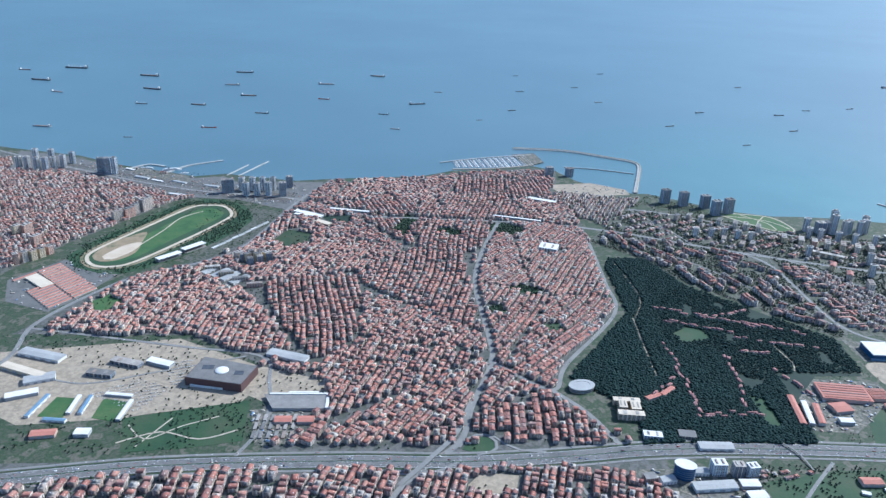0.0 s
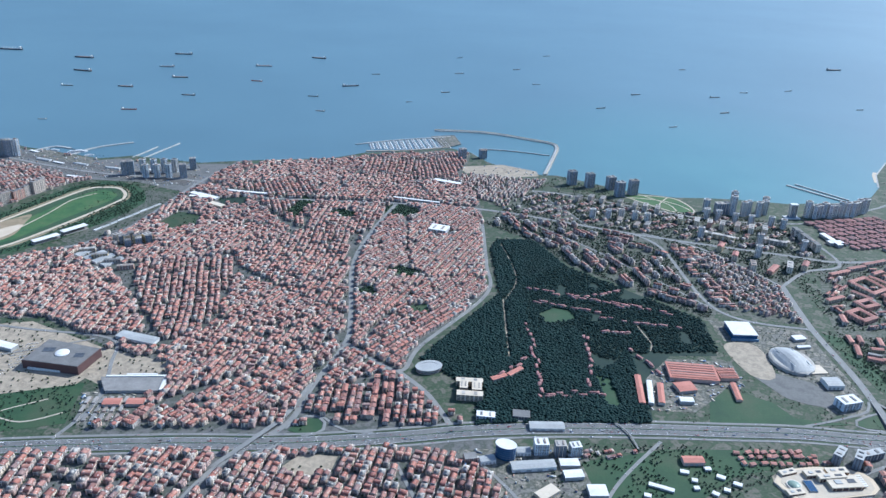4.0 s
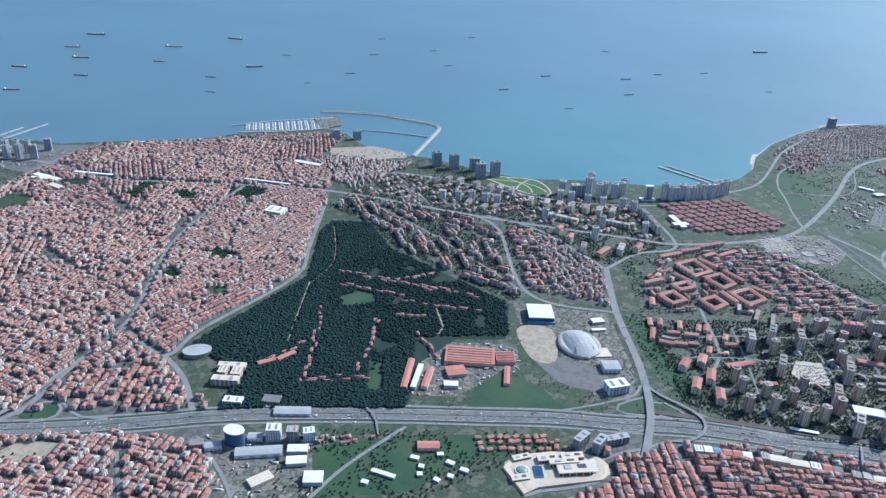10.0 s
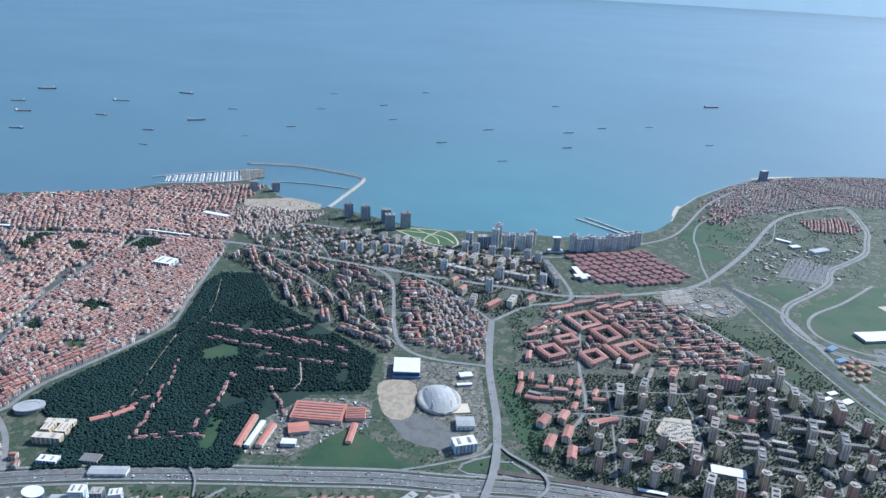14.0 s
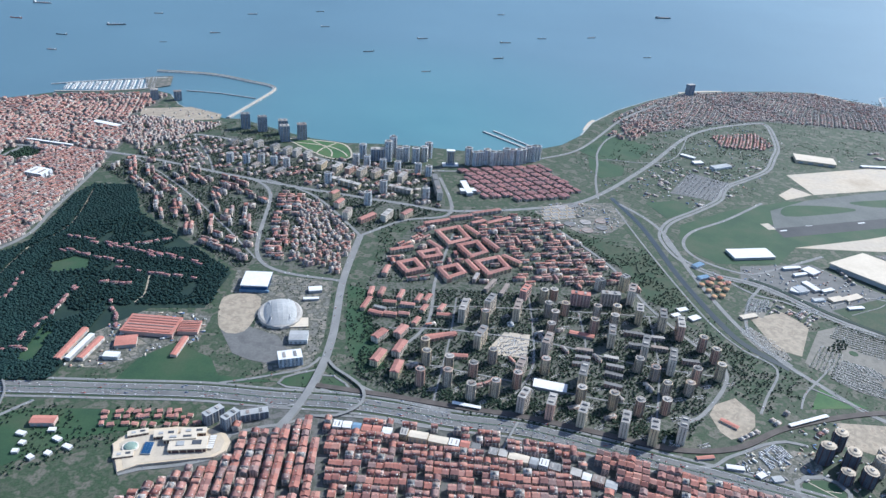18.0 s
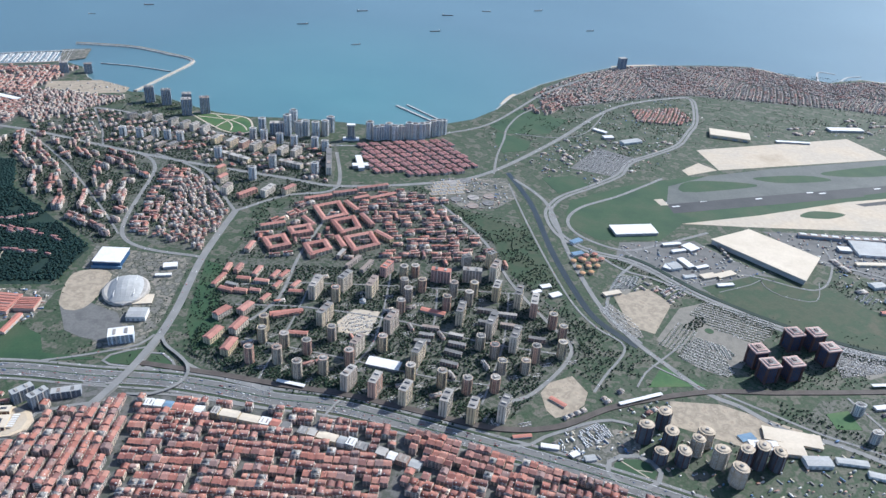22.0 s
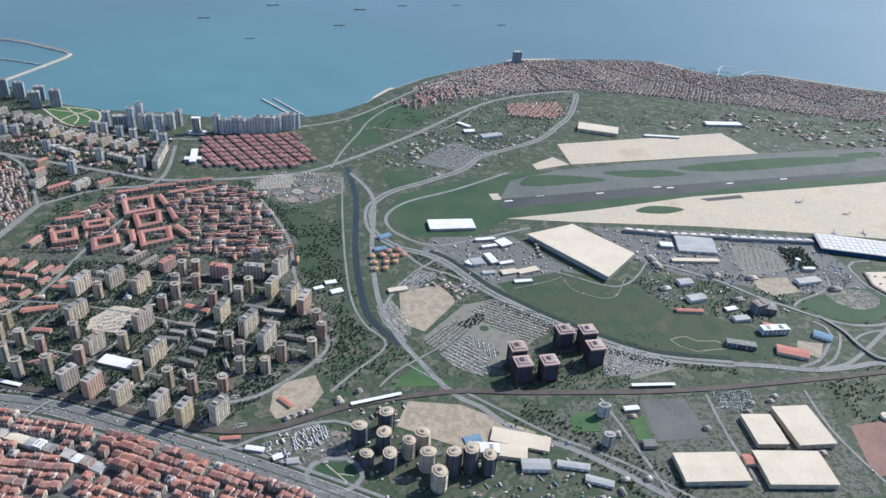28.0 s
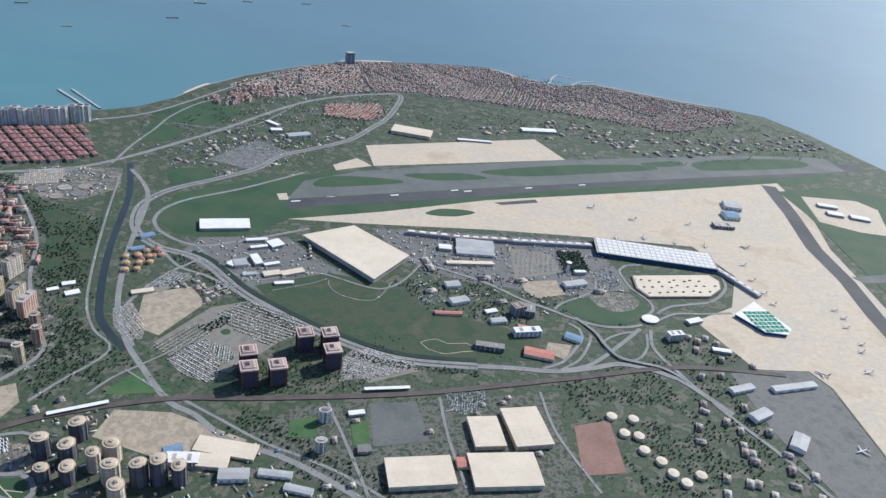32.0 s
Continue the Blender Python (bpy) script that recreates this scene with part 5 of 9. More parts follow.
POINTS_SOUTH = [(324.6, 247.0, 6.4), (325.8, 241.1, 6.2), (331.7, 248.1, 5.6), (322.7, 233.7, 5.6), (340.0, 235.4, 6.2), (348.8, 238.4, 6.2), (343.7, 245.0, 6.3), (351.6, 244.9, 6.3), (377.8, 222.6, 6.6),
                (379.9, 215.7, 6.1), (349.4, 210.7, 5.9), (353.6, 205.9, 5.6), (367.4, 203.2, 7.0), (377.2, 205.5, 6.8), (354.8, 197.5, 5.3), (362.8, 197.4, 5.3), (325.1, 257.2, 6.2), (329.7, 259.3, 5.2)]
for x, y, h in POINTS + POINTS_SOUTH:
    put("apartment_tower", K["point"], take(at(x, y + 1.3, 0, radians(22 + rng.uniform(-8, 8)), 3.3, 3.3, h)), "slim eight-sided apartment tower with pale vertical ribs", "tower block", "point towers of the estate")
SLABS = [(303.6, 189.5, 306.8, 194.6, 6.6), (312.4, 185.9, 314.9, 191.7, 6.6), (321.7, 182.0, 324.3, 187.1, 6.5), (334.0, 176.7, 336.6, 182.4, 6.7), (342.1, 173.0, 344.3, 178.1, 7.0), (351.6, 173.7, 354.5, 179.1, 6.8),
         (326.8, 201.0, 330.1, 208.5, 6.6), (318.2, 219.9, 321.7, 226.6, 6.6), (312.1, 243.5, 314.9, 251.0, 6.0), (344.6, 225.3, 346.9, 232.4, 6.4), (354.1, 216.8, 357.6, 224.5, 6.8), (361.4, 208.6, 364.7, 216.0, 6.8),
         (306.3, 207.3, 309.4, 212.9, 5.8), (294.4, 225.2, 298.2, 232.1, 6.0), (290.8, 242.8, 293.7, 251.0, 6.2), (301.3, 247.8, 304.9, 253.8, 6.6), (360.4, 241.0, 362.6, 246.9, 6.6), (368.1, 236.0, 370.5, 242.9, 6.8), (373.0, 229.7, 375.3, 237.1, 6.8)]
for row in SLABS:
    put("apartment_slab", K["slab"], take(along(*row[:4], 2.6, row[4])), "tall apartment slab with pale rendered walls and balcony bays", "apartment block", "tall slabs of the estate")
for (x1, y1, x2, y2, h), k in zip([(335.6, 256.3, 343.1, 254.3, 5.6), (348.3, 255.9, 355.8, 254.7, 5.8), (350.1, 266.8, 353.5, 267.7, 5.2), (361.0, 266.0, 364.0, 268.2, 7.0), (361.6, 255.1, 364.8, 261.6, 7.0), (317.9, 259.2, 321.3, 264.9, 4.4)],
                                 ("crimson", "slab", "slab", "slab", "slab", "crimson")):
    put("apartment_block", K[k], take(along(x1, y1, x2, y2, 2.8, h)), "broad apartment block" + (" with pink walls and a red roof" if k == "crimson" else " with grey walls"), "apartment block")
for row in [(257.2, 215.2, 260.8, 222.2, 3.0), (257.5, 229.6, 261.6, 234.8, 2.8), (265.0, 220.5, 268.4, 227.8, 3.0), (264.1, 208.7, 266.4, 215.7, 3.1), (265.9, 232.0, 269.3, 237.7, 2.8)]:
    put("apartment_row", K["red_slab"], take(along(*row[:4], 3.0, row[4])), "long pink apartment row with a red tiled hipped roof", "apartment block", "red-roofed rows of the estate")
LOW_RED = [(252.9, 251.8, 256.1, 260.3, 1.7), (255.9, 262.4, 257.1, 268.4, 1.6), (259.8, 262.0, 261.6, 267.6, 1.8), (267.3, 259.1, 269.4, 265.5, 1.8), (259.9, 256.6, 265.2, 255.8, 1.6), (266.7, 255.0, 272.4, 253.8, 1.6),
           (274.3, 257.0, 276.6, 262.1, 1.8), (277.4, 257.0, 280.3, 262.1, 1.8), (275.8, 249.8, 278.1, 254.2, 1.6), (254.1, 249.8, 259.5, 247.5, 1.6), (260.0, 248.2, 265.0, 247.1, 1.6), (265.7, 248.2, 269.9, 247.4, 1.4),
           (282.6, 249.8, 285.1, 254.2, 1.8), (280.5, 247.0, 286.4, 246.3, 1.6), (272.1, 240.6, 274.5, 245.1, 1.7), (276.7, 230.5, 287.1, 233.9, 1.6), (282.6, 220.3, 289.3, 219.5, 1.4)]
for row in LOW_RED:
    put("apartment_row", K["red_slab"], take(along(*row[:4], 1.9, row[4])), "low apartment row with a red tiled roof", "apartment block", "low rows of the estate")
LOW_GREY = [(329.8, 223.8, 335.8, 222.3, 1.3), (328.3, 219.1, 333.6, 217.7, 1.4), (326.4, 215.2, 332.2, 214.4, 1.3), (339.0, 218.9, 343.9, 217.2, 1.4), (338.3, 213.7, 344.2, 211.7, 1.5), (336.4, 209.3, 342.1, 206.7, 1.5),
            (334.4, 203.2, 340.1, 200.8, 1.5), (351.4, 234.3, 358.6, 232.4, 1.6), (358.6, 231.3, 365.8, 229.8, 1.6), (350.5, 226.3, 356.6, 224.9, 1.6), (358.6, 224.5, 364.6, 222.7, 1.6), (367.4, 215.9, 373.3, 214.5, 1.6),
            (302.9, 265.6, 308.4, 273.8, 1.8), (308.9, 262.2, 313.3, 270.2, 1.8), (256.2, 253.0, 260.8, 251.0, 1.5), (299.4, 273.7, 301.9, 279.3, 1.8)]
for row in LOW_GREY:
    put("low_block", K["low"], take(along(*row[:4], 1.6, row[4])), "low grey-roofed block among trees", "apartment block", "low grey blocks of the estate")

# shore quarter
for x, y, h in [(179.0, 464.5, 9.6), (189.9, 460.1, 9.4), (205.2, 442.9, 9.8), (202.9, 456.0, 8.8), (215.1, 446.7, 9.8)]:
    put("shore_tower", K["grey_tower"], take(at(x, y + 1.6, 0, radians(12), 5.6, 4.0, h)), "grey-blue high-rise tower by the harbour", "tower block", "dark shore towers")
for row in [(175.7, 432.0, 179.2, 436.0, 3.4), (184.1, 432.6, 187.1, 436.6, 3.6), (190.7, 429.3, 193.8, 434.2, 3.6), (200.5, 424.4, 203.6, 429.3, 3.6), (208.3, 418.6, 211.3, 424.2, 3.9), (214.1, 416.3, 216.8, 421.8, 4.0), (220.4, 412.2, 223.2, 418.6, 4.0),
            (193.1, 397.8, 195.7, 402.9, 1.9), (200.5, 390.1, 204.0, 395.2, 2.0), (206.7, 390.5, 210.2, 395.5, 2.0)]:
    put("white_block", K["white_slab"], take(along(*row[:4], 2.6, row[4])), "bright white apartment block in a park", "apartment block", "white blocks near the shore")
for x, y, h in [(178.4, 406.1, 5.4), (187.5, 405.0, 5.4), (195.5, 405.5, 5.4), (202.8, 402.5, 5.4), (209.9, 400.5, 5.0), (248.3, 406.2, 6.4), (254.5, 404.0, 6.2), (263.4, 400.3, 5.9), (271.5, 396.6, 6.1), (282.9, 394.7, 6.1), (288.5, 390.9, 6.0), (233.7, 377.9, 6.0), (262.9, 366.7, 6.8), (254.7, 350.9, 7.0), (284.7, 359.7, 6.0)]:
    put("apartment_tower", K["coast"], take(at(x, y + 1.5, 0, radians(20), 4.0, 3.2, h)), "pale grey apartment tower with vertical ribs", "tower block", "pale towers near the shore")
MID = [(229.3, 396.6, 232.0, 403.5, 3.7), (237.8, 393.0, 240.9, 399.8, 3.7), (244.7, 391.0, 247.5, 396.8, 3.7), (250.9, 388.1, 254.4, 394.8, 3.8), (258.7, 385.4, 262.3, 391.9, 3.9), (265.9, 382.6, 269.3, 389.1, 3.8), (273.2, 380.6, 276.6, 387.9, 3.9),
       (234.3, 381.0, 249.9, 371.2, 2.6), (265.3, 371.2, 277.1, 365.1, 2.6), (293.2, 358.7, 292.4, 385.0, 4.4), (237.0, 357.7, 240.4, 362.1, 3.6), (240.2, 345.7, 243.2, 351.1, 3.8), (244.9, 333.2, 247.1, 339.5, 4.0), (251.5, 329.1, 258.8, 336.7, 2.6), (263.1, 331.3, 267.1, 338.9, 3.6), (272.3, 334.1, 276.9, 340.0, 3.4)]
for i, row in enumerate(MID):
    red = i in (10, 11, 13, 15)
    put("apartment_block", K["red_slab" if red else "mid"], take(along(*row[:4], 2.8, row[4])), "apartment block with " + ("a red tiled roof" if red else "a flat grey roof and pale walls"), "apartment block", "blocks behind the shore")
COAST_TOWERS = [(252.1, 417.0, 8.4), (266.8, 412.5, 12.4), (269.7, 419.0, 13.0), (273.2, 411.2, 9.0), (276.9, 413.2, 9.0), (282.5, 410.9, 9.2), (287.7, 413.9, 9.0), (290.7, 419.5, 9.4), (313.2, 410.1, 10.4), (317.1, 408.6, 8.4), (320.1, 409.7, 8.4),
                (324.1, 410.8, 9.4), (327.4, 409.2, 8.7), (331.4, 410.4, 8.4), (335.8, 411.5, 9.8), (339.3, 411.7, 9.4), (343.2, 412.0, 9.4), (346.3, 414.0, 9.2), (350.1, 416.9, 9.6), (353.7, 418.0, 9.6), (356.3, 420.0, 9.0)]
for x, y, h in COAST_TOWERS:
    put("shore_tower", K["coast"], take(at(x, y + 1.6, 0, radians(10 + 4 * (x % 5)), 4.4, 4.0, h)), "pale blue-grey high-rise tower on the shore", "tower block", "high-rises along the bay")
put("shore_block", K["grey_tower"], take(along(256.8, 413.7, 265.3, 414.2, 4.0, 7.0)), "broad shade-darkened high-rise on the shore", "tower block")
hotel = baked([("wall", lathe([(3.6, 0), (3.3, 0.6), (2.2, 2.0), (1.9, 8.6)], 8, oval=0.7), M["dark_block"]), ("roof", Shape().box(-2.4, 2.4, -1.4, 1.4, 8.6, 9.2), M["white"]), ("podium", Shape().box(-4.6, 4.6, -2.4, 2.4, 0, 0.7), M["white"])] +
              [("rib", Shape().box(x - 0.12, x + 0.12, -1.5, 1.5, 0.7, 8.7), M["band"]) for x in (-1.9, -1.0, 0, 1.0, 1.9)])
put("hotel_tower", hotel, take(at(302.5, 409.5, 0, 0, 1, 1, 1), 4), "dark tapering hotel tower with a flared base", "hotel")
# far west towers
WEST = [(-260.2, 513.3, 9.0), (-254.7, 513.7, 9.0), (-246.8, 510.2, 9.4), (-241.3, 510.6, 9.4), (-237.4, 514.8, 8.6), (-232.1, 517.8, 9.4), (-230.3, 529.0, 8.3), (-261.2, 541.0, 6.7), (-250.4, 541.8, 6.3), (-203.2, 507.8, 10.6), (-197.9, 505.6, 11.4), (-193.1, 505.9, 11.8),
        (-111.2, 470.7, 8.8), (-107.7, 470.9, 9.0), (-101.3, 475.9, 8.9), (-94.4, 476.2, 8.9), (-87.9, 476.6, 9.0), (-81.3, 477.0, 9.0), (-96.9, 465.9, 8.6), (-89.8, 466.2, 8.6), (-82.6, 466.6, 9.0), (-73.5, 466.0, 9.2), (-71.5, 483.4, 7.9)]
for i, (x, y, h) in enumerate(WEST):
    put("shore_tower", K["grey_tower" if i in (9, 10, 12, 13, 21, 22) else "coast"], take(at(x, y + 1.5, 0, radians(15), 4.2, 3.4, h)), "high-rise tower near the eastern shore", "tower block", "eastern high-rises")
WEST_SLABS = [(-162.6, 416.3, -158.8, 421.1, 5.8), (-157.5, 421.1, -154.1, 426.9, 5.8), (-154.7, 428.8, -152.7, 432.8, 6.0), (-151.0, 432.9, -147.8, 441.0, 7.6), (-206.7, 391.2, -204.6, 394.6, 6.2), (-202.4, 393.0, -200.1, 398.1, 6.0), (-191.3, 379.1, -189.2, 383.8, 5.2),
              (-190.7, 354.3, -188.6, 355.7, 5.8), (-187.3, 357.1, -185.5, 359.3, 5.6), (-183.9, 359.3, -182.3, 362.2, 5.4), (-181.5, 363.0, -179.9, 365.9, 5.0), (-178.9, 367.4, -177.8, 370.4, 4.5), (-82.2, 363.0, -79.3, 366.0, 4.4), (-77.2, 361.0, -74.7, 363.2, 4.6), (-71.7, 361.1, -69.2, 363.4, 4.8), (-67.7, 363.4, -64.7, 366.4, 4.4)]
for row in WEST_SLABS:
    put("apartment_block", K["mid"], take(along(*row[:4], 3.0, row[4])), "grey apartment block beside the racecourse", "apartment block", "blocks beside the racecourse")
for i in range(15):
    x, y = -183.5 + 1.95 * (i + 0.5), 335.5 - 1.95 * (i + 0.5)
    for lo, hi in ((0.8, 12.4), (13.6, 25.5)):
        row = (x + 0.565 * lo, y + 0.825 * lo, x + 0.565 * hi, y + 0.825 * hi)
        if math.hypot((row[0] + row[2]) / 2 + 171.5, (row[1] + row[3]) / 2 - 335) > 6.5:
            put("depot_hall", K["red_hall"], take(along(*row, 1.25, 0.8)), "long narrow depot hall with a red ridged roof", "hall", "red depot halls")
put("depot_hall", K["cream_hall"], take(along(-178.5, 338.5, -166, 327.5, 6.0, 1.0)), "wide depot hall with a pale sandy roof", "hall")
for row, k, dep, h in (((-145.7, 465.6, -135.3, 462.4), "white_hall", 2.0, 0.9), ((-150, 462, -143, 459.5), "red_hall", 1.6, 0.8), ((-128, 484, -118, 481), "hall", 2.2, 0.9), ((-178, 500, -168, 496), "hall", 2.4, 1.0), ((-165, 494, -157, 490), "white_hall", 1.8, 0.8), ((-205, 512, -196, 508), "hall", 2.6, 1.0), ((-150, 492, -141, 488), "hall", 2.0, 0.8), ((-190, 518, -183, 514), "white_hall", 2.0, 0.9), ((-105, 482, -98, 480), "white_hall", 1.6, 0.8), ((-62.5, 436.5, -45.4, 426.7), "white_hall", 4.0, 1.2), ((-48.2, 420.3, -39.8, 414.4), "cream_hall", 4.0, 1.0), ((-27.9, 503, -16.4, 503.8), "cream_hall", 2.4, 0.8)):
    put("yard_hall", K[k], take(along(*row, dep, h)), {"white_hall": "shed with a white roof in the railway yards", "red_hall": "shed with a red roof in the railway yards", "hall": "grey-roofed shed in the railway yards", "cream_hall": "long pale-roofed hall near the shore"}[k], "hall", "sheds of the railway yards")
for i in range(4):
    for row in ((-94.5 + 5.4 * i, 345 - 3.7 * i, -88 + 5.4 * i, 354 - 3.7 * i),):
        put("yard_hall", K["hall"], take(along(*row, 3.6, 1.1)), "grey-roofed hall beside the racecourse road", "hall", "grey halls beside the racecourse road")
for i in range(9):
    put("stable", K["white_hall" if i % 3 == 0 else "hall"], take(along(-98 + 2.6 * i, 378 + 4.6 * i, -95.5 + 2.6 * i, 382 + 4.6 * i, 1.3, 0.7)), "long low stable beside the racecourse", "stable", "stables beside the racecourse")



# courtyard estate with red roofs
def ring(pts, depth=2.2, h=2.3):
    for a, b in zip(pts, pts[1:] + pts[:1]):
        put("courtyard_block", K["red_slab"], take(along(*a, *b, depth, h, -1)), "red-roofed apartment row round a green courtyard", "apartment block", "courtyard rows")


for pts in ([(285.7, 320.0), (298.0, 325.6), (302.5, 311.2), (291.1, 305.5)], [(294.3, 305.5), (305.1, 310.2), (308.6, 298.3), (299.4, 293.0)], [(300.3, 290.0), (312.6, 295.3), (316.3, 283.3), (304.9, 277.4)],
            [(266.0, 288.5), (275.3, 292.6), (279.0, 282.8), (270.1, 278.9)], [(283.4, 283.8), (293.2, 287.9), (296.3, 279.2), (287.2, 273.6)], [(275.7, 298.2), (285.6, 302.0), (287.6, 294.8), (278.3, 291.6)]):
    ring(pts)
for a in [(281.9, 327.0, 294.5, 331.6), (295.0, 333.5, 306.4, 337.1), (299.9, 325.5, 305.5, 315.7), (307.2, 312.3, 312.3, 301.5), (304.9, 327.7, 312.3, 331.0), (313.7, 295.2, 320.5, 287.8), (312.7, 327.9, 325.3, 334.5), (306.9, 339.1, 321.8, 344.1), (264.6, 299.0, 275.0, 302.8),
          (281.0, 309.0, 286.5, 300.5), (262.0, 286.0, 260.0, 279.0), (296.5, 291.0, 300.0, 281.0)]:
    put("courtyard_block", K["red_slab"], take(along(*a, 2.2, 2.2)), "red-roofed apartment row on the estate", "apartment block", "courtyard rows")

# rows of red villas by the bay
VILLAS = [(305.8, 400.2), (356.0, 411.0), (369.5, 369.3), (351.1, 361.9), (313.6, 358.2)]
first, lane, side = Vector((308.5, 401.2)), Vector((333.0, 359.7)) - Vector((308.5, 401.2)), Vector((355.1, 409.2)) - Vector((307.6, 400.4))
for i in range(-5, 14):
    base = first + side.normalized() * (i * 3.5 + (0.45 if i % 2 else -0.45))
    for j in range(-1, 9):
        s, e = base + lane.normalized() * (j * 6.4 + rng.uniform(0, 0.5)), base + lane.normalized() * (j * 6.4 + 4.7 + rng.uniform(0, 0.6))
        m_ = (s + e) / 2
        if inside(VILLAS, np.array([m_.x]), np.array([m_.y]))[0]:
            put("villa_row", K["villa"], take(along(s.x, s.y, e.x, e.y, 2.2, rng.uniform(1.4, 1.8)), 0.0), "terrace of villas with dusky red tiled roofs", "house", "villa terraces by the bay")
cross = baked([("wall", Shape().box(-1.6, 1.6, -8.5, 8.5, 0, 1.7).box(-4.2, 4.2, -5.5, -1.8, 0, 1.6), M["metal"]), ("roof", Shape().box(-1.7, 1.7, -8.6, 8.6, 1.72, 1.9).box(-4.3, -1.72, -5.6, -1.7, 1.62, 1.8).box(1.72, 4.3, -5.6, -1.7, 1.62, 1.8), M["white"])])
put("shopping_hall", cross, take(at(307.5, 373.5, 0, radians(6), 1, 1, 1), 4), "cross-shaped shopping hall with a white roof", "hall")

# ---- landmarks ----
def simple(name, parts, m, label, category, group="", extra=0.5, own=True):
    top = put(name, baked(parts), m, label, category, group)
    if own:
        TAKEN.append((m.translation.x, m.translation.y, extra))
    return top


def prism(pts, z0, z1):
    """An upright body over an outline, counter-clockwise."""
    n = len(pts)
    area = sum(a[0] * b[1] - b[0] * a[1] for a, b in zip(pts, pts[1:] + pts[:1]))
    p = pts if area > 0 else pts[::-1]
    return Shape().add([(x, y, z0) for x, y in p] + [(x, y, z1) for x, y in p], [(i, (i + 1) % n, n + (i + 1) % n, n + i) for i in range(n)] + [tuple(range(n, 2 * n))])


def centred(pts):
    cx, cy = sum(p[0] for p in pts) / len(pts), sum(p[1] for p in pts) / len(pts)
    return (cx, cy), [(x - cx, y - cy) for x, y in pts]


# racecourse
track = smooth([(-159, 364), (-158, 376), (-143, 408), (-126, 442), (-116, 447), (-106, 445), (-99, 432), (-102, 419), (-118, 387), (-133, 361), (-142, 354), (-152, 355)], closed=True)
track.append(track[0])
tagged(strip("racetrack", track, 2.0, 0.0, 0.09, M["sand"]), "pale sandy oval racetrack", "racetrack", kind="structure")
tagged(slab("infield_lawn", [(-154, 366), (-140, 395), (-121, 438), (-110, 440), (-104, 428), (-120, 396), (-135, 366), (-146, 360)], 0, 0.06, M["lawn"], soft=True), "green infield of the racecourse", "lawn", kind="structure")
tagged(strip("inner_track", smooth([(-141, 372), (-132, 402), (-127, 424), (-117, 436)]), 0.7, 0, 0.085, M["sand"]), "pale inner track across the infield", "racetrack", kind="structure")
tagged(strip("dark_track", track, 1.5, 0.0, 0.08, M["racing_turf"], off=2.4), "brown outer track beside the pale one", "racetrack", kind="structure")
tagged(slab("infield_sand", [(-157, 366), (-156, 378), (-149, 392), (-140, 401), (-138, 388), (-137, 372), (-143, 362), (-151, 360)], 0, 0.075, M["racing_turf"], soft=True), "trodden brown west end of the infield", "ground", kind="structure")
tagged(slab("paddock", [(-152, 366), (-146, 381), (-138, 386), (-139, 374), (-146, 363)], 0, 0.1, M["sand"], soft=True), "sandy paddock in the infield", "ground", kind="structure")
stand = [("roof", Shape().add([(-0.5, -0.6, 0.95), (0.5, -0.6, 0.95), (0.5, 0.45, 1.0), (-0.5, 0.45, 1.0), (-0.5, -0.6, 1.05), (0.5, -0.6, 1.05), (0.5, 0.45, 1.1), (-0.5, 0.45, 1.1)], [(4, 5, 6, 7), (0, 1, 5, 4), (1, 2, 6, 5), (2, 3, 7, 6), (3, 0, 4, 7), (3, 2, 1, 0)]), M["white"]),
         ("back_wall", Shape().box(-0.5, 0.5, -0.5, -0.35, 0, 0.95), M["white"])]
stand += [("step", Shape().box(-0.5, 0.5, -0.35 + 0.14 * k, -0.21 + 0.14 * k, 0, 0.7 - 0.12 * k), M["roof_flat"]) for k in range(5)]
STAND = baked(stand)
for row, h in (((-114.3, 370.9, -123.4, 361.1), 1.9), ((-105.0, 383.5, -113.7, 373.2), 2.2)):
    put("grandstand", STAND, take(along(*row, 4.0, h, 1)), "racecourse grandstand under a white roof", "grandstand", "racecourse grandstands")

# south-west shopping quarter
mid, pts = centred([(-79, 247), (-57, 242), (-53, 255), (-75, 262)])
simple("shopping_centre", [("wall", prism(pts, 0, 3.4), M["brown"]), ("roof", prism([(x * 0.97, y * 0.97) for x, y in pts], 3.4, 3.6), M["roof_flat"]),
                           ("roof_dome", lathe([(2.6, 3.6), (2.6, 3.9), (1.9, 4.2), (0.4, 4.4)], 14), M["white"]), ("roof_court", Shape().box(-8, -3.5, 1, 4, 3.6, 3.66), M["glass"]), ("roof_court", Shape().box(5, 8.5, -3, 0, 3.6, 3.66), M["glass"]),
                           ("ramp_roof", prism([(-11, -5.5), (8, -9), (9, -7), (-10, -1.5)], 0, 0.9), M["white"])], pose(*mid, 0), "large dark brown shopping centre with a flat roof", "shopping centre", extra=12)
for p, q in (([(-125, 227), (-123, 239), (-115, 238), (-116, 226)], "pitch_west"), ([(-106, 226), (-106, 238), (-97, 236), (-98, 224)], "pitch_east")):
    tagged(slab(q, p, 0, 0.1, M["lawn"]), "dark green football pitch", "pitch", kind="structure")
    POLY[q] = p
for row, k in (((-127.5, 226, -125.5, 239.5), "blue_hall"), ((-114, 228, -114, 239), "white_hall"), ((-110, 228, -110, 239), "blue_hall"), ((-95.5, 224, -94.5, 236), "white_hall"), ((-106, 239.5, -96, 238), "white_hall"), ((-122, 224, -114, 223), "blue_hall")):
    put("stadium_stand", K[k], take(along(*row, 1.6, 1.1)), "low stadium stand with a " + ("blue" if k == "blue_hall" else "white") + " roof", "stand", "stands of the football grounds")
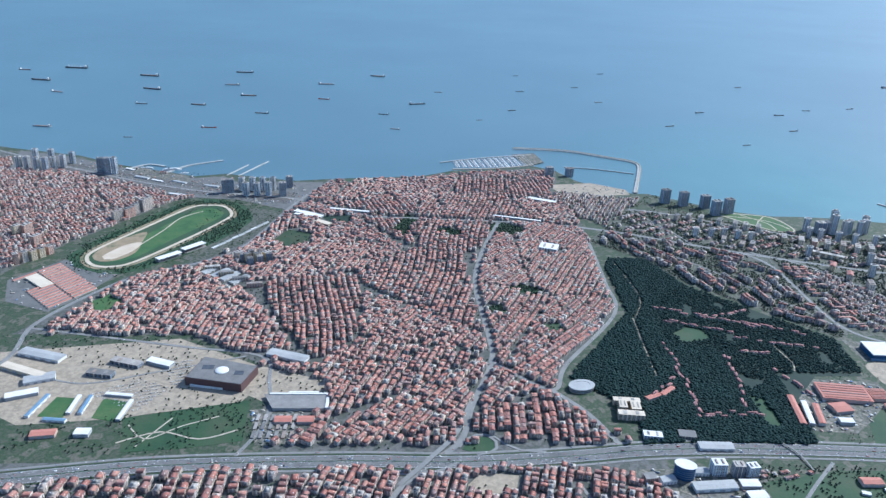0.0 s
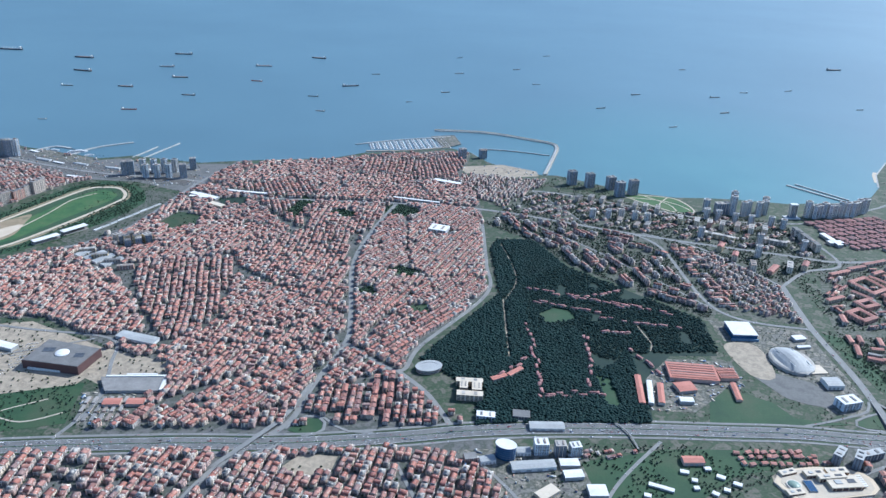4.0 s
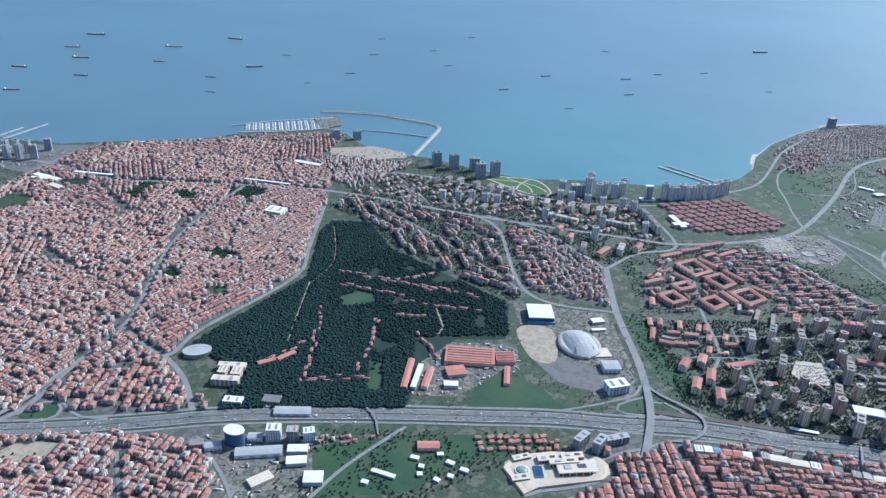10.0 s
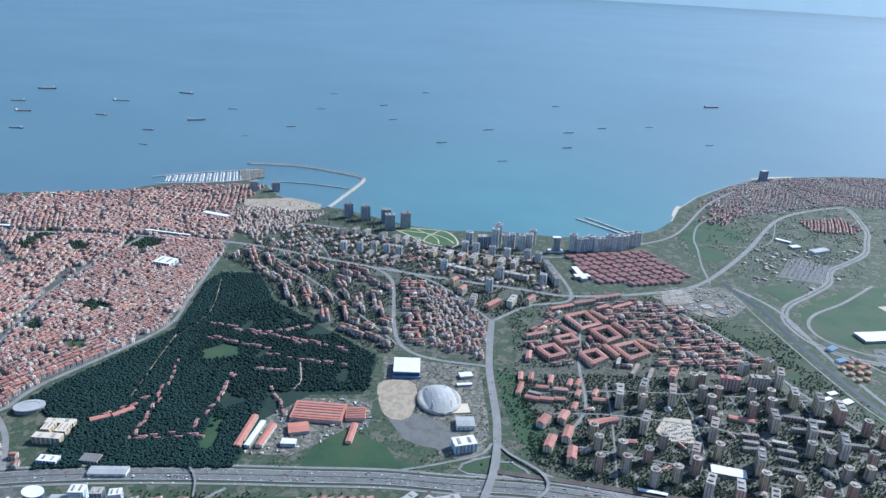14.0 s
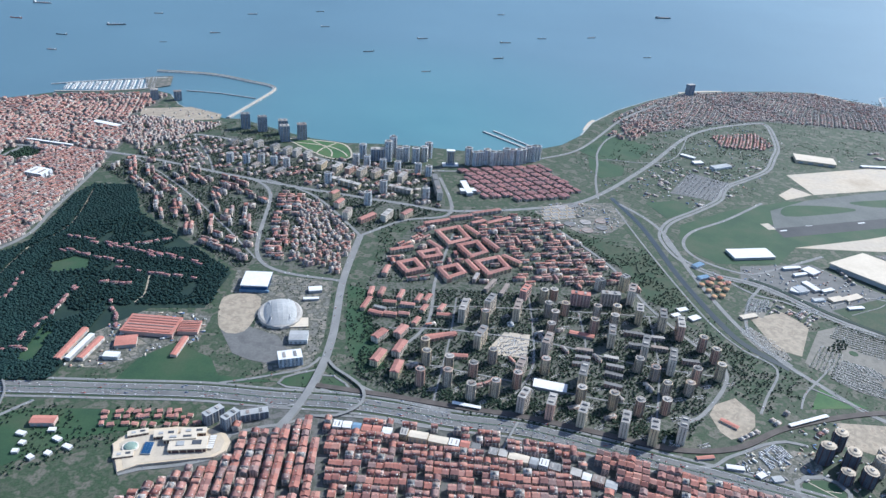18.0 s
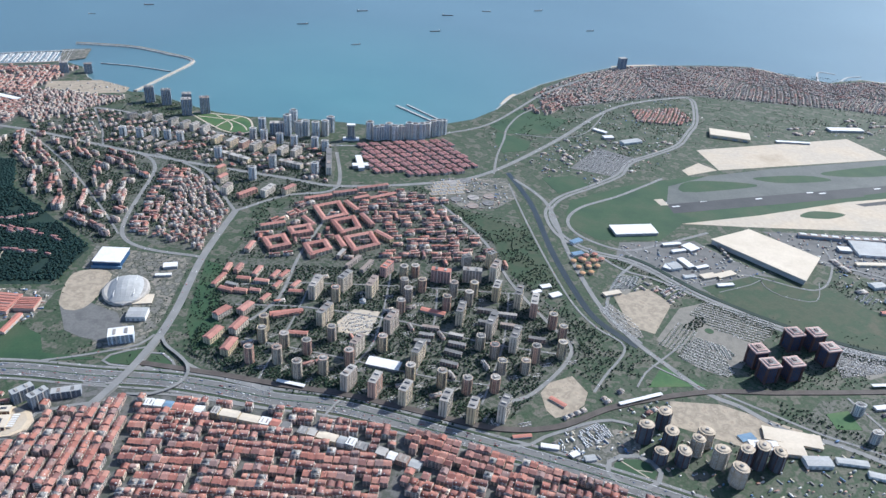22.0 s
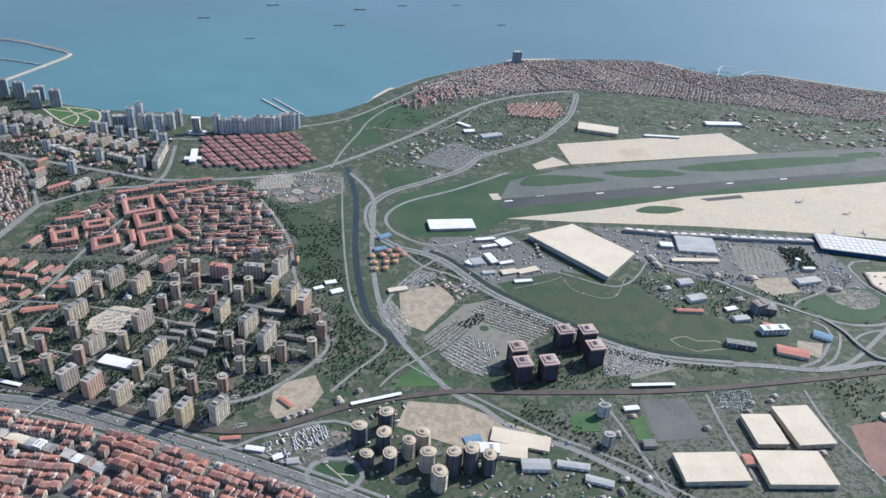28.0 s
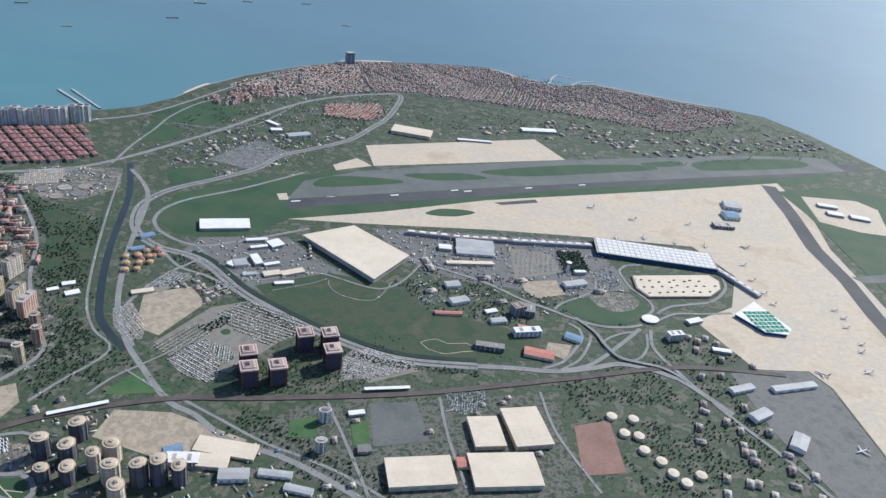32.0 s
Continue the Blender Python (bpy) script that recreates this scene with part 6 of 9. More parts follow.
mid, pts = centred([(-48.1, 239.1), (-23.4, 239.0), (-24.8, 230.1), (-43.8, 230.2)])
simple("interchange_station", [("wall", prism([(x * 0.97, y * 0.97) for x, y in pts], 0, 1.1), M["metal"]), ("roof", prism(pts, 1.1, 1.25), M["roof_flat"]), ("rim", Shape().box(-11, 11, 4.2, 5.0, 0, 1.6), M["white"]), ("rim", Shape().box(10.2, 11.2, -4.4, 4.1, 0, 1.6), M["white"]),
                               ("canopy", Shape().box(-4, 7, 5.6, 6.4, 1.2, 1.35), M["white"])], pose(*mid, 0), "flat grey station building with a white rim", "station", extra=7)
TAKEN += [(-42, 234.6, 5), (-29, 234.6, 5)]
for row, k in (((-150, 268, -132, 262), "hall"), ((-152, 258, -134, 250), "cream_hall"), ((-138, 246, -128, 250), "hall"), ((-112, 262, -100, 258), "dark"), ((-118, 253, -108, 251), "dark"), ((-98, 262, -88, 258), "white_hall"), ((-140, 236, -130, 240), "white_hall"),
               ((-42, 222, -36, 222), "red_hall"), ((-34, 222, -28, 222), "red_hall"), ((-122, 214, -114, 215), "red_hall"), ((-108, 215, -103, 215), "white_hall"), ((-52, 268, -36, 262), "hall")):
    put("works_hall", K[k], take(along(*row, 5.0 if k == "hall" else 3.6, 1.6)), "low commercial hall in the western quarter", "hall", "western commercial halls")

# sports quarter
arena = [("wall", Shape().box(-5.2, 5.2, -5.6, 5.6, 0, 2.4), M["blue_glass"]), ("roof", Shape().box(-5.4, 0, -5.8, 5.8, 2.42, 2.8).box(0.02, 5.4, -5.8, 5.8, 2.42, 2.76), M["white"]), ("plinth", Shape().box(-5.8, 5.8, -6.4, -5.62, 0, 0.9), M["blue"])]
simple("sports_hall", arena, pose(209.5, 272, 0, 0, 0, -4), "square sports hall with a white ribbed roof", "sports hall", extra=7)
shell = Shape()
NU, NV = 12, 7
for i in range(NU + 1):
    for j in range(NV + 1):
        u, v = i / NU * 2 - 1, j / NV * 2 - 1
        w = (1 - u * u) ** 0.5 if abs(u) < 1 else 0.0
        shell.v.append((7.8 * v * w * 0.9, 10.5 * u, 0.3 + 3.6 * (1 - (v * w) ** 2 * 0.8) * max(0.0, 1 - u * u * 0.85)))
shell.add([], [])
for i in range(NU):
    for j in range(NV):
        k = i * (NV + 1) + j
        shell.f.append((k, k + 1, k + NV + 2, k + NV + 1))
        shell.m.append(0)
simple("domed_arena", [("shell_roof", shell, M["metal"]), ("base", lathe([(8.4, 0), (8.4, 1.2), (7.6, 1.6)], 20, oval=1.2), M["roof_flat"])] + [("roof_rib", Shape().box(x - 0.06, x + 0.06, -7, 7, 2.6, 2.9), M["white"]) for x in (-3.5, 3.5)],
       pose(221, 249, 0, 0, 0, 8), "oval arena under a silver-grey shell roof", "arena", extra=10)
for row, dep, h in (((166, 236.6, 184.5, 233.8), 11, 1.9), ((185.8, 236, 193, 235.6), 7, 1.8)):
    parts = [("wall", Shape().box(-0.5, 0.5, -0.5, 0.5, 0, 0.8), M["wall"]), ("roof", Shape().box(-0.51, 0.51, -0.51, 0.51, 0.8, 0.88), M["red"])]
    parts += [("skylight_row", Shape().box(-0.46, 0.46, -0.44 + 0.16 * k, -0.38 + 0.16 * k, 0.88, 0.97), M["roof"]) for k in range(6)]
    put("factory_hall", baked(parts), take(along(*row, dep, h)), "factory hall with a bright orange-red sawtooth roof", "factory", "red factory halls")
for row, k, dep, h in (((151.1, 220.4, 154.7, 238.4), "red_hall", 2.4, 1.6), ((154.2, 220.3, 157.9, 234.6), "white_hall", 2.0, 1.5), ((158.4, 220.3, 161.8, 232.7), "red_hall", 2.4, 1.6), ((164.4, 221.1, 169.5, 220.6), "white_hall", 3, 1.6), ((166.5, 227.3, 173.6, 228.3), "red_hall", 6, 1.7), ((188.5, 222, 190.5, 233), "red_hall", 2.2, 1.4),
                       ((223.8, 215.6, 231.7, 217.2), "office", 5, 3.4), ((225.8, 229.7, 232.4, 229.6), "hall", 6, 2.2), ((230.8, 264.7, 236.0, 265.5), "white_hall", 3.5, 1.4), ((229, 259, 235, 259.5), "white_hall", 1.6, 1.0), ((224, 240, 232, 240.5), "cream_hall", 6, 0.5)):
    put("works_hall", K[k], take(along(*row, dep, h)), {"red_hall": "workshop with a red ridged roof", "white_hall": "workshop with a white roof", "office": "white terraced office building", "hall": "grey hall beside the arena", "cream_hall": "low pale hall beside the arena"}[k], "hall", "halls of the sports quarter")
for row, k, dep, h in (((97, 236, 103, 239), "red_hall", 2.4, 1.2), ((104, 239, 110, 244), "red_hall", 2.2, 1.2)):
    put("hospital_block", K[k], take(along(*row, dep, h)), "institute building at the edge of the wood", "building", "institute buildings")

oval_ring = lathe([(5.2, 0), (5.2, 1.6), (3.6, 1.6), (3.6, 0.1)], 24, oval=0.72)
simple("ring_hall", [("wall", oval_ring, M["roof_flat"]), ("roof", lathe([(5.35, 1.6), (5.35, 1.75), (3.5, 1.75), (3.5, 1.62)], 24, oval=0.72), M["metal"]), ("court", lathe([(3.4, 0.05), (3.4, 0.12)], 24, oval=0.72), M["yard"])] +
       [("window_band", lathe([(5.24, z), (5.24, z + 0.25)], 24, oval=0.72), M["glass"]) for z in (0.4, 0.95)], pose(73.0, 245.0, 0, 0, 0, 12), "oval ring-shaped hall with an open court", "hall", extra=5.6)
for row, dep, h in (((82.0, 224.6, 91.5, 223.4), 3.0, 2.6), ((83.4, 228.6, 86.4, 228.2), 5.0, 3.0), ((88.0, 228.2, 91.6, 227.8), 5.4, 2.4), ((82.6, 233.8, 92.6, 232.8), 2.6, 2.2)):
    put("clinic_wing", K["cream_wing"], take(along(*row, dep, h)), "cream-coloured clinic wing with a pale flat roof", "clinic", "clinic wings by the wood")
# towers and halls along the highway
simple("glass_tower", [("wall", lathe([(3.4, 0), (3.4, 4.7), (3.5, 5.0)], 20, oval=0.72), M["blue_glass"]), ("roof", lathe([(3.45, 5.0), (3.45, 5.04)], 20, oval=0.72), M["metal"]), ("parapet", lathe([(3.6, 4.9), (3.6, 5.05), (3.45, 5.05)], 20, oval=0.72), M["white"])] +
       [("floor_band", lathe([(3.46, z), (3.46, z + 0.1)], 20, oval=0.72), M["dark_block"]) for z in (0.9, 1.7, 2.5, 3.3, 4.1)], pose(95.5, 193.6, 0, 0, 0, -25), "oval tower of dark blue glass beside the highway", "office tower", extra=4)
for row, k, dep, h in (((105.2, 193.5, 109.8, 193.4), "office", 3.6, 4.6), ((111.8, 192.5, 115.4, 192.4), "dark", 3, 4.8), ((117.2, 192.5, 120.8, 193), "office", 3, 4.0), ((112.5, 187.1, 118.8, 187), "white_hall", 3.5, 1.5), ((112.8, 181.4, 119, 181.7), "white_hall", 3.6, 1.5), ((118.6, 173, 124.4, 172.9), "white_hall", 5, 1.8),
                       ((99.3, 193.5, 104, 193.4), "hall", 3, 1.8), ((96.7, 185.5, 111, 186.4), "hall", 4, 1.6), ((104, 172, 110, 176), "cream_hall", 4, 1.2), ((87, 189, 92, 190), "hall", 3, 1.8), ((82, 190.5, 86, 191), "low", 3, 1.6)):
    put("highway_building", K[k], take(along(*row, dep, h)), "commercial building beside the highway", "building", "buildings beside the highway")
HOTEL = baked(kind_slab(9, 6, "dark_block", "metal"))
for row, dep, h in (((205.3, 185.9, 209.9, 190.2), 2.6, 4.2), ((211.3, 183.7, 215.0, 188.0), 2.6, 4.6), ((215.0, 188.0, 223.2, 189.8), 2.6, 2.6)):
    put("hotel_wing", HOTEL, take(along(*row, dep, h)), "shade-darkened hotel wing at the junction", "hotel", "hotel wings at the junction")
# beige shopping complex on its terrace
TERRACE = [(179.7, 178.8), (183.9, 184.2), (196.2, 185.7), (206.2, 184.7), (211.4, 182.1), (213.0, 179.1), (212.4, 174.9), (209.3, 172.4), (197.8, 171.0), (189.1, 169.9), (184.1, 167.2)]
mid, pts = centred(TERRACE)
simple("terrace_mall", [("plinth", prism(pts, 0, 0.7), M["beige"]), ("parapet", prism([(x * 1.01, y * 1.01) for x, y in pts], 0, 0.55), M["band"]),
                        ("deck", prism([(x * 0.9, y * 0.9) for x, y in pts], 0.7, 0.76), M["concrete"])], pose(*mid, 0), "beige stone terrace of a shopping complex", "shopping centre", extra=10)
TAKEN += [(190, 177, 9), (205, 178, 9), (186, 172, 7)]
# its halls: near edge from one corner to the other, depth, height, darkness of the front
for i, (row, dep, h) in enumerate([((196.3, 174.2, 207.0, 174.6), 5.2, 2.0), ((191.0, 180.0, 197.6, 180.6), 2.8, 1.9), ((198.6, 181.0, 205.8, 181.3), 2.6, 2.0), ((194.2, 178.0, 203.5, 178.6), 2.2, 2.4), ((183.4, 181.0, 189.0, 182.4), 2.2, 1.5), ((181.5, 172.2, 187.0, 173.0), 2.6, 1.3)]):
    parts = [("wall", Shape().box(-0.5, 0.5, -0.5, 0.5, 0.35, 0.95), M["beige"]), ("roof", Shape().box(-0.51, 0.51, -0.51, 0.51, 0.95, 1.0), M["cream_roof"]), ("shop_front", Shape().box(-0.48, 0.48, -0.53, -0.5, 0.38, 0.8), M["brown"])]
    parts += [("column", Shape().box(x - 0.012, x + 0.012, -0.56, -0.53, 0.35, 0.95), M["beige"]) for x in (-0.4, -0.2, 0.0, 0.2, 0.4)]
    parts += [("roof_plant", Shape().box(-0.3, -0.1, -0.2, 0.15, 1.0, 1.1), M["metal"]), ("skylight", Shape().box(0.1, 0.35, -0.15, 0.2, 1.0, 1.05), M["glass"])]
    put("mall_hall", baked(parts), take(along(*row, dep, h)), "flat-roofed beige hall of the shopping complex with a dark front", "shopping centre", "halls of the shopping complex")
simple("glass_dome", [("ring", lathe([(2.3, 0.7), (2.3, 1.1), (2.0, 1.1)], 24), M["band"]), ("dome", lathe([(2.0, 1.1), (1.6, 1.45), (0.9, 1.7), (0.2, 1.78)], 24), M["green_glass"])], pose(185.2, 177.0, 0), "shallow green-grey glass dome on the terrace", "dome", extra=2.4)
simple("solar_roof", [("frame", Shape().box(-1.35, 1.35, -2.5, 2.5, 0.7, 1.2), M["metal"])] + [("panel", Shape().box(-1.25 + 0.86 * k, -0.45 + 0.86 * k, -2.4, 2.4, 1.2, 1.26), M["blue_glass"]) for k in range(3)], pose(190.2, 176.2, 0, 0, 0, -2), "dark panelled roof light on the terrace", "roof light", extra=2.6)
for k in range(6):
    simple("sun_shelter", [("roof", Shape().box(-0.9, 0.9, -0.3, 0.3, 1.35, 1.45), M["white"]), ("post", Shape().box(-0.8, -0.7, -0.05, 0.05, 0.7, 1.35), M["metal"]), ("post", Shape().box(0.7, 0.8, -0.05, 0.05, 0.7, 1.35), M["metal"])], pose(207.9 + 0.05 * k, 175.6 + 0.95 * k, 0, 0, 0, 4), "small white sun shelter on the terrace", "shelter", "sun shelters", extra=0.8)
# garden houses with red roofs north of the highway
for k in range(26):
    x, y = 174 + (k % 9) * 3.1 + rng.uniform(-0.7, 0.7), 187.6 + (k // 9) * 3.0 + rng.uniform(-0.6, 0.6)
    put("garden_house", K["red_slab"], take(at(x, y, 0, rng.uniform(-0.4, 0.4) + (1.57 if k % 4 == 0 else 0), rng.uniform(1.6, 2.6), 1.3, 1.0), 0.1), "low garden house with a red tiled roof", "house", "garden houses")
# commercial blocks in the first row along the service road
SHOP_COLOURS = ("office", "white_hall", "blue_hall", "red_hall", "red_hall", "white_hall", "mid", "cream_hall", "cream_hall", "office", "red_hall", "low", "mid", "low", "cream_hall", "hall", "office", "mid", "low", "white_hall", "mid", "hall")
x_ = 243.0
for k, key_ in enumerate(SHOP_COLOURS):
    w_ = 5.6 if key_ == "cream_hall" else rng.uniform(2.2, 3.2)
    y_ = lambda x: 187.2 - 0.17 * (x - 243) - 0.0022 * max(0.0, x - 243) ** 2
    put("shop_block", K[key_], take(along(x_, y_(x_) - 4.0, x_ + w_, y_(x_ + w_) - 4.0, 3.0, rng.uniform(1.5, 2.4)), 0.1), "commercial block in the row beside the highway", "building", "blocks along the service road")
    x_ += w_ + 0.35 + (2.2 if k % 6 == 5 else 0)
for row in [(150.8, 183.9, 153.4, 183.0), (159.5, 184.7, 161.6, 184.7), (153.1, 179.7, 154.8, 179.1), (161.8, 181.5, 164.1, 180.1), (165.8, 178.0, 168.2, 176.7), (157.3, 174.1, 158.9, 172.8), (161.7, 175.2, 163.4, 174.4), (152.7, 175.9, 154.4, 175.9), (138.6, 178.3, 145.6, 174.9), (135.6, 173.5, 137.6, 172.7)]:
    put("garden_villa", K["white_hall"], take(along(*row, 1.6, 0.9)), "low white villa among garden trees", "house", "white garden villas")
put("school_hall", K["red_hall"], take(along(153.4, 187.6, 160.4, 187.4, 3.4, 1.8)), "hall with a crimson roof in the gardens", "hall")

# six dark towers round a car park
plaza = [("wall", Shape().box(-0.5, 0.5, -0.5, 0.5, 0, 0.86), M["brown"]), ("crown", Shape().box(-0.62, 0.62, -0.62, 0.62, 0.855, 0.92), M["pink"]), ("terrace", Shape().box(-0.55, 0.55, -0.55, 0.55, 0.92, 0.925), M["roof_flat"]), ("upper_crown", Shape().box(-0.42, 0.42, -0.42, 0.42, 0.925, 0.97), M["pink"]), ("roof", Shape().box(-0.33, 0.33, -0.33, 0.33, 0.97, 0.985), M["roof_flat"]), ("roof_plant", Shape().box(-0.2, 0.05, -0.15, 0.2, 0.985, 1.02), M["brown"])]
plaza += [("window_stack", pane_stack((0.5 * c, 0.5 * s, c, s), 4, 14, 0.06, 0.84, 0.36, 0.7), M["blue_glass"]) for c, s in ((1, 0), (0, 1), (-1, 0), (0, -1))]
plaza += [("corner_pier", Shape().box(x - 0.08, x + 0.08, y - 0.08, y + 0.08, 0, 0.86), M["brown"]) for x in (-0.5, 0.5) for y in (-0.5, 0.5)]
PLAZA = baked(plaza)
for x, y in ((464.0, 211.0), (472.3, 210.9), (472.6, 201.8), (445.6, 201.4), (445.9, 193.3), (454.8, 193.9)):
    put("office_tower", PLAZA, take(at(x, y, 0, radians(8), 4.5, 4.5, 8.0)), "dark brown office tower with a stepped pink crown", "office tower", "office towers in the car park")
# dark round towers, the shade on their sides put into the wall colour
for i, (x, y, r, h) in enumerate([(393, 165.5, 2.3, 6.6), (401, 171.5, 2.3, 6.2), (400, 163, 2.4, 6.2), (401.5, 156, 2.3, 5.0), (407, 159.5, 2.0, 6.2), (411, 163, 2.4, 5.8), (412, 154.5, 2.3, 6.6), (419, 153.5, 2.2, 7.4), (424, 154, 2.3, 8.0), (429, 153, 2.2, 6.4), (414.5, 147.5, 2.4, 6.4), (395, 157, 2.0, 4.0)]):
    tan = i in (4, 5, 6, 10)
    parts = [("wall", lathe([(r, 0), (r * 1.04, h * 0.5), (r, h)], 14, oval=0.85), M["tan" if tan else "shade_wall"]), ("roof", lathe([(r * 0.95, h), (r * 0.7, h + 0.45), (0.3, h + 0.65)], 14, oval=0.85), M["tan"]), ("parapet", lathe([(r * 1.06, h - 0.1), (r * 1.06, h + 0.15), (r * 0.9, h + 0.15)], 14, oval=0.85), M["tan"])]
    parts += [("floor_band", lathe([(r * 1.06, h * k / 18), (r * 1.06, h * k / 18 + 0.1)], 14, oval=0.85), M["band" if tan else "shade_wall"]) for k in range(1, 18)]
    for k in range(7):
        c, s_ = math.cos(0.9 * k), math.sin(0.9 * k)
        parts.append(("rib", Shape().box(r * 1.05 * c - 0.12, r * 1.05 * c + 0.12, r * 0.89 * s_ - 0.12, r * 0.89 * s_ + 0.12, 0, h + 0.2), M["tan" if tan else "brown"]))
    parts.append(("roof_house", Shape().box(-0.5, 0.5, -0.4, 0.4, h + 0.3, h + 0.9), M["roof_flat"]))
    simple("round_tower", parts, pose(x, y, 0, 0, 0, 30 * i), "round apartment tower with " + ("tan" if tan else "shade-darkened") + " walls", "tower block", "round towers", extra=r + 0.6)
for row, k, dep, h in (((424.5, 159, 433.2, 158.2), "office", 4, 1.8), ((432.5, 157.7, 440.7, 156.1), "cream_hall", 5, 1.4), ((438.6, 152.1, 446.7, 151.6), "hall", 4, 1.8), ((424.0, 163.5, 429.0, 164.6), "blue_hall", 3, 0.5), ((431.3, 164.2, 447.7, 159.1), "cream_hall", 6, 1.0), ((449, 153.5, 458, 151.5), "hall", 2.4, 1.2), ((455.6, 147.8, 463, 145), "hall", 2.4, 1.2),
                       ((512, 159.4, 521.6, 159.2), "cream_hall", 13, 1.8), ((524.6, 158.4, 536.7, 158.8), "cream_hall", 17, 2.0), ((484, 145.4, 503.0, 145.2), "cream_hall", 11, 2.0), ((508.1, 143.6, 528.1, 142.7), "cream_hall", 13, 2.0), ((505, 152, 509, 152), "red_hall", 4, 1.4),
                       ((466.6, 173.8, 470.3, 173.6), "coast", 2.6, 4.4), ((464.7, 161.2, 468.2, 161.0), "coast", 2.6, 4.2), ((476, 176, 481, 176.5), "white_hall", 2, 1.0), ((477, 160, 481, 160), "low", 3, 1.2)):
    put("works_hall", K[k], take(along(*row, dep, h)), {"white_hall": "large shed with a white roof", "cream_hall": "large shed with a cream roof", "hall": "grey workshop beside the railway", "office": "white office block with flat roof", "blue_hall": "low hall with a blue roof", "red_hall": "workshop with a red roof", "coast": "pale office tower beside a pitch", "low": "low office block beside the pitch"}[k], "hall", "sheds along the railway")
for q, p in (("pitch_north", [(457.6, 168.2), (466.0, 167.7), (466.4, 176.7), (458.1, 175.4)]), ("pitch_small", [(476.2, 163.5), (480.9, 163.2), (481.7, 174.1), (476.1, 173.2)])):
    tagged(slab(q, p, 0, 0.1, M["lawn"]), "green sports pitch", "pitch", kind="structure")
    POLY[q] = p
for row in (((390.6, 180.6, 406.4, 185.2)), ((482, 187.6, 497, 187.8)), ((281, 194.6, 290, 191.6))):
    put("station_roof", baked([("roof", Shape().box(-0.5, 0.5, -0.5, 0.5, 0.7, 0.85), M["white"])] + [("post", Shape().box(x - 0.008, x + 0.008, -0.06, 0.06, 0, 0.7), M["metal"]) for x in (-0.45, -0.3, -0.15, 0, 0.15, 0.3, 0.45)]),
        take(along(*row, 1.4, 1.1)), "long white platform roof of the metro station", "station", "metro platform roofs")

# airport
mid, pts = centred([(466.4, 289.5), (489.6, 299.6), (510.4, 272.9), (493.0, 253.3)])
simple("cargo_hangar", [("wall", prism([(x * 0.97, y * 0.97) for x, y in pts], 0, 2.2), M["metal"]), ("roof", prism(pts, 2.2, 2.5), M["cream_roof"])] + [("dock", Shape().box(-21 + 0, -20, -6 + 3 * k, -4.4 + 3 * k, 0, 1.2), M["roof_flat"]) for k in range(5)], pose(*mid, 0), "huge cargo hangar with a flat cream roof", "hangar", extra=17)
put("cargo_hall", K["white_hall"], take(along(424, 295.5, 444.5, 297, 9, 1.5)), "long white hall on the airfield grass", "hall")
for row, k, dep, h in (((443.2, 285.9, 452.0, 287.2), "white_hall", 2, 1.2), ((453.9, 280.3, 459, 283), "white_hall", 6, 1.4), ((445.2, 279.6, 452.0, 281.3), "white_hall", 2, 1.2), ((447.1, 266.3, 450.2, 267.3), "white_hall", 8, 1.4), ((450.8, 265.5, 456.8, 267.4), "white_hall", 2, 1.2), ((435.8, 266.9, 438.5, 264.8), "white_hall", 4, 1.2), ((439.4, 264.8, 444.5, 266.2), "hall", 5, 1.5),
                       ((450.7, 257.7, 457.2, 259.5), "cream_hall", 3.5, 1.0), ((457.8, 258.2, 466.5, 261.4), "cream_hall", 3.5, 1.0), ((454.5, 251.9, 461.8, 252.8), "white_hall", 2, 0.9), ((442.5, 258.4, 447.9, 259.3), "hall", 2, 1.0), ((532.7, 278.0, 549.4, 275.9), "hall", 6, 1.5), ((526.4, 269.0, 547.0, 268.5), "cream_hall", 2.6, 1.2), ((525.4, 281.8, 531, 281), "white_hall", 4, 1.5),
                       ((513.8, 231.3, 524.3, 230.4), "red_hall", 2, 1.2), ((534.3, 231.3, 539.2, 232.5), "white_hall", 2.4, 1.0), ((534.6, 224.5, 540.9, 225.2), "hall", 3, 1.4), ((545.1, 229.3, 550.0, 230.9), "dark", 4, 4.2), ((541.4, 216.2, 552.0, 216.8), "office", 3.4, 2.4), ((541.2, 204.7, 551.2, 200.8), "red_hall", 5, 1.6), ((524.4, 209.6, 534.4, 206.9), "dark", 3, 1.8)):
    put("airport_hall", K[k], take(along(*row, dep, h)), {"white_hall": "white-roofed airport service hall", "cream_hall": "low cream-roofed service hall", "hall": "grey-roofed airport service hall", "red_hall": "service hall with a red roof", "dark": "shade-darkened office block near airport", "office": "white office block with flat roof"}[k], "hall", "airport service halls")
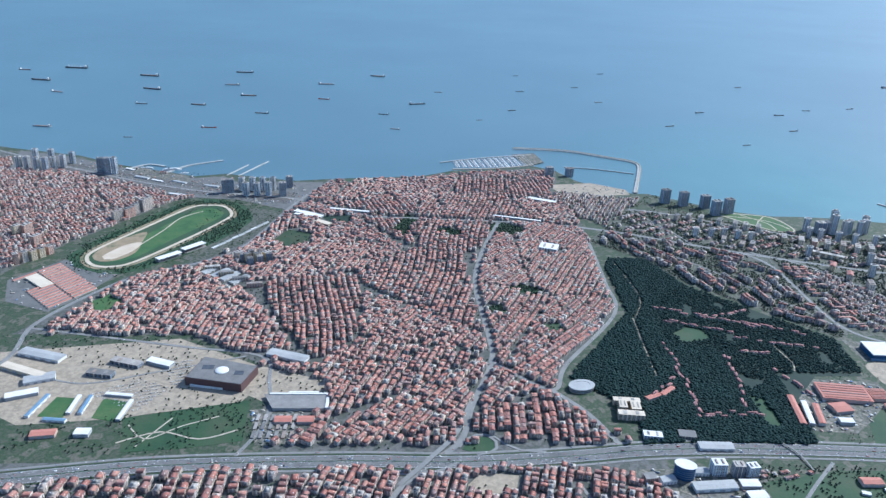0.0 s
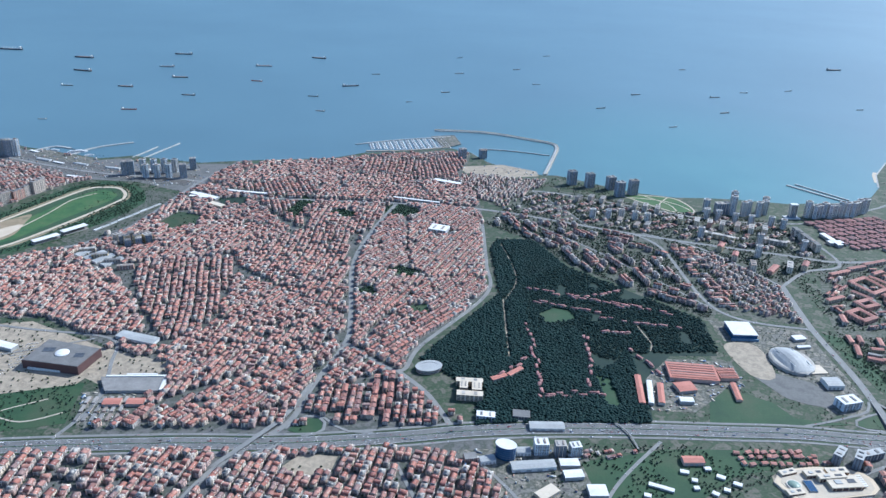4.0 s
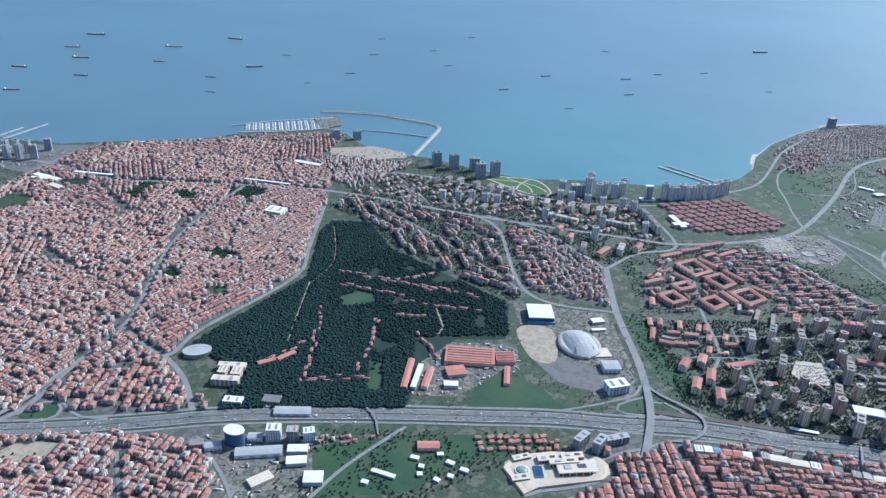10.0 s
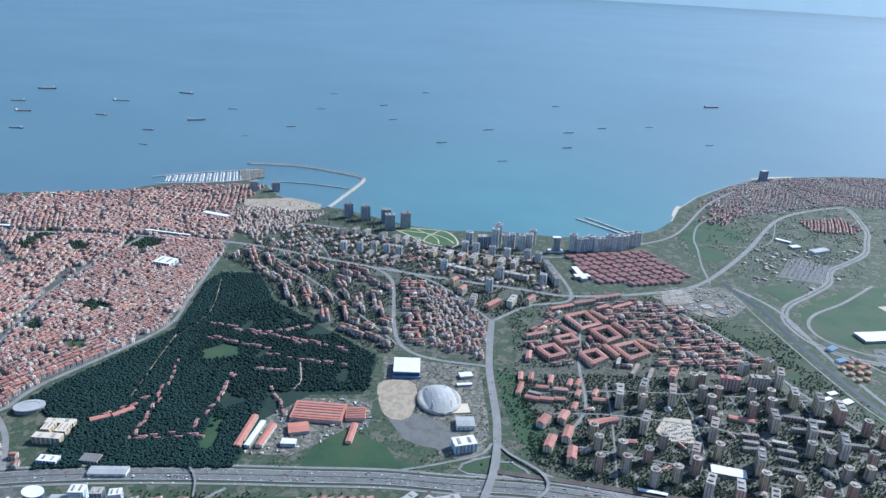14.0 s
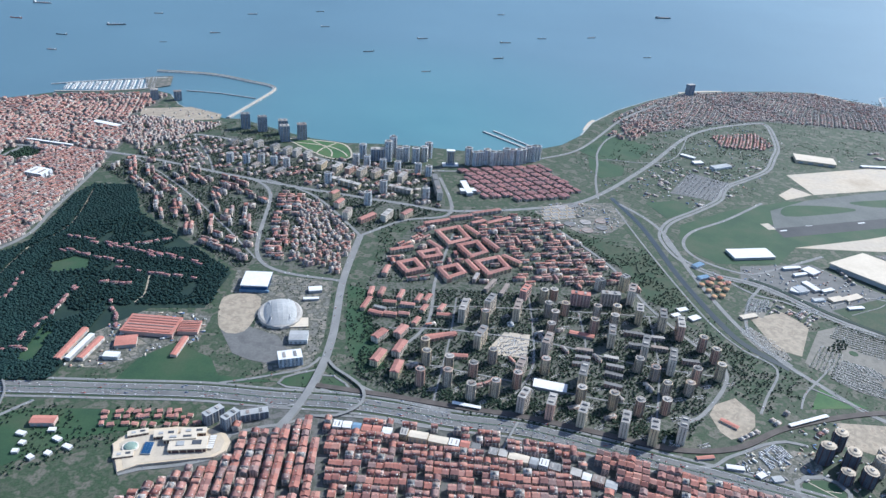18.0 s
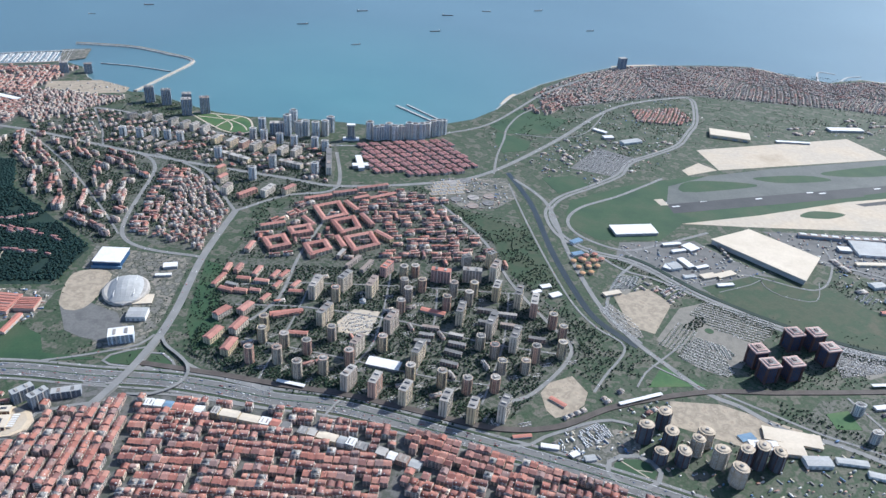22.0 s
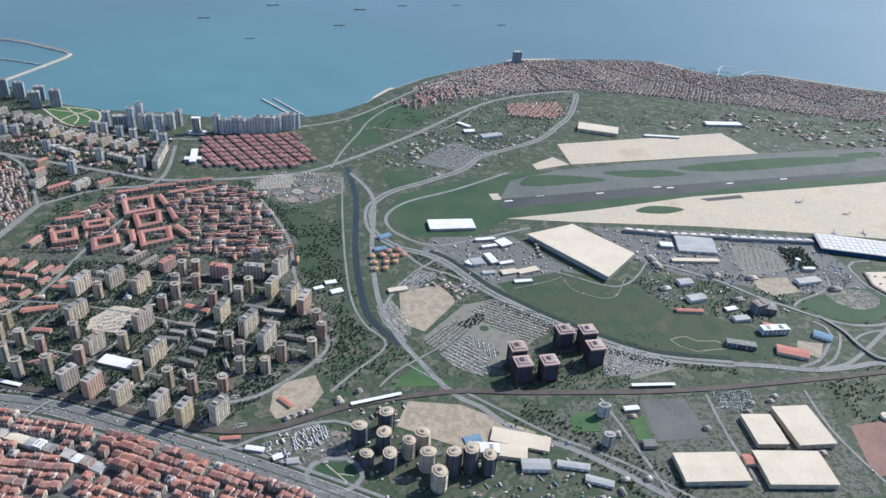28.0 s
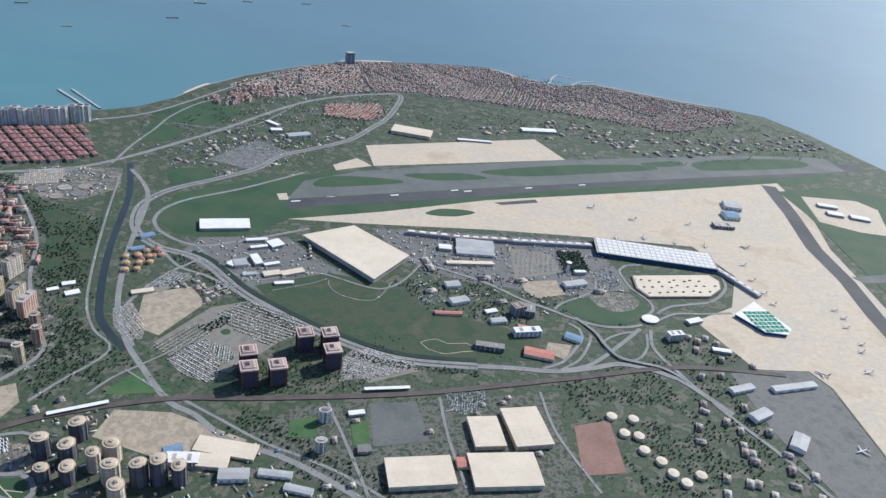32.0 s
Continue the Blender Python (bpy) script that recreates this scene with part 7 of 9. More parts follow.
for row, k, dep, h in (((582.3, 261.9, 587.7, 262.0), "white_hall", 2, 1.6), ((574.1, 250.2, 584.6, 252.2), "hall", 4, 1.8), ((603.1, 212.2, 609.5, 212.8), "office", 3, 3.0), ((617.5, 222.6, 624.5, 224.5), "white_hall", 3, 1.4), ((560.3, 214.9, 565.7, 211.2), "blue_hall", 4, 1.4), ((522.4, 249.8, 528.5, 250.7), "hall", 4, 1.6), ((522.0, 237.3, 529.4, 239.3), "hall", 4, 1.8), ((692.2, 320.8, 700.3, 319.9), "blue_hall", 8, 2.4),
                       ((699.1, 334.6, 708.2, 331.5), "hall", 9, 2.4), ((679.3, 310.3, 690.2, 309.0), "dark", 5, 1.8), ((524.7, 427.1, 547.2, 419.1), "cream_hall", 12, 2.2), ((451.0, 434.0, 457.4, 427.4), "white_hall", 3, 1.2), ((454.1, 418.4, 460.5, 419.3), "white_hall", 4, 1.4), ((463.9, 409.8, 476.4, 414.4), "hall", 5, 1.6), ((613.6, 441.6, 637.3, 442.0), "white_hall", 6, 1.6), ((565.0, 419.7, 586.1, 417.9), "white_hall", 2.6, 1.2),
                       ((629, 180, 648, 182), "hall", 3, 1.6), ((612, 180, 622, 182), "hall", 3, 1.6), ((618, 205, 625, 203), "white_hall", 2.4, 1.2), ((612, 165, 620, 168), "hall", 4, 2.0), ((620, 150, 626, 156), "hall", 5, 2.0)):
    put("airport_hall", K[k], take(along(*row, dep, h)), {"white_hall": "white-roofed building at the airport", "cream_hall": "cream-roofed hangar beside the apron", "hall": "grey-roofed building at the airport", "blue_hall": "hangar with a bright blue roof", "dark": "shade-darkened building at the airport", "office": "white office building at the airport"}[k], "hall", "airport buildings")
# terminal with rows of roof vaults
term = [("wall", Shape().box(-28, 28, -7.5, 7.5, 0, 1.9), M["blue_glass"]), ("roof", Shape().box(-28.4, 28.4, -7.9, 7.9, 1.9, 2.1), M["roof_flat"])]
for j in range(5):
    for i in range(22):
        x, y = -27.2 + i * 2.5, -7.2 + j * 3.0
        term.append(("roof_vault", Shape().add([(x, y, 2.1), (x + 2.2, y, 2.1), (x + 2.2, y + 2.5, 2.1), (x, y + 2.5, 2.1), (x, y + 1.25, 2.34), (x + 2.2, y + 1.25, 2.34)], [(0, 1, 5, 4), (2, 3, 4, 5), (1, 2, 5), (3, 0, 4)]), M["white"]))
simple("airport_terminal", term, pose(629.0, 279.5, 0, 0, 0, -15), "airport terminal with rows of white roof vaults", "terminal", extra=10)
TAKEN += [(605, 286, 9), (652, 273, 9)]
for row in ((513.2, 296.2, 532.7, 292.6), (533.8, 292.0, 560.3, 290.0), (561.4, 289.3, 600.2, 286.3), (652, 271, 662, 243)):
    n = max(2, int(math.dist(row[:2], row[2:]) / 4))
    parts = [("wall", Shape().box(-0.5, 0.5, -0.5, 0.5, 0, 0.85), M["dark_block"]), ("roof", Shape().box(-0.5, 0.5, -0.55, 0.55, 0.85, 0.95), M["roof_flat"])]
    parts += [("roof_unit", Shape().box((k + 0.15) / n - 0.5, (k + 0.75) / n - 0.5, -0.3, 0.35, 0.95, 1.1), M["white"]) for k in range(n)]
    put("boarding_pier", baked(parts), take(along(*row, 2.4, 1.6)), "long dark boarding pier with white roof units", "terminal", "boarding piers")
mid, pts = centred([(608.9, 260.6), (648.3, 261.7), (650.3, 256), (647.3, 249.5), (638.6, 243.3), (608.9, 243.1), (606.4, 250.2)])
simple("parking_deck", [("wall", prism(pts, 0, 0.8), M["roof_flat"]), ("deck", prism([(x * 0.97, y * 0.97) for x, y in pts], 0.8, 0.95), M["cream_roof"])], pose(*mid, 0), "parking deck with a pale upper floor", "car park", extra=14)
TAKEN += [(mid[0] - 13, mid[1], 9), (mid[0] + 13, mid[1], 9)]
mid, pts = centred([(642.0, 228.9), (656.6, 238.0), (661.2, 218.0), (657.0, 214.1), (648.1, 216.1)])
green = [("wall", prism(pts, 0, 1.3), M["blue_glass"]), ("roof", prism([(x * 1.03, y * 1.03) for x, y in pts], 1.3, 1.5), M["white"])]
for i in range(6):
    for j in range(7):
        x, y = -6 + i * 2.2 + (j % 2) * 0.2, -9 + j * 2.6
        if inside(pts, np.array([x]), np.array([y]))[0]:
            green.append(("roof_pyramid", Shape().add([(x - 0.95, y - 1.1, 1.5), (x + 0.95, y - 1.1, 1.5), (x + 0.95, y + 1.1, 1.5), (x - 0.95, y + 1.1, 1.5), (x, y, 2.3)], [(0, 1, 4), (1, 2, 4), (2, 3, 4), (3, 0, 4)]), M["green_roof"]))
simple("boarding_hall", green, pose(*mid, 0), "boarding hall with green glazed roof pyramids", "terminal", extra=12)
simple("ring_pavilion", [("wall", lathe([(3.4, 0), (3.4, 0.5)], 20, oval=0.8), M["metal"]), ("roof", lathe([(3.7, 0.5), (3.7, 0.7), (3.0, 0.75), (0.4, 0.9)], 20, oval=0.8), M["white"])], pose(602, 227, 0.1), "round white pavilion in the road junction", "pavilion", extra=4)
simple("control_tower", [("shaft", lathe([(0.7, 0), (0.5, 3.8)], 10), M["white"]), ("cab", lathe([(0.9, 3.8), (1.3, 4.4), (1.2, 4.6)], 10), M["blue_glass"]), ("roof", lathe([(1.3, 4.6), (0.5, 4.8)], 10), M["white"])], pose(580, 265, 0), "slim white airport control tower", "tower", extra=2)
simple("cape_tower", [("wall", Shape().box(-3, 3, -2, 2, 0, 8.4), M["dark_block"]), ("roof", Shape().box(-3.1, 3.1, -2.1, 2.1, 8.4, 8.7), M["roof_flat"])] + [("window_stack", pane_stack((2.0 * 0 + x, -2.0, 0, -1), 2, 20, 0.3, 8.2, 1.1, 0.6), M["blue_glass"]) for x in (-1.7, 1.7)], pose(514, 577, 0, 0, 0, 20), "lone dark high-rise hotel on the cape", "hotel", extra=4)
# water works
for x, y in ((354.2, 352.1), (361.9, 354.4), (354.4, 332.2), (363.1, 334.4), (371.3, 336.0), (361.6, 325.2), (369.7, 328.3)):
    simple("settling_tank", [("rim", lathe([(2.9, 0), (2.9, 0.35), (2.6, 0.35)], 20), M["roof_flat"]), ("water", lathe([(2.6, 0.2), (0.3, 0.25)], 20), M["canal"] if y < 340 else M["cream_roof"]), ("bridge", Shape().box(-2.8, 2.8, -0.12, 0.12, 0.36, 0.5), M["metal"])], pose(x, y, 0.03, 0, 0, 25), "round settling tank of the water works", "tank", "settling tanks", extra=3)
for i in range(4):
    for j in range(4):
        x, y = 344 + i * 4.4 + j * 1.0, 338 + j * 4.2 + i * 0.8
        simple("filter_basin", [("rim", Shape().box(-2, 2, -1.8, 1.8, 0, 0.3), M["beige"]), ("water", Shape().box(-1.75, -0.1, -1.5, 1.5, 0.3, 0.34).box(0.1, 1.75, -1.5, 1.5, 0.3, 0.34), M["asphalt"])], pose(x, y, 0.03, 0, 0, 10), "rectangular filter basin of the water works", "basin", "filter basins", extra=2)
for x, y in ((561.2, 171.1), (562.3, 163.1), (565.6, 155.3), (569.0, 150.3), (570.4, 145.2), (572.8, 141.2), (568.2, 169.3), (579.0, 143.7), (566.6, 161.5)):
    simple("oil_tank", [("shell", lathe([(1.75, 0), (1.75, 1.1)], 18), M["cream_roof"]), ("roof", lathe([(1.75, 1.1), (0.3, 1.35)], 18), M["cream_roof"]), ("ladder", Shape().box(1.74, 1.86, -0.1, 0.1, 0, 1.1), M["metal"])], pose(x, y, 0), "round cream-coloured steel storage tank", "tank", "storage tanks", extra=2)
for x, y in ((394, 282), (397, 285), (400, 281), (396, 278), (401, 286), (403, 282)):
    simple("silo_house", [("wall", octagon(1.3, 0, 1.0), M["tan"]), ("roof", lathe([(1.4, 1.0), (0.2, 1.5)], 8), M["roof"])], pose(x + 8, y - 8, 0), "round tan building beside the ring road", "building", "tan round buildings", extra=2)
put("depot_hall", K["blue_hall"], take(along(402, 287, 407, 290, 3, 1.2)), "small hall with a blue roof beside the ring road", "hall")

for x, y in ((398.1, 272), (402.7, 273), (406.8, 272.5), (399.1, 267), (403.5, 267.5), (399.4, 262), (403.4, 262.8), (407.5, 268)):
    simple("tan_house", [("wall", octagon(1.25, 0, 1.1), M["tan"]), ("roof", lathe([(1.35, 1.1), (0.9, 1.35), (0.2, 1.5)], 8), M["ochre"])], pose(x, y, 0), "eight-sided tan building by the canal road", "building", "tan eight-sided buildings", extra=1.6)
EXTRA = [("red_hall", (367.9, 184.6, 372.0, 180.2), 1.8, 0.9, "long shed with a dark red roof on the building site"), ("red_hall", (353.3, 167.0, 359.1, 167.5), 1.4, 0.8, "small shed with a dull red roof"), ("white_hall", (360.8, 163.0, 366.0, 161.8), 1.8, 0.9, "white-roofed office of the bus yard"), ("white_hall", (369.4, 158.4, 372.0, 159.6), 2.0, 0.9, "small white-roofed bus office"), ("hall", (373.0, 157.0, 376.4, 157.4), 2.2, 0.9, "grey-roofed office of the bus yard"),
         ("white_hall", (379.9, 250.5, 384.2, 251.7), 2.4, 0.8, "small white-roofed hall by the canal"), ("white_hall", (382.6, 243.5, 387.0, 245.3), 3.0, 0.9, "small white-roofed hall by the canal"), ("white_hall", (375.9, 246.5, 379.5, 248), 2.0, 0.8, "small white-roofed hall by the canal"),
         ("cream_hall", (404.2, 244.6, 411.5, 246.6), 2.6, 1.0, "beige workshop beside the lorry park"), ("blue_hall", (399.5, 276.5, 404.5, 278.2), 2.6, 1.2, "blue-roofed workshop by the canal road"), ("hall", (534.0, 284.2, 550.8, 281.4), 8.0, 1.5, "large grey-roofed hall near the piers"),
         ("dark", (547.3, 231.0, 553.0, 229.0), 6.0, 2.6, "black glass office block near airport"), ("red_hall", (543.5, 220.5, 551.2, 217.4), 3.0, 1.6, "long hall with a pinkish red roof"), ("white_hall", (309.5, 203.0, 320.2, 199.3), 4.6, 1.1, "white-roofed school among the towers"),
         ("red_hall", (330.0, 234.8, 338.7, 231.4), 2.4, 1.2, "red-roofed school among the towers"), ("red_hall", (275.5, 231.2, 286.4, 233.2), 3.0, 1.3, "red-roofed market hall of the estate"), ("white_hall", (-61.6, 431, -45.2, 427.8), 2.6, 1.2, "long white-roofed hall by the railway"),
         ("white_hall", (-41, 441.7, -16.6, 436.7), 2.2, 1.2, "long white-roofed hall by the railway"), ("white_hall", (60.4, 433.9, 88.1, 425.3), 1.8, 1.2, "long white station roof"), ("white_hall", (86.8, 466.7, 103.4, 458.6), 4.0, 1.6, "large white-roofed market in the old town"),
         ("office", (79.3, 381.4, 88.7, 377.7), 8.0, 2.4, "pale school building in the old town"), ("white_hall", (763.5, 330, 772, 327), 5.0, 1.6, "white-roofed hangar at the airport"), ("white_hall", (776, 326, 786, 322), 5.0, 1.6, "white-roofed hangar at the airport"), ("white_hall", (765, 341, 776, 338), 4.0, 1.6, "white-roofed hangar at the airport"),
         ("hall", (106, 206.5, 118, 206), 4.0, 1.4, "grey workshop beside the wood"), ("office", (88, 213, 94.5, 212), 3.2, 1.8, "white clinic beside the wood"), ("low", (101, 213.5, 107, 212.5), 4.0, 1.2, "low clinic wing beside the wood")]
for k, row, dep, h, label in EXTRA:
    put("hall_building", K[k], take(along(*row, dep, h)), label, "hall")
for i in range(4):
    put("grey_slab", K["mid"], take(along(-95.8 + 8.1 * i, 350 - 6.4 * i, -88.4 + 8.1 * i, 351.5 - 6.4 * i, 2.2, 2.2)), "grey apartment slab below the racecourse", "apartment block", "slabs below the racecourse")
for x, y in ((-79.0, 363.3), (-74.6, 358.2), (-70.1, 361.0), (-66.0, 364.6), (-76, 368), (-70, 368.5)):
    put("dark_point_block", K["grey_tower"], take(at(x, y, 0, 0.4, 3.0, 2.6, 4.2)), "dark grey apartment tower near the racecourse", "tower block", "dark towers near the racecourse")
for x, y, h in ((111, 521, 7.0), (126, 522, 6.2)):
    put("harbour_tower", K["grey_tower"], take(at(x, y, 0, 0.3, 5.0, 4.0, h)), "grey high-rise tower by the marina", "tower block", "harbour towers")
simple("estate_mosque", [("wall", Shape().box(-1.2, 1.2, -1.2, 1.2, 0, 0.7), M["white"]), ("dome", lathe([(1.15, 0.7), (1.0, 1.15), (0.6, 1.5), (0.1, 1.65)], 14), M["metal"]), ("minaret", lathe([(0.16, 0), (0.14, 2.6), (0.02, 3.1)], 8, Shape()), M["white"])], pose(308.7, 241.7, 0), "small white mosque with a grey dome", "mosque", extra=2)
for i in range(6):
    for j in range(3):
        put("timber_shed", K["low"], take(along(-47.6 + 2.6 * i, 214 + 5 * j, -47.4 + 2.6 * i, 217.8 + 5 * j, 1.2, 0.5), 0.1), "long low brown storage shed", "shed", "storage sheds by the highway")

# ---- harbour, ships ----
tagged(strip("shore_rocks", [Vector(q) for q in COAST_WEST[5:23]], 1.3, -0.9, -0.3, M["rock"], off=0.5), "pale rocks and surf along the cape shore", "shore", kind="structure")
tagged(strip("shore_rocks", [Vector(q) for q in COAST[13:24]], 0.8, -0.9, -0.3, M["rock"], off=0.3), "pale rocks along the town shore", "shore", kind="structure")
for pts in ([(508, 582), (530, 588), (549, 591)], [(625, 596), (640, 586), (650, 574), (664, 566)], [(712, 568), (735, 558), (776, 537), (800, 528)], [(403, 480), (411, 496), (416, 503)]):
    tagged(strip("beach", smooth(pts), 3.2, -1.0, -0.36, M["sand"], off=1.3), "narrow pale beach on the cape shore", "beach", kind="structure")
for pts in ([(672.2, 560.9), (687.6, 588.0), (700.0, 583.0)], [(686.7, 556.5), (704.3, 573.9), (720.0, 578.9)], [(709.7, 556.0), (732.5, 564.6)]):
    tagged(strip("shore_mole", smooth(pts), 1.6, -1.0, -0.2, M["rock"]), "low stone mole off the cape", "jetty", kind="structure")
BREAK = smooth([(95, 595), (137, 590), (170, 572), (184, 563), (187, 552), (178, 523), (165, 486)])
tagged(strip("breakwater", BREAK, 2.4, -1.2, 0.25, M["rock"]), "long curved breakwater of pale stone", "breakwater", kind="structure")
tagged(strip("breakwater_wall", BREAK, 0.5, 0.25, 0.75, M["concrete"], off=0.8), "pale concrete wall on the breakwater", "wall", kind="structure")
STONE = Shape().add([(-0.5, -0.4, 0), (0.5, -0.5, 0), (0.4, 0.5, 0), (-0.5, 0.4, 0), (-0.3, -0.3, 0.7), (0.35, -0.25, 0.55), (0.25, 0.3, 0.75), (-0.3, 0.25, 0.5)], [(0, 1, 5, 4), (1, 2, 6, 5), (2, 3, 7, 6), (3, 0, 4, 7), (4, 5, 6, 7)])
stones = []
for line, outs in ((BREAK, (1.2, -1.2)),):
    for a, b in zip(line, line[1:]):
        d = (b - a).normalized()
        for k in range(6):
            for o in outs:
                q = a.lerp(b, rng.random()) + Vector((-d.y, d.x)) * (o + rng.normal(0, 0.25))
                s = rng.uniform(0.4, 0.8)
                stones.append((q.x, q.y, -0.5, rng.uniform(0, 6), s, s, s * 0.9))
mass("armour_stones", STONE, stones, [M["rock"]], "pale armour stones along the breakwater", "stones")
for i, (pts, w) in enumerate([([(331, 472), (354, 441)], 1.6), ([(338, 474), (359, 443)], 1.2), ([(127, 545), (150, 541), (177, 531)], 0.8), ([(33, 551), (65, 565), (107, 577)], 1.2), ([(-160, 512), (-150, 530), (-128, 545)], 1.6), ([(-188, 520), (-178, 531), (-165, 527)], 1.8), ([(-110, 508), (-95, 545)], 0.9), ([(-118, 508), (-108, 535)], 0.9)]):
    tagged(strip("jetty", smooth(pts), w, -1.0, 0.15, M["rock"]), "low stone jetty in the sea", "jetty", kind="structure")
PONT = [((44 + 4.55 * k, 556 + 1.5 * k), (46 + 4.75 * k, 540.5 + 0.045 * k * k)) for k in range(13)]
BOAT = Shape().add([(-0.5, -0.16, 0), (0.2, -0.16, 0), (0.5, 0, 0), (0.2, 0.16, 0), (-0.5, 0.16, 0), (-0.5, -0.2, 0.2), (0.22, -0.2, 0.2), (0.58, 0, 0.24), (0.22, 0.2, 0.2), (-0.5, 0.2, 0.2)],
                  [(0, 1, 6, 5), (1, 2, 7, 6), (2, 3, 8, 7), (3, 4, 9, 8), (4, 0, 5, 9), (5, 6, 7, 8, 9)]).box(-0.35, 0.1, -0.12, 0.12, 0.2, 0.36, 1).box(-0.02, 0.02, -0.02, 0.02, 0.36, 1.3, 1)
boats = []
for a, b in PONT:
    tagged(strip("pontoon", smooth([a, b]), 0.35, -0.6, -0.2, M["asphalt"]), "narrow floating pontoon of the marina", "pontoon", kind="structure")
    a, b = Vector(a), Vector(b)
    d = (b - a).normalized()
    n = int((b - a).length / 0.62)
    for k in range(n):
        for sgn in (-1, 1):
            if rng.random() < 0.85:
                q = a.lerp(b, (k + 0.5) / n) + Vector((-d.y, d.x)) * sgn * 0.95
                boats.append((q.x, q.y, -0.5, math.atan2(sgn * d.x, -sgn * d.y), rng.uniform(1.2, 1.9), rng.uniform(1.0, 1.4), rng.uniform(0.8, 1.3)))
mass("marina_boats", BOAT, boats, [M["white"], M["white"]], "white yachts moored at the marina pontoons", "boats")

M["hull_red"] = surf("red_hull", [(0.28, 0.05, 0.045), (0.36, 0.075, 0.06)], big=0.3, fine=2.0)
M["hull_dark"] = surf("dark_hull", [(0.04, 0.055, 0.07), (0.07, 0.085, 0.10)], big=0.3, fine=2.0)
M["hull_grey"] = surf("grey_hull", [(0.22, 0.26, 0.28), (0.3, 0.34, 0.36)], big=0.3, fine=2.0)
M["deck"] = surf("ship_deck", [(0.22, 0.15, 0.12), (0.3, 0.22, 0.18)], big=0.4, fine=2.0)


def ship_kind(hull, cargo):
    side = [(-0.5, 0.055), (-0.46, 0.07), (0.36, 0.07), (0.46, 0.04), (0.5, 0.0)]
    ring_ = side + [(x, -w) for x, w in side[-2::-1]]
    n = len(ring_)
    s = Shape().add([(x * 0.985, y * 0.85, -0.02) for x, y in ring_] + [(x, y, 0.05) for x, y in ring_], [(n + i, n + (i + 1) % n, (i + 1) % n, i) for i in range(n)])
    deck = Shape().add([(x * 0.99, y * 0.95, 0.045) for x, y in ring_[::-1]], [tuple(range(n))])
    parts = [("hull", s, M[hull]), ("deck", deck, M["deck"]), ("bridge", Shape().box(-0.46, -0.36, -0.06, 0.06, 0.045, 0.12).box(-0.43, -0.37, -0.07, 0.07, 0.12, 0.135), M["white"]),
             ("funnel", Shape().box(-0.485, -0.465, -0.015, 0.015, 0.045, 0.15), M["hull_dark"]), ("mast", Shape().box(0.4, 0.406, -0.003, 0.003, 0.045, 0.12), M["white"]), ("bow", Shape().box(0.36, 0.45, -0.03, 0.03, 0.045, 0.062), M[hull])]
    for k in range(5):
        x = -0.3 + 0.13 * k
        if cargo == "hatches":
            parts.append(("hatch", Shape().box(x, x + 0.1, -0.045, 0.045, 0.045, 0.06), M["deck"]))
        elif cargo == "cranes":
            parts.append(("hatch", Shape().box(x, x + 0.09, -0.045, 0.045, 0.045, 0.06), M["hull_grey"]))
            parts.append(("crane", Shape().box(x + 0.1, x + 0.108, -0.006, 0.006, 0.045, 0.13).box(x + 0.04, x + 0.1, -0.003, 0.003, 0.118, 0.124), M["white"]))
        else:
            parts.append(("pipe_rack", Shape().box(x, x + 0.12, -0.008, 0.008, 0.045, 0.062), M["hull_grey"]))
    return baked(parts)


SHIPS = {k: ship_kind(*k) for k in (("hull_red", "pipes"), ("hull_dark", "hatches"), ("hull_dark", "pipes"), ("hull_dark", "cranes"), ("hull_grey", "hatches"))}
FLEET = [(-422, 888, 14), (-381, 832, 22), (-373, 908, 26), (-340, 773, 14), (-279, 871, 22), (-255, 799, 20), (-244, 729, 12), (-296, 634, 16), (-191, 730, 15), (-161, 643, 13), (-180, 908, 20), (-179, 831, 16), (-152, 778, 16), (-126, 701, 13), (-75, 770, 12), (-79, 848, 18),
         (-24, 906, 18), (-13, 708, 10), (20, 757, 17), (-2, 652, 9), (44, 820, 9), (77, 694, 6), (145, 935, 8), (136, 836, 10), (114, 739, 9), (205, 868, 9)]
FLEET_WEST = [(259, 965, 9), (214, 788, 9), (412, 896, 9), (257, 687, 10), (310, 750, 11), (304, 623, 8), (374, 679, 10), (392, 746, 11), (434, 772, 9), (490, 786, 10), (618, 921, 20), (523, 705, 8), (-217, 606, 7)]
for i, (x, y, size) in enumerate(FLEET + FLEET_WEST):
    hull = ("hull_red", "pipes") if (x, y) in ((-161, 643), (-75, 770)) else list(SHIPS)[1 + i % 4]
    turn = radians((180 if i % 3 else 0) + rng.uniform(-8, 16) - (12 if x < 0 else -8))
    put("cargo_ship", SHIPS[hull], at(x, y, -0.5, turn, size, size, size), ("red-hulled tanker" if hull[0] == "hull_red" else "dark-hulled cargo ship" if hull[0] == "hull_dark" else "grey-hulled cargo ship") + " at anchor on the sea", "ship", "ships at anchor")

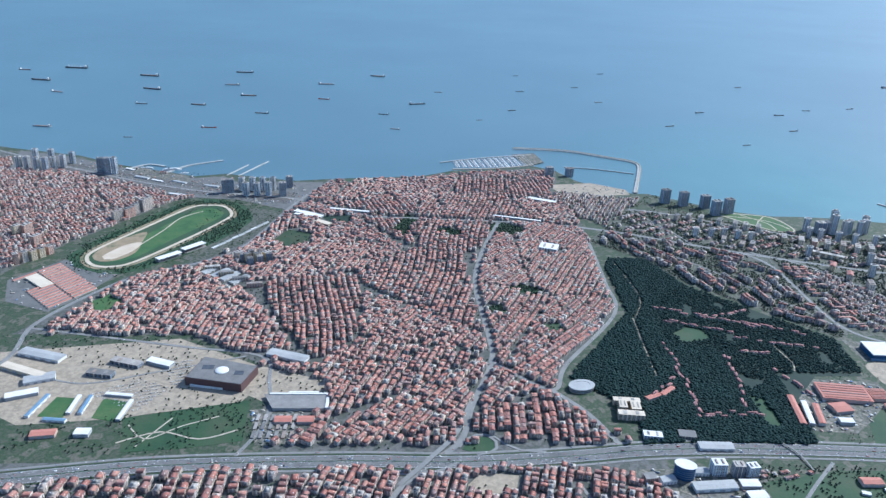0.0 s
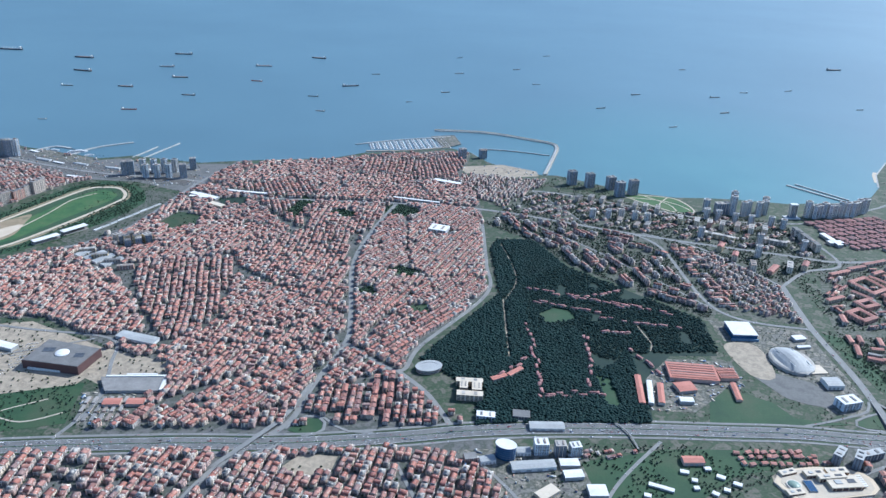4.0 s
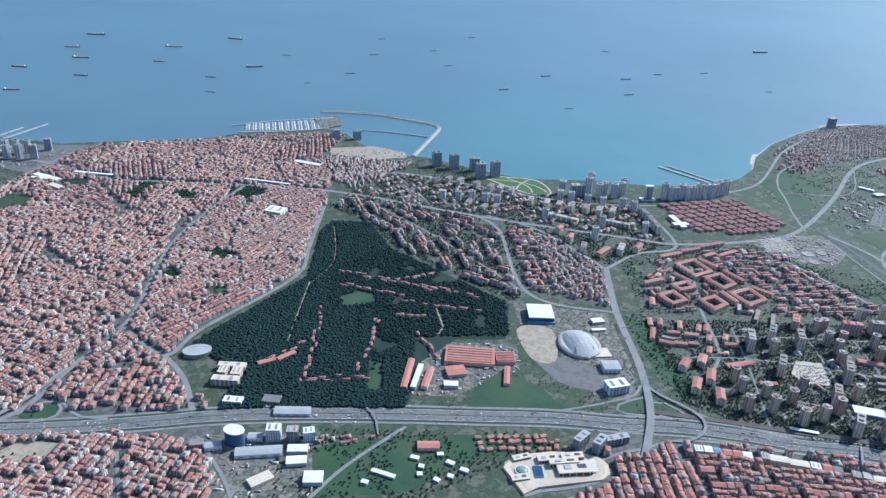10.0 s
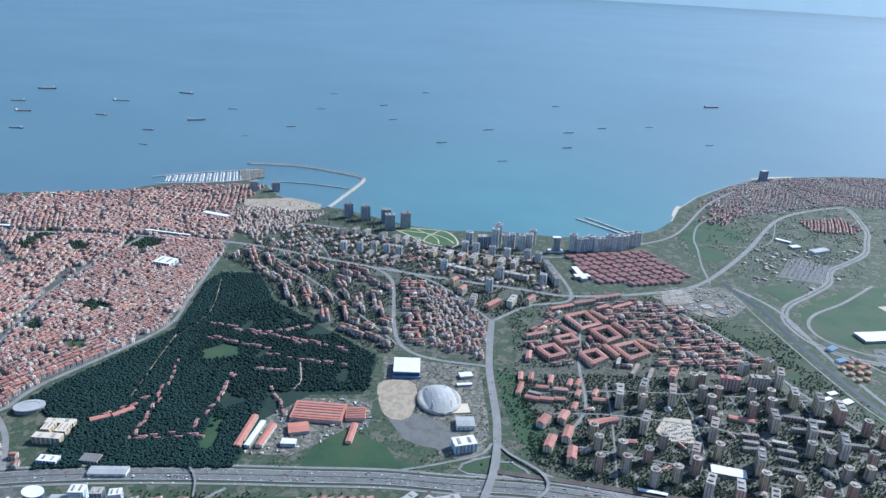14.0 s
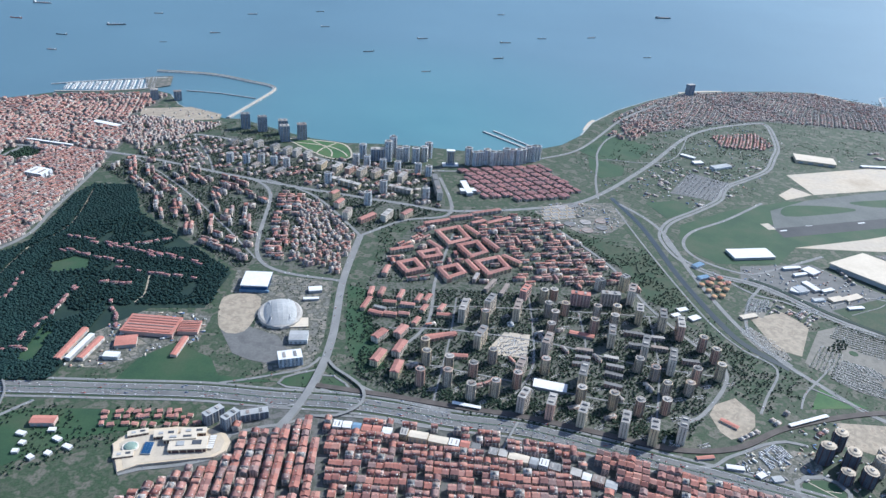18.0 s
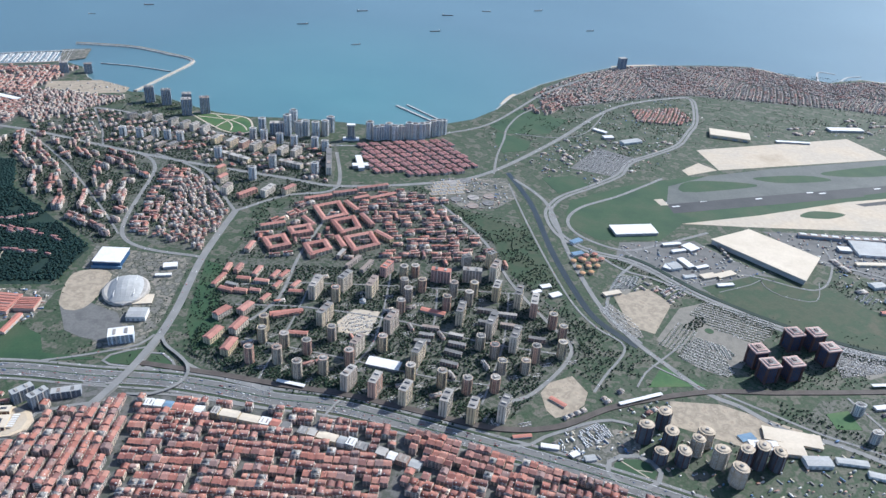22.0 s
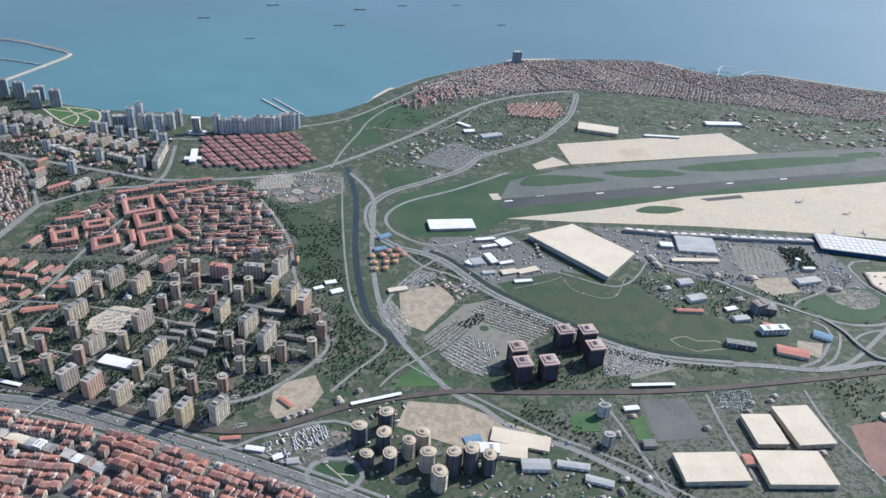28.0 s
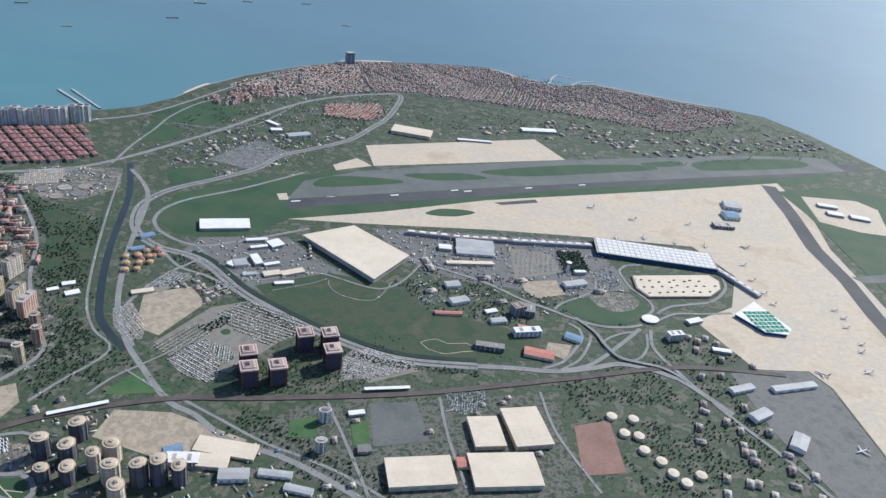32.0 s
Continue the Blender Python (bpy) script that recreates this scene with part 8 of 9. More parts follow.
ferry = baked([("hull", prism([(-0.5, -0.08), (0.34, -0.08), (0.5, 0), (0.34, 0.08), (-0.5, 0.08)], 0, 0.06), M["white"]), ("cabin_deck", Shape().box(-0.44, 0.3, -0.07, 0.07, 0.06, 0.1).box(-0.36, 0.22, -0.06, 0.06, 0.1, 0.13), M["white"]), ("window_band", Shape().box(-0.43, 0.305, -0.073, 0.073, 0.072, 0.088), M["glass"]),
               ("funnel", Shape().box(-0.2, -0.12, -0.025, 0.025, 0.13, 0.19), M["hull_dark"])])
for x, y, size, turn in ((-158, 519, 13, 20), (-176, 522, 9, 14), (-148, 512, 7, 35)):
    put("ferry", ferry, at(x, y, -0.5, radians(turn), size, size, size), "white passenger ferry moored at the harbour", "ship", "ferries in the harbour")

# ---- aircraft ----
fus = Shape()
prof = [(-0.5, 0.012, 0.03), (-0.36, 0.04, 0.015), (-0.2, 0.05, 0), (0.36, 0.05, 0), (0.45, 0.036, -0.006), (0.5, 0.006, -0.012)]
for x, r, dz in prof:
    fus.v += [(x, r * math.cos(2 * math.pi * k / 10), 0.09 + dz + r * math.sin(2 * math.pi * k / 10)) for k in range(10)]
for i in range(len(prof) - 1):
    for k in range(10):
        fus.f.append((i * 10 + k, (i + 1) * 10 + k, (i + 1) * 10 + (k + 1) % 10, i * 10 + (k + 1) % 10))
        fus.m.append(0)


def blade(root, tip, thick):
    (rx0, rx1, ry), (tx0, tx1, ty, tz) = root, tip
    z = 0.075
    v = [(rx0, ry, z), (rx1, ry, z), (tx1, ty, tz), (tx0, ty, tz)]
    s = Shape().add(v + [(x, y, c + thick) for x, y, c in v], [(0, 1, 2, 3), (7, 6, 5, 4), (0, 4, 5, 1), (1, 5, 6, 2), (2, 6, 7, 3), (3, 7, 4, 0)])
    return s


plane = [("fuselage", fus, M["white"])]
for sgn in (1, -1):
    plane += [("wing", blade((-0.06, 0.12, 0.04 * sgn), (-0.2, -0.14, 0.46 * sgn, 0.1), 0.012), M["metal"]), ("tailplane", blade((-0.46, -0.37, 0.02 * sgn), (-0.51, -0.47, 0.17 * sgn, 0.11), 0.008), M["metal"]),
              ("engine", lathe([(0.022, 0), (0.024, 0.08)], 8), M["metal"])]
fin = Shape().add([(-0.48, -0.006, 0.13), (-0.34, -0.006, 0.13), (-0.46, -0.006, 0.3), (-0.52, -0.006, 0.3), (-0.48, 0.006, 0.13), (-0.34, 0.006, 0.13), (-0.46, 0.006, 0.3), (-0.52, 0.006, 0.3)], [(0, 1, 2, 3), (7, 6, 5, 4), (1, 5, 6, 2), (2, 6, 7, 3), (3, 7, 4, 0)])
plane.append(("tail_fin", fin, M["crimson"]))
for s in (p[1] for p in plane if p[0] == "engine"):
    s.v = [(z + 0.0, x, y + 0.055) for x, y, z in s.v]
eng = [p for p in plane if p[0] == "engine"]
eng[0][1].v = [(x, y + 0.16, z) for x, y, z in eng[0][1].v]
eng[1][1].v = [(x, y - 0.16, z) for x, y, z in eng[1][1].v]
PLANE = baked(plane)
PARKED = [(617, 331, 5.6, 200), (635, 318, 5.2, 190), (665, 314, 4.4, 200), (617, 297, 4.6, 255), (632, 297, 4.6, 255), (647, 293, 4.6, 255), (662, 290, 4.6, 250), (684, 290, 5.4, 170), (672, 272, 4.4, 190), (668, 258, 4.4, 185), (667, 247, 4.4, 185), (666, 238, 4.4, 190),
          (694, 233, 4.0, 190), (694, 227, 4.0, 190), (690, 220, 4.0, 190), (688, 208, 4.0, 190), (684, 203, 4.0, 190), (677, 190, 5.0, 190), (656, 190, 5.4, 140), (642, 150, 5.4, 190), (632, 412, 4.0, 60), (637, 407, 4.0, 100), (644, 409, 3.6, 40), (650, 404, 3.4, 90)]
for x, y, size, turn in PARKED:
    put("airliner", PLANE, at(x, y, 0.05, radians(turn), size, size, size), "white airliner parked on the concrete apron", "aircraft", "parked airliners")
    TAKEN.append((x, y, size / 2))
tagged(slab("apron_grass", [(526, 318), (534, 324), (545, 324), (552, 321), (540, 316)], 0.0, 0.09, M["grass"], soft=True), "small green island on the apron", "lawn", kind="structure")
for x, y in [(461, 331), (463, 327), (478, 337.5), (480, 333.5), (486, 335.5), (497, 339), (500, 342), (512, 337.5), (524, 345), (535, 349), (545, 346), (552, 345.5), (558, 352), (576, 357), (588, 352.5), (600, 361), (622, 359.5), (640, 369), (660, 374)]:
    tagged(slab("runway_mark", [(x, y), (x + 4.2, y + 0.95), (x + 4.0, y + 1.9), (x - 0.2, y + 0.95)], 0.0, 0.07, M["paint_line"]), "white painted runway mark", "marking", kind="structure")

# ---- road lines, bridges ----
w, line = LINES["highway"]
for off in (-2.8, -0.2, 0.2, 2.8):
    tagged(strip("lane_line", line, 0.06, 0.12, 0.165, M["paint_line"], off=off), "thin white line along the highway", "marking", kind="structure")
for off in (-3.6, 3.6):
    tagged(strip("verge", line, 0.7, -0.02, 0.1, M["heath"], off=off), "green verge beside the highway", "verge", kind="structure")
for off in (-4.6, 4.6):
    tagged(strip("service_road", line, 1.1, -0.02, 0.105, M["asphalt"], off=off), "service road along the highway", "road", kind="structure")
tagged(strip("median", line, 0.35, 0.1, 0.22, M["grass"]), "narrow green median of the highway", "median", kind="structure")


def bridge(pts, width, top, label):
    line_ = smooth(pts, 1.5)
    total = len(line_) - 1
    deck, v, f = Shape(), [], []
    for i, c in enumerate(line_):
        d = (line_[min(i + 1, total)] - line_[max(i - 1, 0)]).normalized()
        s = Vector((-d.y, d.x)) * width / 2
        z = top * max(0.0, math.sin(math.pi * i / total)) ** 0.7 + 0.14
        for q, zz in ((c + s, z), (c - s, z), (c - s, max(0.0, z - 0.15)), (c + s, max(0.0, z - 0.15))):
            v.append((q.x, q.y, zz))
        if i:
            a = 4 * (i - 1)
            f += [(a + k, a + (k + 1) % 4, a + 4 + (k + 1) % 4, a + 4 + k) for k in range(4)]
    bm = bmesh.new()
    vs = [bm.verts.new(p) for p in v]
    for g in f:
        bm.faces.new([vs[k] for k in g])
    bmesh.ops.recalc_face_normals(bm, faces=bm.faces)
    me = bpy.data.meshes.new("deck")
    bm.to_mesh(me)
    bm.free()
    me.materials.append(M["asphalt"])
    ob = tagged(new("bridge"), label, "bridge")
    new("deck", me).parent = ob
    for i in range(2, total - 1, 3):
        c = line_[i]
        z = top * max(0.0, math.sin(math.pi * i / total)) ** 0.7
        if z > 0.3:
            new("pillar", mesh_of("pillar", *(lambda s_: (s_.v, s_.f))(Shape().box(c.x - 0.25, c.x + 0.25, c.y - 0.25, c.y + 0.25, 0, z)), M["concrete"])).parent = ob


bridge([(239.5, 222), (235.5, 205), (231, 193), (224, 178)], 2.6, 0.8, "road bridge over the highway at the junction")
bridge([(29, 236), (22, 216), (12, 202), (2, 190)], 1.8, 0.8, "curved road bridge over the highway")
bridge([(293, 170.5), (297, 178), (301.5, 186)], 0.7, 0.9, "pedestrian bridge over the highway")
bridge([(239.1, 222.6), (242.4, 215.4), (247.4, 209.7), (251.4, 204.5), (252.7, 199.2), (250.8, 194.5), (246.8, 191.3), (241.9, 189.8), (235.7, 190.7)], 1.1, 0.7, "curved flyover of the highway junction")
bridge([(570.1, 229.1), (574.5, 218.6), (575.1, 210.4), (577.6, 202.3), (584.4, 198.9), (591.4, 196.1), (595.5, 192.3), (598.5, 187.3)], 1.4, 0.7, "curved flyover of the airport junction")
bridge([(134, 214), (139.5, 205), (141, 195)], 0.6, 0.7, "pedestrian bridge beside the wood")

# ---- vehicles ----
CAR = Shape().box(-0.5, 0.5, -0.5, 0.5, 0.12, 0.6).add([(-0.34, -0.44, 0.6), (0.2, -0.44, 0.6), (0.2, 0.44, 0.6), (-0.34, 0.44, 0.6), (-0.24, -0.36, 1.0), (0.06, -0.36, 1.0), (0.06, 0.36, 1.0), (-0.24, 0.36, 1.0)], [(0, 1, 5, 4), (1, 2, 6, 5), (2, 3, 7, 6), (3, 0, 4, 7)], 1).add([(-0.24, -0.36, 1.0), (0.06, -0.36, 1.0), (0.06, 0.36, 1.0), (-0.24, 0.36, 1.0)], [(0, 1, 2, 3)], 0)
cars = []


def drive(line_, lanes, gap, z, share):
    for a, b in zip(line_, line_[1:]):
        d = b - a
        for off in lanes:
            for k in range(max(1, int(d.length / gap))):
                if rng.random() < share:
                    q = a.lerp(b, rng.random()) + Vector((-d.y, d.x)).normalized() * off
                    big = rng.random() < 0.08
                    cars.append((q.x, q.y, z, math.atan2(d.y, d.x), 1.2 if big else 0.5, 0.27 if big else 0.22, 0.3 if big else 0.17))


drive(LINES["highway"][1], (-2.5, -2.0, -1.5, -1.0, -0.5), 1.6, 0.13, 0.55)
drive(LINES["highway"][1], (-4.6, 4.6), 2.0, 0.11, 0.5)
drive(LINES["highway"][1], (0.5, 1.0, 1.5, 2.0, 2.5), 1.6, 0.13, 0.4)
for key, (w, line) in LINES.items():
    if key not in ("highway", "canal", "metro"):
        drive(line, (-w / 4, w / 4), 2.5, 0.15, 0.3)


parked, buses = [], []


def lot(poly, angle, share=0.9, row=1.1, step=0.34, z=0.05):
    p = np.array(poly, float)
    mid_, a = p.mean(0), radians(angle)
    far = np.hypot(*(p - mid_).T).max()
    U, V = [g.ravel() for g in np.meshgrid(np.arange(-far, far, step), np.concatenate([np.arange(-far, far, row * 2), np.arange(-far, far, row * 2) + 0.55]))]
    x, y = mid_[0] + U * math.cos(a) - V * math.sin(a), mid_[1] + U * math.sin(a) + V * math.cos(a)
    ok = inside([tuple(q) for q in p], x, y) & (rng.random(len(x)) < share)
    for tx, ty, tr in TAKEN:
        ok &= np.hypot(x - tx, y - ty) > tr - 0.2
    for X, Y in zip(x[ok], y[ok]):
        parked.append((X, Y, z, a + math.pi / 2, 0.5, 0.24, 0.17))


hedge = []


def rows_lot(poly, angle, share=0.9, pitch=1.7, step=0.34, green=True):
    """A car park: pairs of car rows at an angle, with a low hedge between each pair."""
    p = np.array(poly, float)
    mid_, a = p.mean(0), radians(angle)
    far = np.hypot(*(p - mid_).T).max()
    ok_in = lambda x, y: inside([tuple(q) for q in p], np.array([x]), np.array([y]))[0] and all(math.hypot(x - tx, y - ty) > tr - 0.3 for tx, ty, tr in TAKEN)
    for v in np.arange(-far, far, pitch):
        for off, gap_ in ((-0.36, step), (0.36, step), (0.0, 0.9)):
            for u in np.arange(-far, far, gap_):
                x, y = mid_[0] + u * math.cos(a) - (v + off) * math.sin(a), mid_[1] + u * math.sin(a) + (v + off) * math.cos(a)
                if not ok_in(x, y):
                    continue
                if off:
                    if rng.random() < share:
                        parked.append((x, y, 0.05, a + math.pi / 2, 0.5, 0.24, 0.17))
                elif green:
                    hedge.append((x, y, 0.04, a, 1.0, 0.2, 0.16))


for ground_ in ([(434.3, 232.8), (442.6, 240.6), (448.5, 239.8), (466.4, 225.8), (460.6, 218.0), (452.2, 213.3), (445.3, 218.2), (440.5, 222.5)], [(415.2, 213.8), (428.0, 227.3), (433.9, 221.8), (421.8, 207.1)], [(419.7, 206.5), (430.1, 217.0), (432.8, 217.6), (432.6, 210.9), (436.5, 204.3), (436.2, 196.6), (433.0, 194.5), (425.4, 198.9)], [(477.7, 207.6), (485.7, 210.7), (502.1, 200.8), (490.8, 195.4), (474.4, 193.4)], [(399.0, 236.1), (404.9, 240.0), (411.2, 226.7), (411.1, 217.9), (407.3, 217.3), (401.2, 224.3)]):
    tagged(slab("car_park_ground", ground_, -0.1, 0.043, M["lot"]), "tan asphalt of the car park", "ground", kind="structure")
rows_lot([(434.3, 232.8), (442.6, 240.6), (448.5, 239.8), (466.4, 225.8), (460.6, 218.0), (452.2, 213.3), (445.3, 218.2), (440.5, 222.5)], -31.2, 0.45)
rows_lot([(415.2, 213.8), (428.0, 227.3), (433.9, 221.8), (421.8, 207.1)], 49.2, 0.25, 1.5)
rows_lot([(419.7, 206.5), (430.1, 217.0), (432.8, 217.6), (432.6, 210.9), (436.5, 204.3), (436.2, 196.6), (433.0, 194.5), (425.4, 198.9)], -42.8, 0.9)
rows_lot([(433.2, 211.5), (433.5, 215.6), (439.3, 212.4), (441.3, 206.8), (437.7, 203.7)], -92.6, 0.9)
rows_lot([(477.7, 207.6), (485.7, 210.7), (502.1, 200.8), (490.8, 195.4), (474.4, 193.4)], -31.1, 0.9, green=False)
rows_lot([(399.0, 236.1), (404.9, 240.0), (411.2, 226.7), (411.1, 217.9), (407.3, 217.3), (401.2, 224.3)], -59.2, 0.7, 2.0, 0.6, green=False)
rows_lot([(407.4, 250.9), (414.4, 261.7), (423.5, 260.0), (418.1, 250.9)], 57.9, 0.8, 1.4)
rows_lot([(424, 374), (446, 404.5), (464, 388), (444, 365)], 52, 0.35, 2.6, green=False)
rows_lot([(507.5, 186), (522, 186), (518.5, 175.6), (510, 175.4)], 75, 0.8, 1.6)
rows_lot([(591.7, 261.7), (602.7, 260.7), (601.1, 254.7), (589.5, 247), (589.2, 251.6)], -75, 0.7, 1.5)
lot([(-112, 241), (-97, 251), (-84, 245), (-92, 229)], 20, 0.5)
lot([(-90, 262), (-80, 266), (-78, 250), (-84, 246)], 20, 0.5)
lot([(302, 221), (302, 232), (315, 231), (313.5, 220)], 10, 0.5)
court_v, court_f = [], []
for x, y, *_ in POINTS + POINTS_SOUTH + [((r[0] + r[2]) / 2 + 1, (r[1] + r[3]) / 2 - 1) for r in SLABS]:
    a, cx, cy = rng.uniform(-0.3, 0.3) + 0.35, x + rng.uniform(2.6, 4.2), y - rng.uniform(0.5, 2.5)
    c, s_ = math.cos(a), math.sin(a)
    o = len(court_v)
    court_v += [(cx + c * u - s_ * v, cy + s_ * u + c * v, 0.036 + 0.0006 * (o % 28)) for u, v in ((-2.2, -0.9), (2.2, -0.9), (2.2, 0.9), (-2.2, 0.9))]
    court_f.append((o, o + 1, o + 2, o + 3))
    TAKEN.append((cx, cy, 1.5))
    for k in range(11):
        for v in (-0.55, 0.55):
            if rng.random() < 0.75:
                u = -2 + 0.4 * k
                parked.append((cx + c * u - s_ * v, cy + s_ * u + c * v, 0.055, a + math.pi / 2, 0.5, 0.24, 0.17))
tagged(new("estate_courts", mesh_of("estate_courts", court_v, court_f, M["yard"])), "small paved car courts between the towers", "paving", kind="structure")
lot([(505, 176), (511, 182), (519, 178), (512, 175)], 0, 0.5)
lot([(345, 175), (350, 172), (353, 178), (347, 180)], 60, 0.8)
lot([(428, 250), (436, 256), (441, 250), (433, 243)], 35, 0.8)
lot([(590, 265), (600, 268), (601, 256), (592, 254)], 80, 0.5)
lot([(609, 259), (648, 260), (646, 250), (638, 245), (610, 245)], -4, 0.42, z=0.96)
for k in range(26):
    put('stair_house', baked([('wall', Shape().box(-0.5, 0.5, -0.5, 0.5, 0, 0.9), M['roof_flat']), ('roof', Shape().box(-0.55, 0.55, -0.55, 0.55, 0.9, 1.0), M['brown'])]), at(611 + (k % 9) * 4.2 + rng.uniform(-1, 1), 246.5 + (k // 9) * 4.6 + rng.uniform(-1, 1), 0.95, 0.1, 1.0, 0.5, 0.35), 'small dark stair house on the parking deck', 'stair house', 'stair houses of the deck')
lot([(508, 245), (516, 250), (520, 242), (512, 238)], 40, 0.6)
for gx, gy in ((418.5, 254.5), (413, 252), (420, 258)):
    lot([(gx - 3, gy - 3), (gx - 3, gy + 3), (gx + 3, gy + 3), (gx + 3, gy - 3)], 42, 0.5, row=1.2, step=0.7)
lot([(560.3, 284), (576.5, 279.2), (575.9, 264.9), (555.7, 260.6)], 70, 0.35)
lot([(300.5, 228.5), (305.7, 235.1), (313.1, 233.9), (309.8, 221.1), (301.1, 223.3)], 30, 0.45)
for k in range(70):
    q = Vector((373.4, 168.7)).lerp(Vector((382.4, 173.3)), (k % 14) / 13) + Vector((0.35, -1.35)) * (k // 14)
    if rng.random() < 0.7:
        buses.append((q.x + rng.normal(0, 0.12), q.y, 0.05, radians(-58) + rng.normal(0, 0.04), 1.25, 0.3, 0.34))
for k in range(16):
    buses.append((rng.uniform(362, 384), rng.uniform(160, 169), 0.05, rng.uniform(0, 3), 1.2, 0.3, 0.32))
BUS = Shape().box(-0.5, 0.5, -0.5, 0.5, 0.1, 1.0).box(-0.46, 0.46, -0.52, -0.5, 0.45, 0.8, 1).box(-0.46, 0.46, 0.5, 0.52, 0.45, 0.8, 1).box(-0.2, 0.1, -0.3, 0.3, 1.0, 1.1)
mass("parked_buses", BUS, buses, [M["white"], M["glass"]], "white buses parked in rows in the bus yard", "buses")
HEDGE = Shape().box(-0.5, 0.5, -0.5, 0.5, 0, 1.0)
mass("hedge_rows", HEDGE, hedge, [M["grass"]], "low green hedges between the rows of parked cars", "hedges")
mass("moving_cars", CAR, cars, [M["car"], M["glass"]], "small cars in white, grey, black and red on the roads", "cars")
M["pale_car"] = surf("pale_car_paint", [], rough=0.3, big=0.5, fine=4.0, wear=0.1, pick=[(0.66, 0.64, 0.60), (0.60, 0.58, 0.55), (0.06, 0.06, 0.065), (0.5, 0.49, 0.46), (0.36, 0.355, 0.35), (0.12, 0.13, 0.14), (0.70, 0.68, 0.64)])
mass("parked_cars", CAR, parked, [M["pale_car"], M["glass"]], "rows of parked cars, mostly white and silver", "cars")

# small sheds, containers and stacked goods in the yards
M["goods"] = surf("painted_goods", [], rough=0.6, big=0.5, fine=3.0, wear=0.4, pick=[(0.50, 0.48, 0.44), (0.35, 0.33, 0.30), (0.58, 0.57, 0.54), (0.22, 0.24, 0.23), (0.34, 0.20, 0.15), (0.12, 0.2, 0.34), (0.50, 0.44, 0.34), (0.16, 0.15, 0.14)])
BIN = Shape().box(-0.5, 0.5, -0.5, 0.5, 0, 0.9).hip(-0.52, 0.52, -0.54, 0.54, 0.9, 1.0, 0.02, 0)
goods = []
for key_, poly_, n_ in [(g[0], g[3], None) for g in GROUNDS if (g[1] in ("yard", "lot") or g[0] in ("cargo_yard", "terminal_yard")) and g[0] not in ("car_park_west", "car_park_east", "arena_yard", "gravel_lot", "marina_quay", "terminal_lot")] + [("point_sand", [(107, 500), (138, 506), (160, 492), (160, 482), (133, 476), (110, 486)], 70), ("rail_yards", [(-226, 512), (-181, 490), (-146, 470), (-100, 459), (-64, 440), (-54, 478), (-72, 495), (-107, 493), (-158, 507), (-196, 522), (-226, 538)], 900), ("depot_paving", [(-186, 337), (-169, 362), (-137, 345), (-146, 318), (-154, 305), (-177, 315)], 120), ("rail", [(360, 150), (372, 176), (404, 184), (446, 172), (470, 150), (450, 130), (400, 140)], 420), ("airport", [(510, 262), (520, 285), (600, 292), (604, 240), (560, 232), (530, 218), (512, 238)], 260), ("depot", [(404, 385), (432, 428), (480, 410), (520, 440), (460, 372), (432, 350), (404, 350)], 300), ("bay", [(384, 366), (384, 430), (420, 470), (500, 500), (540, 500), (545, 480), (480, 390), (430, 350)], 260), ("field", [(550, 430), (640, 470), (735, 446), (830, 470), (845, 440), (700, 405), (650, 432)], 420), ("canal", [(402, 385), (470, 480), (530, 500), (540, 470), (470, 375), (430, 350)], 300)]:
    p_ = np.array(poly_, float)
    area = abs(np.dot(p_[:, 0], np.roll(p_[:, 1], 1)) - np.dot(p_[:, 1], np.roll(p_[:, 0], 1))) / 2
    n_ = int((n_ or area * 0.13) * 0.55)
    x_, y_ = rng.uniform(p_[:, 0].min(), p_[:, 0].max(), n_ * 2), rng.uniform(p_[:, 1].min(), p_[:, 1].max(), n_ * 2)
    ok_ = inside([tuple(q) for q in p_], x_, y_)
    for tx, ty, tr in TAKEN:
        ok_ &= np.hypot(x_ - tx, y_ - ty) > tr * 0.8
    for w_, line_ in LINES.values():
        ok_ &= off_line(line_, x_, y_) > w_ / 2 + 0.4
    for name_, q in POLY.items():
        if name_ != key_:
            ok_ &= ~inside(list(q), x_, y_)
    turn_ = rng.uniform(0, 1.5)
    for X, Y in zip(x_[ok_][:n_], y_[ok_][:n_]):
        goods.append((X, Y, 0.0, turn_ + (1.571 if rng.random() < 0.4 else 0) + rng.normal(0, 0.08), rng.uniform(0.4, 1.9), rng.uniform(0.3, 0.8), rng.uniform(0.2, 0.6)))
mass("yard_goods", BIN, goods, [M["goods"]], "small sheds, containers and stacked goods in yards", "goods")

for pts, wd in (([(383.5, 157.4), (386.9, 153.6), (390.8, 149.2)], 0.35), ([(386.9, 153.6), (391.5, 152.6)], 0.3), ([(204, 448.5), (221, 446.5), (241, 440), (245, 418), (231, 418), (206, 447)], 1.1), ([(212, 442), (230, 437), (240, 428), (243, 420)], 0.8), ([(225, 424), (228, 432), (236, 442)], 0.8), ([(234, 419), (233, 430), (222, 445)], 0.8), ([(-93, 212), (-80, 218), (-66, 214), (-54, 219)], 0.6), ([(-92, 222), (-84, 214), (-74, 221), (-62, 227)], 0.5), ([(-86, 210), (-78, 226)], 0.5),
                ([(505, 214), (511, 216), (515, 213), (522, 213), (526, 209), (519, 208), (512, 207), (507, 210), (505, 214)], 0.25)):
    tagged(strip("park_path", smooth(pts), wd, 0.0, 0.1, M["concrete"]), "pale path on the grass", "path", kind="structure")
